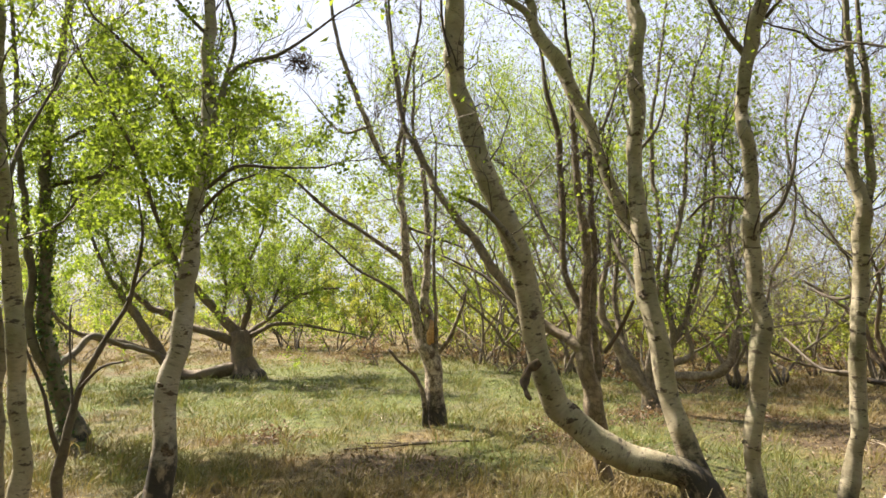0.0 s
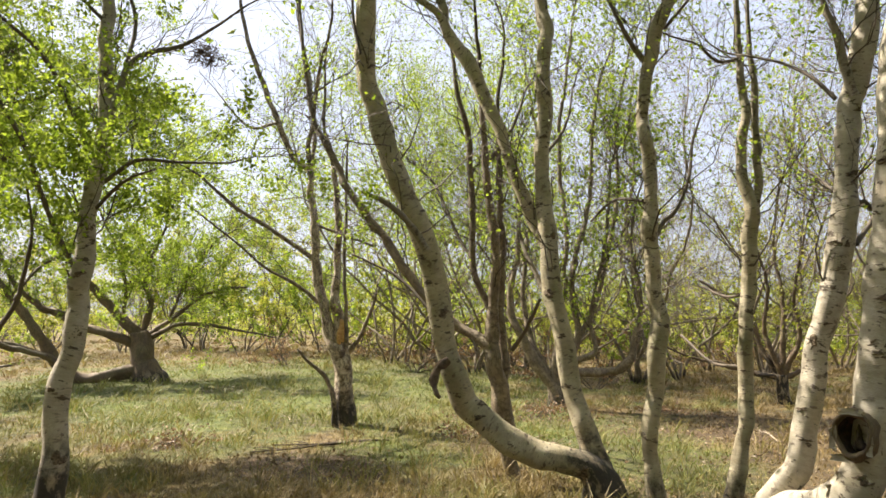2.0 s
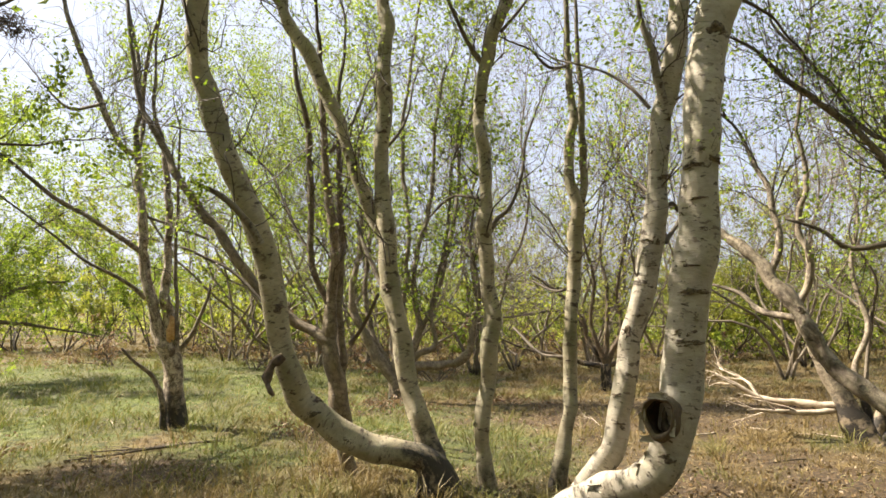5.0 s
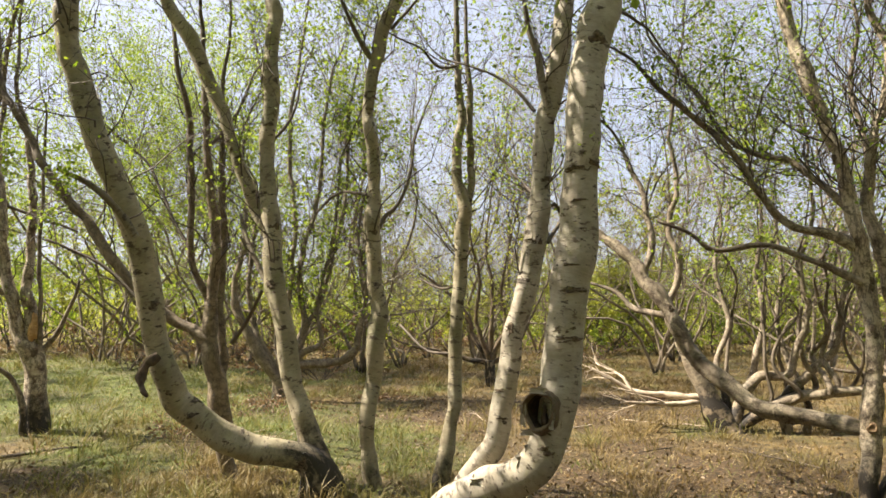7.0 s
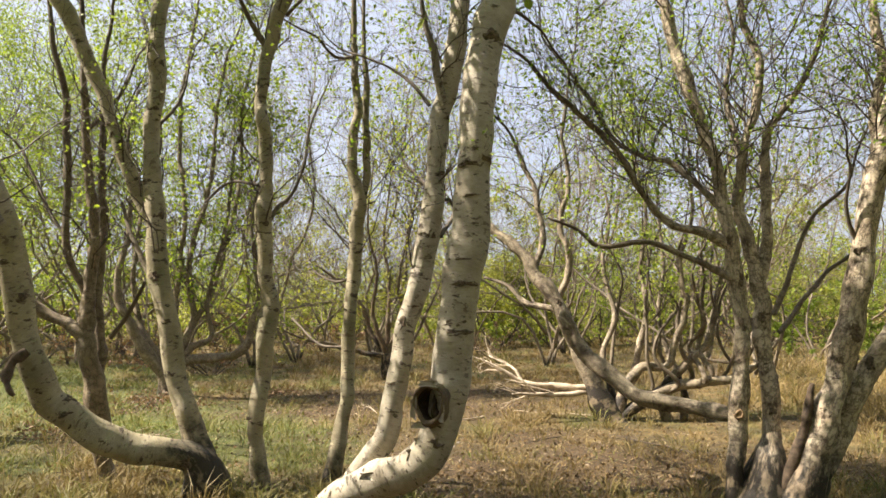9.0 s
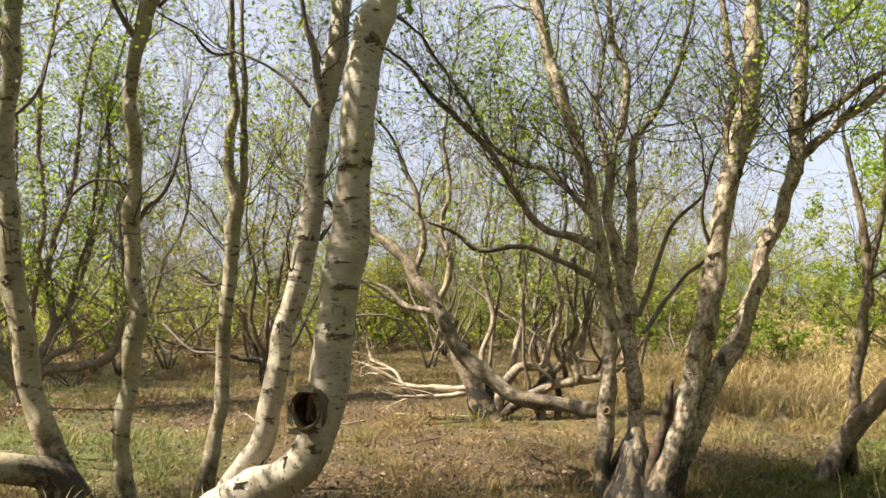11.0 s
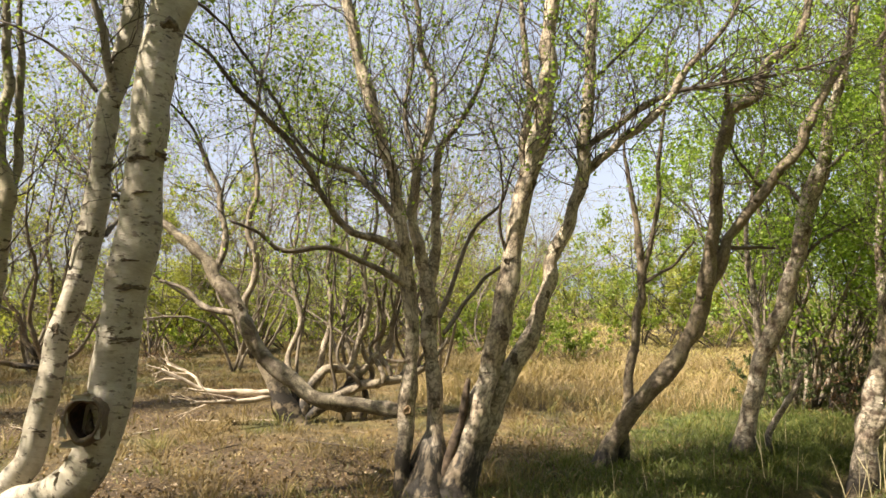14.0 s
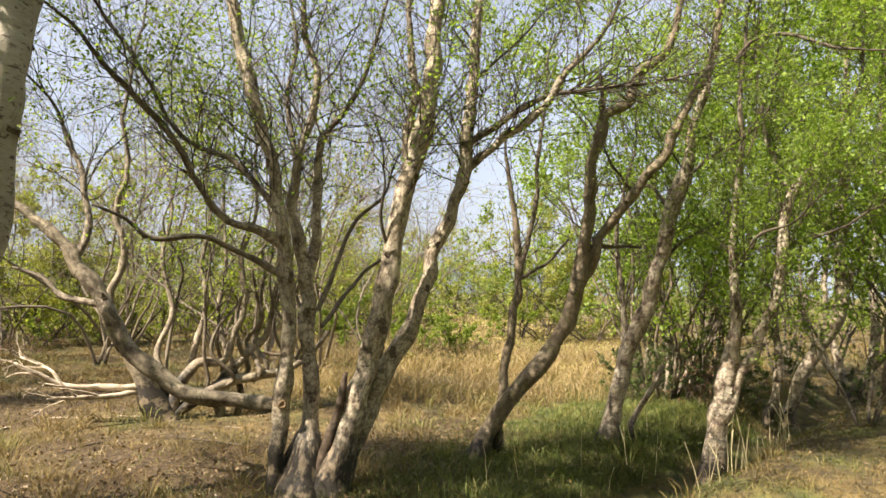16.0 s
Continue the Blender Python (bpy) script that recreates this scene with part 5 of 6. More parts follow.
limb(peeling_birch, "branch", (0.01, -0.29, 4.75, 0.030), (-0.14, -0.53, 4.95, 0.026), (-0.30, -0.87, 4.90, 0.022), (-0.52, -1.29, 4.64, 0.018), (-0.76, -1.70, 4.49, 0.011))
bank_birch = tree_at((13.04, -0.95, -0.3), "leaning white birch on the ditch bank", 29, leaf=2.4)
limb(bank_birch, "trunk", (0.00, 0.01, -0.03, 0.116), (-0.00, -0.06, 0.17, 0.102), (-0.01, -0.23, 0.67, 0.102), (-0.03, -0.46, 1.12, 0.115), (-0.04, -0.66, 1.48, 0.127), (-0.05, -0.78, 1.83, 0.118), (-0.05, -0.79, 2.61, 0.088), (-0.05, -0.85, 3.85, 0.066), (-0.06, -0.92, 5.18, 0.044), (-0.05, -0.86, 6.54, 0.031))
limb(bank_birch, "limb", (0.02, 0.28, -0.03, 0.081), (0.06, 0.17, 0.37, 0.072), (0.12, 0.11, 1.00, 0.068), (0.20, 0.16, 1.72, 0.060), (0.29, 0.06, 2.55, 0.046), (0.41, 0.21, 3.69, 0.033))
limb(bank_birch, "limb", (-0.04, -0.67, 1.56, 0.079), (0.02, -0.95, 2.27, 0.061), (0.10, -1.21, 3.15, 0.044), (0.21, -1.40, 4.31, 0.031))
limb(bank_birch, "branch", (-0.05, -0.79, 2.61, 0.039), (-0.21, -0.47, 3.14, 0.031), (-0.42, -0.23, 3.82, 0.022))
end_birch = tree_at((17.08, -2.45, -0.37), "mossy birch trunk over the ditch bank", 30, leaf=2.4)
limb(end_birch, "trunk", (0.00, 0.03, -0.03, 0.137), (-0.02, -0.16, 0.30, 0.113), (-0.05, -0.31, 0.64, 0.102), (-0.05, -0.37, 1.54, 0.090), (-0.05, -0.35, 2.79, 0.074), (-0.07, -0.52, 4.27, 0.057), (-0.09, -0.66, 6.21, 0.040))
limb(end_birch, "limb", (0.33, 0.21, -0.11, 0.105), (0.40, 0.24, 0.58, 0.088), (0.47, 0.38, 1.04, 0.077), (0.59, 0.45, 2.23, 0.060), (0.70, 0.31, 3.69, 0.049), (0.89, 0.59, 5.34, 0.037))
limb(end_birch, "limb", (-0.02, -0.10, 0.18, 0.068), (-0.14, -0.64, 1.11, 0.061), (-0.25, -0.85, 2.78, 0.050), (-0.34, -0.97, 4.43, 0.033))
scar(bent_birch, (-1.41, -0.35, 1.62), (-0.12, -0.99, 0.00), 0.194, 0.159, 0.097)
scar(bent_birch, (-1.30, -0.39, 1.20), (-0.14, -0.99, 0.08), 0.130, 0.078, 0.096)
scar(bent_birch, (-1.69, -0.25, 2.77), (-0.06, -0.98, -0.19), 0.100, 0.064, 0.096)
scar(bent_birch, (-1.96, -0.15, 3.74), (-0.02, -0.94, -0.34), 0.113, 0.075, 0.089)
scar(bent_birch, (-0.92, -0.53, 0.61), (-0.20, -0.96, 0.18), 0.168, 0.084, 0.101)
scar(bent_birch, (-1.11, -0.46, 0.83), (-0.17, -0.98, 0.14), 0.111, 0.060, 0.103)
scar(bent_birch, (-0.21, -0.16, 0.33), (-0.30, -0.93, 0.21), 0.269, 0.152, 0.125)
scar(bent_birch, (-0.27, -0.10, 0.58), (-0.29, -0.94, 0.17), 0.136, 0.072, 0.090)
scar(bent_birch, (-0.33, 0.28, 2.27), (-0.27, -0.96, -0.10), 0.188, 0.148, 0.094)
scar(bent_birch, (-0.35, 0.29, 1.79), (-0.26, -0.96, -0.03), 0.157, 0.138, 0.093)
scar(bent_birch, (-0.37, 0.31, 3.19), (-0.25, -0.94, -0.23), 0.120, 0.060, 0.075)
scar(bent_birch, (-0.24, 0.25, 1.41), (-0.28, -0.96, 0.03), 0.087, 0.058, 0.092)
scar(bent_birch, (-0.22, 0.24, 0.98), (-0.28, -0.95, 0.10), 0.096, 0.058, 0.096)
scar(bent_birch, (-0.74, 0.46, 3.03), (-0.20, -0.96, -0.21), 0.092, 0.051, 0.061)
scar(bent_birch, (-0.67, 0.43, 2.95), (-0.21, -0.96, -0.20), 0.081, 0.061, 0.061)
scar(sinuous_birch, (-0.04, -0.06, 2.28), (-0.39, -0.92, -0.10), 0.159, 0.112, 0.079)
scar(sinuous_birch, (-0.03, -0.05, 2.62), (-0.39, -0.91, -0.15), 0.127, 0.056, 0.066)
scar(sinuous_birch, (-0.08, -0.04, 0.59), (-0.38, -0.91, 0.16), 0.146, 0.119, 0.078)
scar(sinuous_birch, (-0.03, -0.07, 1.34), (-0.39, -0.92, 0.05), 0.074, 0.037, 0.083)
scar(sinuous_birch, (-0.04, -0.04, 3.36), (-0.38, -0.89, -0.26), 0.104, 0.038, 0.062)
scar(sinuous_birch, (0.02, -0.08, 1.80), (-0.40, -0.92, -0.02), 0.092, 0.037, 0.074)
scar(left_birch, (0.12, -0.04, 1.45), (0.34, -0.94, 0.03), 0.152, 0.110, 0.084)
scar(left_birch, (0.19, 0.00, 2.23), (0.32, -0.94, -0.11), 0.129, 0.112, 0.069)
scar(left_birch, (0.13, -0.04, 1.87), (0.34, -0.94, -0.05), 0.144, 0.068, 0.081)
scar(left_birch, (0.06, -0.07, 1.00), (0.35, -0.93, 0.10), 0.108, 0.092, 0.087)
scar(left_birch, (0.06, -0.07, 0.60), (0.34, -0.92, 0.17), 0.124, 0.141, 0.091)
scar(left_birch, (0.25, 0.03, 3.35), (0.30, -0.91, -0.29), 0.096, 0.044, 0.057)
scar(left_birch, (0.23, 0.02, 2.73), (0.31, -0.93, -0.19), 0.095, 0.043, 0.065)
scar(pair_birch, (0.12, -0.14, 1.69), (-0.50, -0.87, 0.00), 0.132, 0.066, 0.071)
scar(pair_birch, (0.09, -0.12, 1.17), (-0.49, -0.87, 0.08), 0.122, 0.037, 0.070)
scar(pair_birch, (0.03, -0.09, 0.68), (-0.48, -0.87, 0.15), 0.112, 0.047, 0.070)
scar(pair_birch, (0.16, -0.16, 2.09), (-0.50, -0.86, -0.06), 0.104, 0.038, 0.071)
scar(hollow_birch, (0.20, -0.29, 1.75), (-0.62, -0.79, -0.01), 0.245, 0.069, 0.141)
scar(hollow_birch, (0.14, -0.25, 1.48), (-0.61, -0.80, 0.04), 0.198, 0.069, 0.145)
scar(hollow_birch, (0.28, -0.33, 2.59), (-0.62, -0.77, -0.18), 0.131, 0.039, 0.135)
scar(hollow_birch, (0.11, -0.23, 1.29), (-0.60, -0.80, 0.08), 0.168, 0.046, 0.145)
scar(hollow_birch, (0.05, -0.19, 0.67), (-0.58, -0.79, 0.19), 0.190, 0.083, 0.144)
scar(hollow_birch, (0.36, -0.38, 3.48), (-0.61, -0.72, -0.33), 0.156, 0.202, 0.136)
scar(hollow_birch, (0.20, -0.28, 0.91), (-0.61, -0.78, 0.15), 0.075, 0.098, 0.136)
scar(hollow_birch, (0.28, -0.34, 2.16), (-0.63, -0.77, -0.09), 0.153, 0.031, 0.138)
scar(hollow_birch, (0.18, -0.28, 1.92), (-0.61, -0.79, -0.05), 0.138, 0.031, 0.142)
scar(hollow_birch, (0.06, -0.19, 1.44), (-0.59, -0.81, 0.05), 0.092, 0.038, 0.138)
scar(hollow_birch, (0.27, -0.33, 2.79), (-0.61, -0.76, -0.21), 0.155, 0.027, 0.135)
scar(hollow_birch, (0.24, -0.31, 2.37), (-0.62, -0.78, -0.14), 0.139, 0.031, 0.135)
scar(hollow_birch, (0.11, -0.23, 1.07), (-0.59, -0.80, 0.12), 0.129, 0.038, 0.144)
scar(hollow_birch, (0.12, -0.23, 0.94), (-0.59, -0.79, 0.14), 0.045, 0.265, 0.140)
scar(hollow_birch, (-0.02, -0.14, 1.10), (-0.57, -0.81, 0.11), 0.153, 0.054, 0.142)
scar(hollow_birch, (0.08, 0.34, 1.46), (-0.54, -0.84, 0.04), 0.092, 0.134, 0.088)
scar(hollow_birch, (0.26, 0.21, 2.13), (-0.58, -0.81, -0.08), 0.168, 0.092, 0.088)
scar(hollow_birch, (0.14, 0.30, 1.58), (-0.56, -0.83, 0.02), 0.126, 0.034, 0.088)
scar(hollow_birch, (0.02, 0.38, 1.01), (-0.53, -0.84, 0.12), 0.117, 0.042, 0.088)
scar(hollow_birch, (0.30, 0.19, 2.57), (-0.58, -0.80, -0.16), 0.126, 0.034, 0.084)
scar(hollow_birch, (0.23, 0.24, 1.95), (-0.57, -0.82, -0.05), 0.126, 0.029, 0.088)
scar(hollow_birch, (0.34, 0.17, 3.08), (-0.57, -0.78, -0.24), 0.118, 0.038, 0.080)
hollow_knot(hollow_birch, (0.01, -0.16, 0.93), (-0.57, -0.81, 0.14), 0.229, 0.321, 0.137)
bark_flap(hollow_birch, (-0.06, -0.02, 0.56), (-0.55, -0.81, 0.22), 0.08, 0.10, 0.131)
bark_flap(hollow_birch, (-0.02, -0.04, 0.64), (-0.54, -0.82, 0.20), 0.06, 0.10, 0.116)
bark_flap(hollow_birch, (-0.30, 0.20, 0.41), (-0.49, -0.83, 0.25), 0.09, 0.06, 0.109)
bark_flap(hollow_birch, (0.13, -0.19, 0.81), (-0.59, -0.79, 0.17), 0.07, 0.15, 0.153)
bark_flap(peeling_birch, (-0.10, -0.09, 0.72), (-0.99, -0.01, 0.14), 0.08, 0.16, 0.118)
bark_flap(peeling_birch, (-0.10, -0.03, 0.33), (-0.98, -0.02, 0.18), 0.07, 0.15, 0.118)
bark_flap(peeling_birch, (-0.10, -0.18, 0.92), (-0.99, -0.00, 0.12), 0.08, 0.10, 0.118)
scar(clump_birch, (-0.12, 0.08, 1.54), (-0.84, -0.54, 0.04), 0.133, 0.133, 0.066)
cut_end(clump_birch, (-0.15, 0.11, 0.80), (-0.83, -0.54, 0.15), 0.066, 0.071, 0.076)
scar(clump_birch, (-0.00, -0.12, 0.87), (-0.85, -0.50, 0.14), 0.111, 0.161, 0.070)
scar(clump_birch, (-0.15, 0.12, 1.24), (-0.84, -0.54, 0.09), 0.102, 0.051, 0.066)
scar(clump_birch, (-0.02, -0.08, 1.24), (-0.86, -0.51, 0.09), 0.101, 0.061, 0.066)
scar(clump_birch, (-0.03, -0.07, 1.64), (-0.86, -0.51, 0.03), 0.091, 0.051, 0.066)
scar(clump_birch, (0.19, -0.69, 1.50), (-0.90, -0.43, 0.05), 0.215, 0.186, 0.098)
scar(clump_birch, (0.08, -0.51, 0.87), (-0.88, -0.45, 0.14), 0.147, 0.098, 0.108)
scar(clump_birch, (0.22, -0.72, 2.14), (-0.91, -0.42, -0.05), 0.197, 0.069, 0.093)
scar(clump_birch, (0.30, -0.85, 2.75), (-0.91, -0.40, -0.14), 0.167, 0.059, 0.094)
scar(clump_birch, (0.11, -0.55, 1.16), (-0.89, -0.45, 0.10), 0.127, 0.078, 0.103)
scar(clump_birch, (0.52, -0.63, 1.23), (-0.91, -0.41, 0.09), 0.173, 0.122, 0.092)
scar(clump_birch, (0.71, -0.92, 1.83), (-0.93, -0.37, -0.00), 0.081, 0.091, 0.071)
scar(clump_birch, (0.89, -1.19, 2.98), (-0.93, -0.32, -0.16), 0.132, 0.051, 0.061)
wound(forked_birch, (-0.04, -0.12, 1.31), (0.02, -1.00, 0.03), 0.088, 0.369, 0.072)
scar(forked_birch, (0.00, -0.17, 0.45), (0.01, -0.99, 0.11), 0.159, 0.239, 0.135)
scar(slanting_birch, (0.02, -0.33, 0.64), (-0.95, -0.27, 0.14), 0.171, 0.086, 0.104)
scar(slanting_birch, (0.13, -0.67, 1.03), (-0.97, -0.23, 0.10), 0.146, 0.085, 0.097)
scar(slanting_birch, (0.25, -1.01, 1.81), (-0.98, -0.19, 0.00), 0.121, 0.085, 0.091)
NEST = (0.94, 0.08, 3.53)


for k, (root, count, tall) in enumerate(((clump_birch, 44, 1.1), (slanting_birch, 18, 0.8), (ditch_birch, 12, 0.8), (peeling_birch, 10, 0.8), (leaning_birch, 16, 0.9), (forked_birch, 12, 0.8), (bent_birch, 22, 0.5), (twin_birch, 14, 0.6), (sinuous_birch, 9, 0.45), (pair_birch, 9, 0.45), (left_birch, 10, 0.6), (hollow_birch, 34, 0.32), (sprawling_birch, 12, 0.8), (edge_birch, 6, 0.5))):
    knots(root, count, 500 + k, tall)
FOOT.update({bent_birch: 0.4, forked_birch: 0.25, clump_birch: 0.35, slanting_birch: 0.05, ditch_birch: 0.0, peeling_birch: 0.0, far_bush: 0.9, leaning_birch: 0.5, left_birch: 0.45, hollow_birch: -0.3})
SKINS = (     # bark, leaves, twigs, leafage added above view for shade
    (edge_birch, "pale", "fresh", 1.0, 2.6), (ivy_birch, "grey", "fresh", 1.8, 5.0), (sapling, "grey", "fresh", 1.2, 1.2), (left_birch, "white", "fresh", 1.3, 1.0),
    (forked_birch, "peeling", "fresh", 0.35, 0.1), (bent_birch, "pale", "fresh", 0.9, 4.6), (twin_birch, "tan", "fresh", 1.1, 4.2),
    (sinuous_birch, "pale", "fresh", 0.9, 2.2), (pair_birch, "pale", "fresh", 1.0, 2.2), (hollow_birch, "white", "fresh", 0.9, 2.8),
    (clump_birch, "rugged", "deep", 2.75, 0.75), (slanting_birch, "tan", "fresh", 1.0, 1.0), (ditch_birch, "peeling", "deep", 1.8, 1.6), (peeling_birch, "peeling", "deep", 2.8, 1.6),
)
EAST = {left_birch: 0.7, sprawling_birch: 2.6}
CEILING = {left_birch: 3.0, ivy_birch: 4.8, edge_birch: 2.8, sapling: 2.6}         # leaves thin out above this height
REACH = {left_birch: 0.75, clump_birch: 1.3}
LOW = {clump_birch: 2.6, ditch_birch: 1.5, peeling_birch: 1.0}
for root, skin, green, twig, crown in SKINS:
    finish_tree(root, skin, green, twig, reach=REACH.get(root, 1.0), low=LOW.get(root, 1.7), crown=crown, ceiling=CEILING.get(root, 99))
finish_tree(sprawling_birch, "brown", "fresh", 3.2, 0.046, 1.3, 1.3)
finish_tree(thicket_birch, "tan", "fresh", 1.6, 0.055, 1.2, 1.3)
finish_tree(far_bush, "brown", "sallow", 1.6, 0.055, 0.7, 1.2)
finish_tree(leaning_birch, "knotty", "fresh", 0.9, 0.045, 1.2, 1.2)
finish_tree(bank_birch, "peeling", "deep", 1.8, 0.055, 1.0, 1.2)
finish_tree(end_birch, "peeling", "deep", 1.8, 0.06, 1.0, 1.2)



def twig_ball(root, at, radius, seed):
    """A dense ball of dark twigs on a branch."""
    rng = np.random.default_rng(seed)
    d = unit(rng.normal(0, 1, (150, 3)))
    p, r = grow(np.array(at) + rng.normal(0, radius * 0.4, (150, 3)) * [1, 1, 0.7], d, radius * rng.uniform(0.3, 0.9, 150), np.full(150, 0.004), 4, 0.7, -0.05, rng, 0.5)
    v, q, c, g = tubes(p, r, 3)
    part("witches_broom", mesh_from("witches_broom", v, q, DARK), root, "dense dark twig ball", "stuff")


def ivy(root, seed, reach, count):
    """Ivy leaves clinging to the lower stems."""
    rng = np.random.default_rng(seed)
    kind, pts, rad, rooted = TREES[root]["limbs"][0]
    ok = np.where((pts[:, 2] > 0.05) & (pts[:, 2] < reach))[0]
    j = rng.choice(ok, count)
    d = unit(rng.normal(0, 1, (count, 3)) * [1, 1, 0.3])
    p = pts[j] + d * (rad[j] * 1.12)[:, None]
    v, q = leaves(p[:, None, :], count, 0.045, rng, 0.015)
    part("ivy", mesh_from("ivy", v, q, leafy("dark_ivy_leaves", (0.03, 0.06, 0.015), (0.10, 0.17, 0.04), 0.2), False), root, "dark green clinging ivy", "stuff")


ivy(ivy_birch, 88, 2.6, 900)
twig_ball(left_birch, NEST, 0.16, 89)

# ---- ground ----
def smooth(a):
    a = np.clip(a, 0, 1)
    return a * a * (3 - 2 * a)


DITCH_A, DITCH_B = np.array([7.58, 0.91]), np.array([16.14, -1.99])


def ditch_offset(x, y):
    d = DITCH_B - DITCH_A
    d = d / np.linalg.norm(d)
    return (y - DITCH_A[1]) * d[0] - (x - DITCH_A[0]) * d[1]


def ground_height(x, y):
    z = -0.22 * smooth((x - 1.0) / 5.0)
    z = z - 0.5 * np.exp(-(ditch_offset(x, y) / 0.5) ** 2) * smooth((x - 6.0) / 1.8)
    z = z + 0.85 * np.exp(-(((x - 34) / 7) ** 2 + ((y - 15) / 7) ** 2))
    return z


def relief(x, y):
    """Small humps and tussocks."""
    return 0.025 * (np.sin(1.9 * x + 0.7 * y) * np.sin(1.3 * y - 0.4 * x + 1) + 0.6 * np.sin(4.1 * x + 1.7) * np.sin(3.7 * y + 0.5 * x))


def litter_zone(x, y):
    """Where fallen leaves lie thick and grass is thin."""
    z = np.zeros_like(x)
    # the zone at (7.0, 10.0) is litter, strengthened to paint shade there too
    for cx, cy, rx, ry, a in ((5.2, 4.8, 2.9, 3.0, 1.0), (7.0, 10.0, 3.2, 2.2, 1.0), (7.6, 4.6, 2.0, 1.6, 0.7), (-0.5, 7.6, 0.8, 1.2, 1.0), (0.2, 6.5, 1.2, 0.5, 0.7), (9.0, 4.0, 2.0, 2.4, 0.5), (0.3, 3.5, 2, 1.2, 0.5), (2.6, 11, 1.2, 0.8, 0.7), (8.3, 2.6, 1.8, 1.5, 0.75)):
        z = np.maximum(z, np.minimum(a, 1.4 * a * np.exp(-(((x - cx) / rx) ** 2 + ((y - cy) / ry) ** 2))))
    return z * np.clip(0.62 + 0.55 * np.sin(2.1 * x + 0.8 * y + 0.5) * np.sin(1.8 * y - 0.9 * x + 1.1) + 0.35 * np.sin(4.7 * x - 1.3 * y) * np.sin(4.1 * y + 1.7 * x), 0.48, 1.0)


def green_zone(x, y):
    """Where short fresh grass outgrows the straw."""
    z = 0.0 * x
    for cx, cy, rx, ry, a in ((-2.0, 16.5, 6.0, 6.5, 0.5), (3.2, 9.6, 1.5, 3.4, 0.42), (0.6, 8.2, 0.8, 0.7, 0.35), (10.5, 1.6, 4.5, 1.2, 0.5), (-9, 9, 5, 4, 0.3)):
        z = np.maximum(z, a * np.exp(-(((x - cx) / rx) ** 2 + ((y - cy) / ry) ** 2)))
    return z


s = np.linspace(-1, 1, 210)
axis = np.sinh(s * 5.2) / np.sinh(5.2) * 400
gx, gy = np.meshgrid(axis + 3, axis + 6)
gz = ground_height(gx, gy) + relief(gx, gy)
gi = np.arange(gx.size).reshape(gx.shape)
gq = np.stack([gi[:-1, :-1], gi[:-1, 1:], gi[1:, 1:], gi[1:, :-1]], -1).reshape(-1, 4)
ground = new("ground", mesh_from("ground", np.stack([gx, gy, gz], -1), gq, GROUND, litter=litter_zone(gx, gy).ravel(), green=green_zone(gx, gy).ravel()))
tagged(ground, "heath ground of straw grass, moss and brown leaf litter", "ground", kind="structure")


def blades(name, label, x, y, lean_x, lean_y, height, width, material, rng):
    """Kite-shaped blades that bow over; one mesh."""
    n = len(x)
    z = ground_height(x, y) + relief(x, y) - 0.012
    h = height * rng.uniform(0.45, 1.35, n)
    a = rng.uniform(0, 2 * np.pi, n)
    side = np.stack([np.cos(a), np.sin(a), np.zeros(n)], 1) * (width / 2)[:, None]
    bend = np.stack([lean_x + rng.normal(0, 0.35, n), lean_y + rng.normal(0, 0.35, n), np.zeros(n)], 1) * h[:, None]
    p = np.stack([x, y, z], 1)
    up = np.stack([np.zeros(n), np.zeros(n), h], 1)
    mid = p + bend * 0.3 + up * 0.62
    v = np.stack([p, mid + side, p + bend + up * 0.95, mid - side], 1)
    ob = new(name, mesh_from(name, v.reshape(-1, 3), np.arange(n * 4).reshape(-1, 4), material, False, green=np.repeat(green_zone(x, y), 4)))
    return tagged(ob, label, "grass", kind="stuff")


rng = np.random.default_rng(5)


def fan(n, near, far, a0, a1):
    """Points of a sector round the standpoint, thinning with distance."""
    r = near * (far / near) ** rng.uniform(0, 1, n)
    a = np.radians(rng.uniform(a0, a1, n))
    return r * np.sin(a), r * np.cos(a), r


def patch(x, y):
    return 0.5 + 0.28 * np.sin(0.9 * x + 0.5 * y + 1) * np.sin(0.8 * y - 0.35 * x) + 0.3 * np.sin(2.3 * x + 0.9 * y) * np.sin(1.7 * y - 1.1 * x)


# tussocks: bunches of long blades that splay out
cx, cy, cr = fan(15000, 3.4, 45, -42, 112)
keep = (rng.uniform(0, 1, len(cx)) < np.clip(patch(cx, cy) * 1.3, 0.1, 1) * (1 - litter_zone(cx, cy)) ** 1.6 * (1 - 1.2 * green_zone(cx, cy))) & ~((abs(ditch_offset(cx, cy)) < 0.4) & (cx > 6.5))
keep &= (rng.uniform(0, 1, len(cx)) < 0.04) | (ditch_offset(cx, cy) > -0.3) | (cx < 5)
cx, cy, cr = cx[keep], cy[keep], cr[keep]
size = 0.5 + 1.1 * rng.uniform(0, 1, len(cx)) ** 1.5
per = 19
ang, rad = rng.uniform(0, 6.283, (len(cx), per)), np.abs(rng.normal(0, 0.10, (len(cx), per)))
tx, ty = (cx[:, None] + rad * np.cos(ang)).ravel(), (cy[:, None] + rad * np.sin(ang)).ravel()
th = np.repeat(size * 0.19, per) * (1 - np.clip(rad.ravel() * 2, 0, 0.5))
blades("tussock_grass", "tussocks of bleached straw grass with green shoots", tx, ty, (np.cos(ang) * 0.7).ravel() + 0.15, (np.sin(ang) * 0.7).ravel(), th, 0.0035 + 0.0008 * np.repeat(cr, per), TUFT, rng)

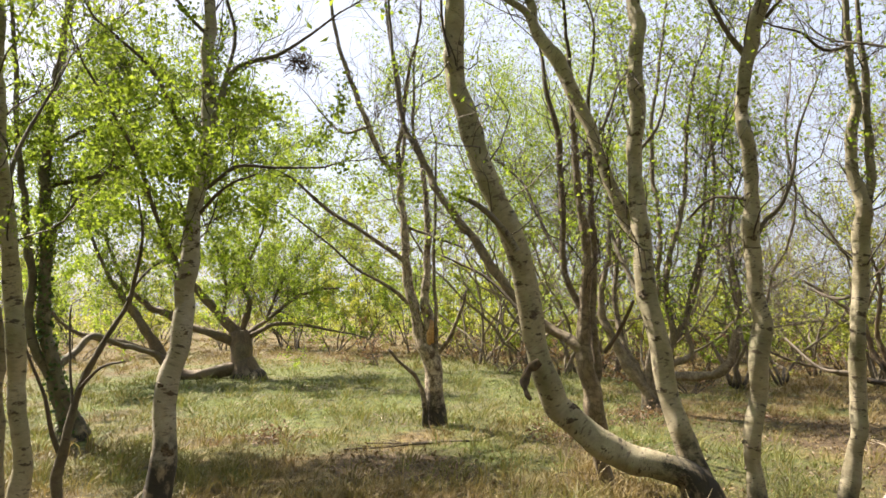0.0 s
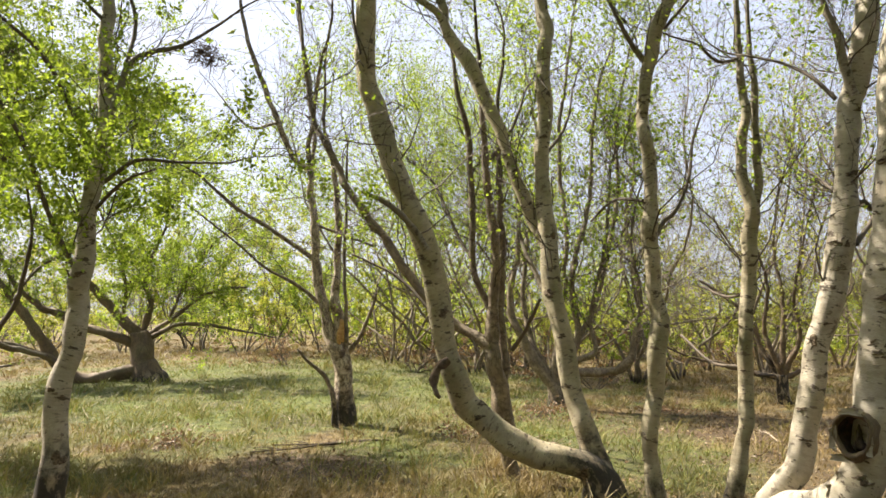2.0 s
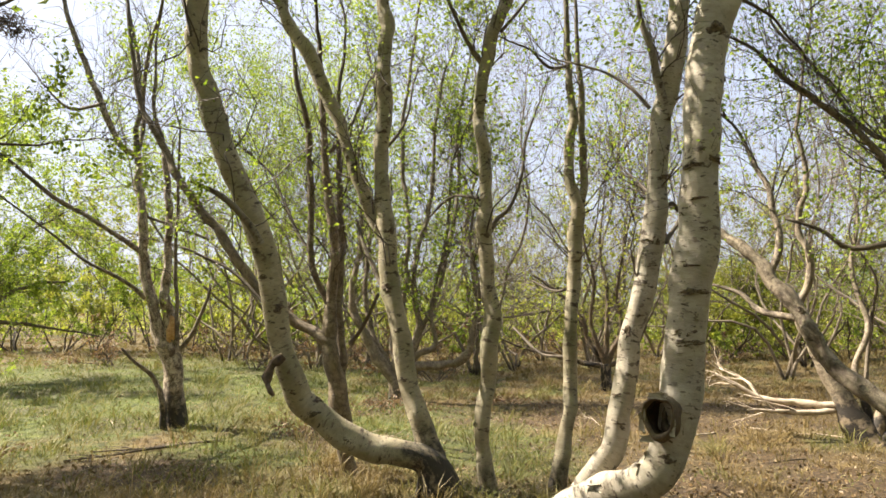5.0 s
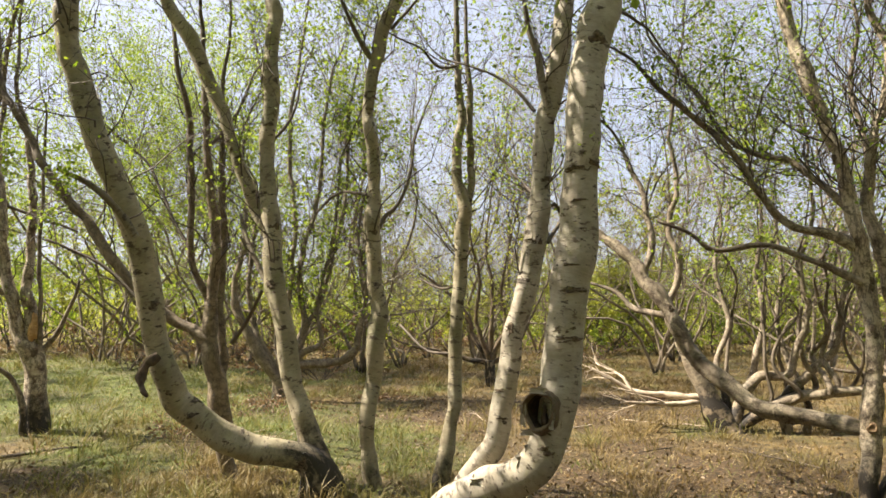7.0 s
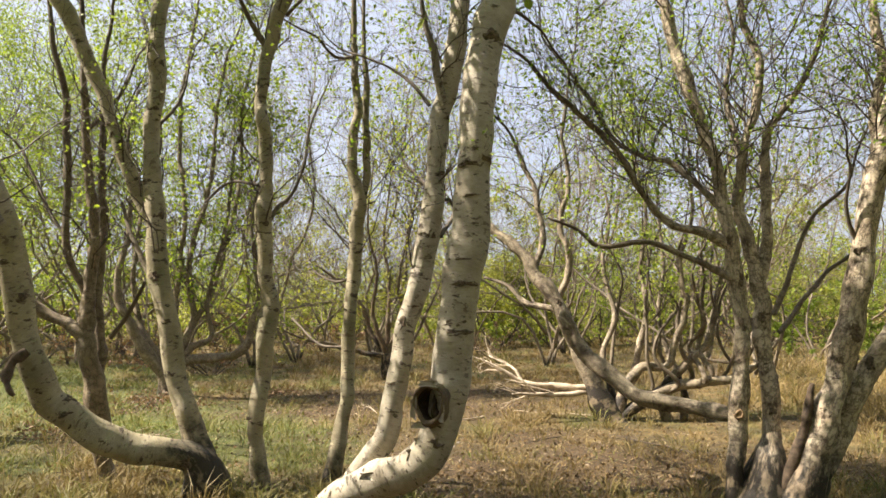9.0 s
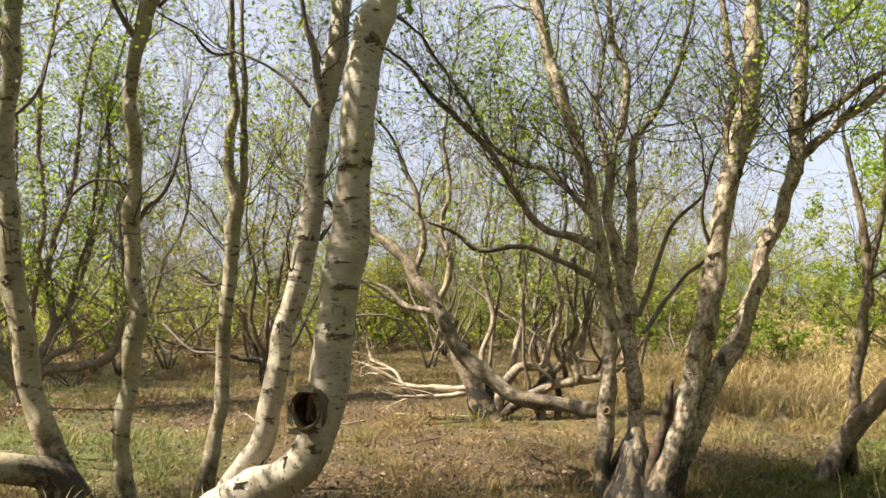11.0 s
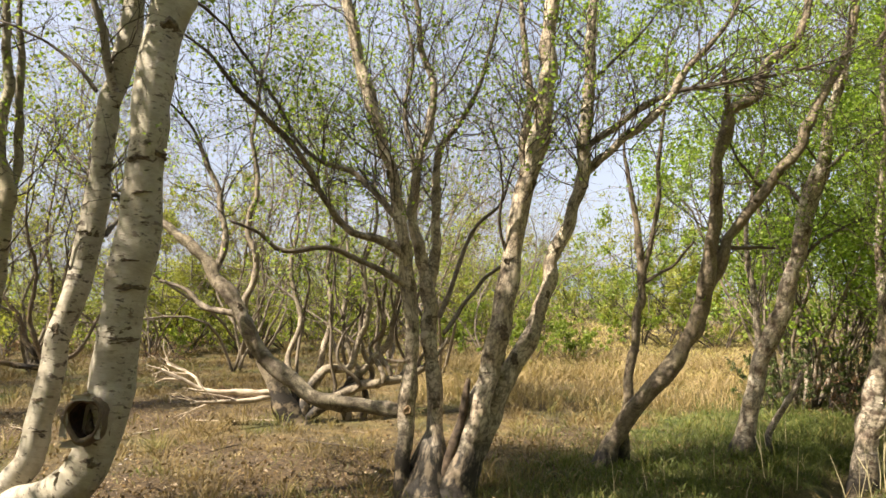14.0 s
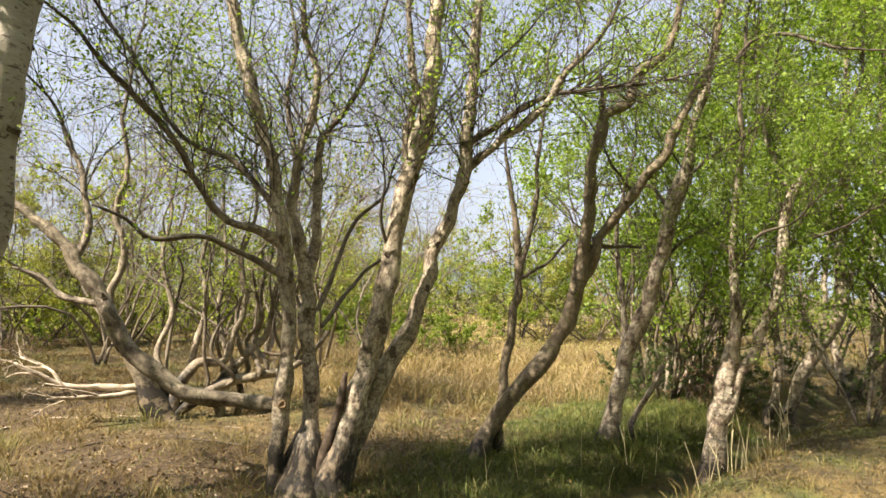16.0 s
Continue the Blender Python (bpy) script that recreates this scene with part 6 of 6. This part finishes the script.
# short turf between them
x, y, r = fan(110000, 3.2, 45, -42, 112)
keep = (rng.uniform(0, 1, len(x)) < 1 - 0.82 * litter_zone(x, y)) & ~((abs(ditch_offset(x, y)) < 0.35) & (x > 6.5))
x, y, r = x[keep], y[keep], r[keep]
blades("short_turf", "short mixed turf of moss and grass", x, y, rng.normal(0, 0.6, len(x)), rng.normal(0, 0.6, len(x)), 0.035 + 0.04 * patch(x, y) + 0.001 * r, 0.004 + 0.0010 * r, GRASS, rng)

# lush damp grass along the ditch, spread wider to stand in for shade
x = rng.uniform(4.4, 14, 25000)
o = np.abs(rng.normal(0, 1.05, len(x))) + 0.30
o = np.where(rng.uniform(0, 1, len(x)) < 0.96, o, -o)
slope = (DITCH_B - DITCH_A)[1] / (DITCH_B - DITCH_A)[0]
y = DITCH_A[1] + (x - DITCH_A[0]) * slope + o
blades("damp_shade_grass", "lush dark green ditch grass, spread wide for ground shade", x, y, rng.normal(0, 0.4, len(x)), rng.normal(0, 0.4, len(x)), rng.uniform(0.04, 0.15, len(x)), np.full(len(x), 0.009), WET, rng)

# turf around the standpoint
a, r = rng.uniform(0, 6.283, 26000), 7.0 * np.sqrt(rng.uniform(0, 1, 26000))
x, y = r * np.sin(a), r * np.cos(a)
keep = (r < 3.4) | (np.sin(a + 2.2) > 0.2)
x, y = x[keep], y[keep]
blades("trodden_turf", "short mixed turf round the standpoint", x, y, rng.normal(0, 0.6, len(x)), rng.normal(0, 0.6, len(x)), np.full(len(x), 0.055), np.full(len(x), 0.010), GRASS, rng)

# fallen leaves, thick in the bare places
x, y, r = fan(90000, 3.2, 18, -42, 112)
keep = rng.uniform(0, 1, len(x)) < 0.06 + 0.7 * litter_zone(x, y)
x, y = x[keep], y[keep]
p = np.stack([x, y, ground_height(x, y) + relief(x, y) + 0.012], 1)
v, q = leaves(np.repeat(p[:, None, :], 1, 1), len(p), 0.032, rng, 0.006)
tagged(new("leaf_litter", mesh_from("leaf_litter", v, q, leafy("dead_leaves", (0.06, 0.037, 0.016), (0.26, 0.17, 0.075), 0.1), False)), "brown fallen birch leaves on bare soil", "leaf litter", kind="stuff")

# dead stalks lying flat among the leaves
x, y, r = fan(70000, 3.2, 20, -42, 112)
keep = rng.uniform(0, 1, len(x)) < 0.25 + 0.75 * litter_zone(x, y)
x, y, r = x[keep], y[keep], r[keep]
a = rng.uniform(0, 6.283, len(x))
blades("flattened_straw", "flattened dead grass stalks on the ground", x, y, 3.5 * np.cos(a), 3.5 * np.sin(a), np.full(len(x), 0.028), 0.004 + 0.0008 * r, leafy("dead_grass", (0.14, 0.095, 0.045), (0.44, 0.35, 0.18), 0.2), rng)

STRAW = leafy("bleached_straw", (0.20, 0.135, 0.06), (0.46, 0.35, 0.17), 0.3)
# tall bleached grass at the edge of the clearing
a, d = np.radians(rng.uniform(58, 83, 22000)), rng.uniform(12, 22, 22000)
x, y = d * np.sin(a), d * np.cos(a)
keep = np.sin(1.3 * x + 0.6 * y) * np.sin(0.9 * y - 0.4 * x) + rng.normal(0, 0.35, len(x)) > 0.0
x, y, d = x[keep], y[keep], d[keep]
blades("tall_straw_grass", "tall bleached straw grass at the wood edge", x, y, rng.normal(0.1, 0.6, len(x)), rng.normal(0, 0.6, len(x)), rng.uniform(0.12, 0.50, len(x)), 0.004 + 0.0005 * d, STRAW, rng)


# pale mown-looking field beyond it
a, d = np.radians(rng.uniform(63, 84, 16000)), rng.uniform(17, 36, 16000)
x, y = d * np.sin(a), d * np.cos(a)
blades("pale_field_grass", "short pale yellow grass of the open field", x, y, rng.normal(0.1, 0.5, len(x)), rng.normal(0, 0.5, len(x)), rng.uniform(0.06, 0.14, len(x)), 0.012 + 0.0009 * d, leafy("pale_field_grass", (0.34, 0.29, 0.10), (0.54, 0.45, 0.20), 0.35), rng)


# ---- woodland behind: kinds of trees, then copies of them ----
def wild_tree(name, label, category, group, seed, height, stems, lean, skin, green, leaf, size, boughs=13, twigs=5, sprays=2.2, crook=0.13, lift=0.05, bare=0.25):
    rng = np.random.default_rng(seed)
    root = tagged(new(name), label, category, group)
    az = rng.uniform(0, 2 * np.pi, stems)
    tilt = rng.uniform(lean * 0.3, lean, stems)
    way = np.stack([np.sin(tilt) * np.cos(az), np.sin(tilt) * np.sin(az), np.cos(tilt)], 1)
    start = np.stack([0.12 * np.cos(az), 0.12 * np.sin(az), np.full(stems, -0.1)], 1) * min(1, height / 4)
    ln = height * rng.uniform(0.7, 1.05, stems)
    s0, r0 = grow(start, way, ln, 0.0038 * ln + 0.008, 16, crook, lift, rng, 0.12)
    mat = BARK[skin]
    for i in range(stems):
        v, q, c, g = tubes(s0[i:i + 1], r0[i:i + 1], 6)
        part("stem", mesh_from("stem", v, q, mat, bark=c, girth=g), root)
    a, ar = grow(*sprout(s0, r0, stems * boughs, bare, 1, (0.25, 0.8), (height * 0.14, height * 0.40), 0.45, rng), 6, 0.24, 0.1, rng)
    b, br = grow(*sprout(a, ar, len(a) * twigs, 0.1, 1, (0.35, 1.0), (height * 0.05, height * 0.14), 0.6, rng), 3 if sprays > 1.2 else 2, 0.3, 0.08, rng)
    c3, cr = grow(*sprout(b, br, int(len(b) * sprays), 0.2, 1, (0.4, 1.1), (height * 0.02, height * 0.055), 0.8, rng), 1, 0.25, 0.0, rng, 0.6)
    V, Q, C, G, n = [], [], [], [], 0
    for p, r, sides in ((a, ar, 3), (b, br, 3), (c3, cr, 3)):
        v, q, c, g = tubes(p, np.maximum(r, 0.0033), sides)
        V.append(v), Q.append(q + n), C.append(c), G.append(g)
        n += len(v)
    part("twigs", mesh_from("twigs", np.vstack(V), np.vstack(Q), mat, bark=np.vstack(C), girth=np.concatenate(G)), root, kind="stuff")
    if leaf:
        seat = np.concatenate([c3, b[:, 1:3]])
        w = seat[:, 0] * (9.0 / height) + rng.uniform(0, 9, 3)
        dense = np.sin(1.9 * w[:, 0] + w[:, 2]) + np.sin(2.1 * w[:, 1] - 0.8 * w[:, 2]) + np.sin(1.7 * w[:, 2] + w[:, 0] - w[:, 1])
        seat = seat[(dense > -0.1) | (rng.uniform(0, 1, len(seat)) < 0.12)]          # leafage in clumps
        v, q = leaves(seat, leaf, size, rng, height * 0.012)
        part("foliage", mesh_from("foliage", v, q, LEAF[green], False), root, kind="stuff")
    return root


W, B = "woodland birches", "woodland bushes"
TALL = [wild_tree("birch_tree", "tall slender birch coming into bright leaf", "tree", W, 101 + i, 9.5 + i, 4, 0.45, "far", "fresh", 9000, 0.05, 13, 5, 1.5, 0.23, 0.07, 0.38) for i in range(3)]
TWIGGY = [wild_tree("birch_tree", "tall twiggy birch almost bare of leaves", "tree", W, 111 + i, 8.5 + i, 5, 0.55, "far", ("scrub", "fresh", "sallow")[i], 1900, 0.042, 14, 7, 3.1, 0.25, 0.075, 0.2) for i in range(3)]
ROUND = [wild_tree("birch_tree", "round-crowned birch in yellow-green leaf", "tree", W, 121 + i, 5.6, 5, 0.8, "scrub", ("sallow", "fresh")[i], 5000, 0.072, 8, 5, 0.6, 0.2, 0.02, 0.08) for i in range(2)]
DENSE = [wild_tree("birch_tree", "birch in dense deep green leaf", "tree", W, 131 + i, 8.0, 4, 0.35, "peeling", "deep", 7200, 0.062, 12, 4, 0.8, 0.17, 0.06, 0.06) for i in range(2)]
SHRUB = [wild_tree("bush", "low green bush at the wood edge", "bush", B, 141 + i, 2.9, 7, 0.9, "scrub", ("fresh", "scrub")[i], 2400, 0.075, 5, 4, 0.25, 0.22, 0.03, 0.1) for i in range(2)]
DEEP = [wild_tree("bush", "bramble thicket with the shade below birches in its colour", "bush", B, 161 + i, 2.2, 8, 1.0, "brown", "shade", 4200, 0.045, 6, 4, 0.4, 0.22, 0.02, 0.08) for i in range(2)]
BROWN = [wild_tree("bush", "low brown leafless bush", "bush", B, 151 + i, 1.9, 8, 1.1, "brown", "rust", 700, 0.05, 7, 4, 1.1, 0.25, 0.03, 0.1) for i in range(2)]
# birches out of view, added only to block sky light and cast shade
SCREEN = [wild_tree("birch_tree", "unseen leafy birch added to block light around the clearing", "tree", W, 171 + i, 10.0, 4, 0.4, "far", "deep", 1500, 0.26, 8, 3, 0.3, 0.13, 0.05, 0.1) for i in range(2)]
# kinds, how many, azimuth range, distance range, size range
TREES_AHEAD = (
    (TALL, 8, 1.5, 15, 19, 26, 0.9, 1.15),
    (TWIGGY, 3, 12, 29, 16, 23, 0.9, 1.1),
    (TWIGGY, 10, 26, 64, 16, 26, 0.85, 1.1),
    (ROUND, 3, 26, 44, 24, 30, 0.75, 1.0),
    (ROUND, 8, -14, 4, 28, 42, 0.9, 1.3),
    (ROUND, 5, 3, 24, 26, 34, 0.8, 1.1),
    (TWIGGY, 4, -40, -16, 32, 42, 0.8, 0.95),
    (ROUND, 6, -46, -14, 38, 50, 1.2, 1.6),
    (ROUND, 5, -40, -19, 25, 32, 0.7, 0.95),
    (ROUND, 11, 60, 84, 26, 42, 0.8, 1.15),
    (ROUND, 7, 36, 62, 25, 34, 0.8, 1.1),
    (DENSE, 8, 86, 112, 13, 26, 0.85, 1.2),
    (DENSE, 7, 81.5, 103, 12, 17, 0.6, 0.9),
)
TREES_BESIDE = (
    # brambles and brown bushes that fill in the dark shade below the birches
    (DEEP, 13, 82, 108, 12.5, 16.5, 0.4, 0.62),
    (BROWN, 2, 84, 96, 11.5, 13.5, 0.5, 0.7),
    # added out of view on the left to shade the ground
    (SCREEN, 3, -98, -74, 8.5, 13, 0.7, 0.9),
    (SHRUB, 13, 4, 110, 26, 36, 0.8, 1.2),
    (BROWN, 9, -6, 32, 17, 27, 0.7, 1.1),
    (BROWN, 2, 36, 62, 20, 28, 0.6, 1.0),
    (SHRUB, 9, 20, 62, 24, 32, 0.7, 1.1),
    (SHRUB, 9, 58, 84, 26, 34, 0.5, 0.9),
    (SHRUB[:1], 3, 66, 70.5, 19, 21.5, 0.6, 0.8),
    # five more unseen trees, added on the left for ground shade
    (SCREEN, 2, -74, -64, 9.5, 11.5, 0.8, 0.95),
    (DENSE, 3, -58, -44, 10.5, 13.5, 0.75, 0.95),
)
# unseen trees behind the standpoint that cut the sky's fill light
UNSEEN_BEHIND = (
    (SCREEN, 15, 128, 276, 7.5, 9.5, 0.9, 1.2),
    (SCREEN, 17, 124, 272, 10, 15, 1.1, 1.5),
)
rng = np.random.default_rng(77)
for kinds, count, a0, a1, d0, d1, s0, s1 in TREES_AHEAD + TREES_BESIDE + UNSEEN_BEHIND:
    for i in range(count):
        a = radians(a0 + (a1 - a0) * (i + rng.uniform(0.1, 0.9)) / count)
        d = rng.uniform(d0, d1)
        x, y = d * math.sin(a), d * math.cos(a)
        if d < 14 and -0.6 < float(ditch_offset(x, y)) < 0.6:
            y += 1.3
        z = float(ground_height(np.float64(x), np.float64(y)))
        m = pose(x, y, z, 0, 0, rng.uniform(0, 360)) @ Matrix.Scale(rng.uniform(s0, s1), 4)
        copy_thing(kinds[i % len(kinds)], m)
for kinds in (TALL, TWIGGY, ROUND, DENSE, SHRUB, DEEP, BROWN, SCREEN):      # the first of each kind stands unseen among the added trees behind
    for k, ob in enumerate(kinds):
        a = radians(150 + rng.uniform(0, 90))
        ob.matrix_basis = pose(24 * math.sin(a), 24 * math.cos(a), -0.2 if math.sin(a) > 0 else 0.0, 0, 0, 0)



# ---- far scrub: nobody could count these bushes ----
def far_scrub(name, label, count, a0, a1, d0, d1, high, green, seed, size):
    rng = np.random.default_rng(seed)
    mounds = int((a1 - a0) * 1.6)
    ma, md = np.radians(rng.uniform(a0, a1, mounds)), rng.uniform(d0, d1, mounds)
    mh, mw = high * rng.uniform(0.55, 1.2, mounds), rng.uniform(1.2, 2.6, mounds)
    i = rng.integers(0, mounds, count)
    t, u = rng.uniform(0, 2 * np.pi, count), rng.uniform(0, 1, count)
    up = rng.uniform(0.05, 1, count)
    r = mw[i] * np.sqrt(np.maximum(1 - (up - 0.3) ** 2 / 0.55, 0.02)) * (0.65 + 0.35 * u)
    x, y = md[i] * np.sin(ma[i]) + r * np.cos(t), md[i] * np.cos(ma[i]) + r * np.sin(t)
    ripple = 0.85 + 0.25 * np.sin(3.1 * x + 1.3 * y) * np.sin(2.3 * y - x)
    p = np.stack([x, y, ground_height(x, y) + mh[i] * up * ripple], 1)
    v, q = leaves(p[:, None, :], count, size, rng, 0.12)
    root = new(name, mesh_from(name, v, q, LEAF[green], False))
    tagged(root, label, "scrub", kind="stuff")
    k = mounds * 6
    j = rng.integers(0, mounds, k)
    s = np.stack([md[j] * np.sin(ma[j]) + rng.normal(0, 0.5, k), md[j] * np.cos(ma[j]) + rng.normal(0, 0.5, k), np.zeros(k)], 1)
    s[:, 2] = ground_height(s[:, 0], s[:, 1]) - 0.1
    st, sr = grow(s, rng.normal(0, 0.35, (k, 3)) + [0, 0, 1], mh[j] * rng.uniform(0.7, 1.15, k), np.full(k, 0.016), 4, 0.2, 0.05, rng, 0.25)
    v, q, c, g = tubes(st, sr, 3)
    part("stems", mesh_from("stems", v, q, BARK["scrub"], bark=c, girth=np.full(len(g), 0.06)), root, kind="stuff")


far_scrub("far_scrub", "belt of dull green scrub behind the clearing", 46000, 2, 63, 27, 42, 4.2, "scrub", 61, 0.085)
far_scrub("far_scrub", "belt of fresh green scrub behind the clearing", 34000, 0, 66, 30, 46, 4.7, "fresh", 62, 0.09)
far_scrub("far_scrub", "far row of pale green scrub beyond the straw field", 34000, -60, 4, 46, 62, 4.6, "scrub", 64, 0.125)
far_scrub("far_scrub", "dense green scrub beyond the straw field", 32000, 62, 118, 36, 52, 4.8, "fresh", 63, 0.11)



# ---- reeds, sticks and small things ----
def stalk(name, label, category, group, length, radius, seed, material, bend, leaf):
    rng = np.random.default_rng(seed)
    p, r = grow(np.zeros((1, 3)) - [[0, 0, 0.08]], np.array([[bend, 0.3 * bend, 1.0]]), np.array([length]), np.array([radius]), 6, 0.05, 0.0, rng, 0.35)
    v, q, c, g = tubes(p, r, 5)
    root = tagged(new(name, mesh_from(name, v, q, material, bark=c, girth=g)), label, category, group)
    if leaf:
        a, b = p[0, 3], p[0, 4]
        w = np.array([0.0, 0.007, 0.0])
        v = np.array([a - w, a + w, b + [0.10, 0.0, 0.05] + w, b + [0.10, 0, 0.05] - w, b + [0.26, 0.02, 0.02]])
        part("blade", mesh_from("blade", v, [(0, 1, 2, 3), (3, 2, 4, 4)], material, bark=v, girth=np.full(5, 0.2)), root)
    return root


REED = plain("pale_dead_reed", (0.34, 0.28, 0.15), (0.60, 0.52, 0.33), 12, 0.7)
reeds = [stalk("reed_stalk", "pale dead reed stalk beside the ditch", "reed", "reeds along the ditch", 0.45 + 0.07 * i, 0.006, 300 + i, REED, 0.06 * i - 0.05, i % 2) for i in range(4)]
rng = np.random.default_rng(9)
ditch_way = (DITCH_B - DITCH_A) / np.linalg.norm(DITCH_B - DITCH_A)
for i in range(46):
    along, off = (rng.uniform(0.8, 3.8), rng.uniform(-0.75, -0.45)) if i < 34 else (rng.uniform(-1.6, 2.5), rng.uniform(0.2, 0.9))
    x, y = DITCH_A + ditch_way * along + np.array([-ditch_way[1], ditch_way[0]]) * off
    m = pose(x, y, float(ground_height(x, y)), rng.uniform(-9, 9), rng.uniform(-9, 9), rng.uniform(0, 360)) @ Matrix.Scale(rng.uniform(0.6, 1.15), 4)
    if i < 4:
        reeds[i].matrix_basis = m
    else:
        copy_thing(reeds[i % 4], m)


def fallen_stick(seed, length, radius, pale):
    rng = np.random.default_rng(seed)
    p, r = grow(np.zeros((1, 3)), np.array([[1.0, 0, 0.02]]), np.array([length]), np.array([radius]), 8, 0.12, 0.0, rng, 0.4)
    p[..., 2] = np.abs(p[..., 2]) * 0.15 + radius * 0.6
    k = sprout(p, r, 3, 0.3, 0.9, (0.4, 0.9), (length * 0.2, length * 0.4), 0.6, rng)
    b, br = grow(*k, 4, 0.15, 0.0, rng)
    b[..., 2] = np.abs(b[..., 2]) * 0.5 + radius * 0.5
    mat = DEAD if pale else BARK["brown"]
    v, q, c, g = tubes(p, r, 7)
    root = tagged(new("fallen_stick", mesh_from("fallen_stick", v, q, mat, bark=c, girth=g)), "bleached fallen stick lying on the ground" if pale else "dark fallen stick lying on the ground", "stick", "fallen sticks")
    for i in range(3):
        v, q, c, g = tubes(b[i:i + 1], br[i:i + 1], 5)
        part("side_twig", mesh_from("side_twig", v, q, mat, bark=c, girth=g), root)
    return root


sticks = [fallen_stick(400 + i, 0.7 + 0.35 * i, 0.012 + 0.003 * i, i % 2 == 0) for i in range(4)]
for i in range(30):
    a, d = radians(rng.uniform(-8, 16) if i % 3 == 0 else rng.uniform(28, 66)), rng.uniform(6.5, 12.5)
    x, y = d * math.sin(a), d * math.cos(a)
    m = pose(x, y, float(ground_height(x, y) + relief(x, y)), 0, 0, rng.uniform(0, 360)) @ Matrix.Scale(rng.uniform(0.5, 1.1), 4)
    if i < 4:
        sticks[i].matrix_basis = m
    else:
        copy_thing(sticks[i % 4], m)

# dead fern and bramble litter in small reddish heaps
rng = np.random.default_rng(31)
RUST = leafy("dead_bracken", (0.13, 0.07, 0.04), (0.28, 0.17, 0.09), 0.2)
for cx, cy, w in ((-2.2, 9.2, 0.5), (2.9, 11.6, 0.8), (1.5, 9.6, 0.5), (3.4, 12.0, 0.7), (5.6, 12.6, 0.6), (9.6, 9.8, 0.6)):
    s = np.stack([cx + rng.normal(0, w * 0.5, 90), cy + rng.normal(0, w * 0.5, 90), np.zeros(90)], 1)
    s[:, 2] = ground_height(s[:, 0], s[:, 1]) + relief(s[:, 0], s[:, 1])
    p, r = grow(s, rng.normal(0, 1, (90, 3)) * [1, 1, 0.2] + [0, 0, 0.45], rng.uniform(0.15, 0.4, 90), np.full(90, 0.004), 4, 0.2, -0.08, rng)
    v, q, c, g = tubes(p, r, 3)
    root = new("dead_bracken", mesh_from("dead_bracken", v, q, BARK["brown"], bark=c, girth=g))
    tagged(root, "heap of reddish dead bracken in grass", "bracken", kind="stuff")
    v, q = leaves(p[:, 1:], 600, 0.032, rng, 0.02)
    part("fronds", mesh_from("fronds", v, q, RUST, False), root, kind="stuff")
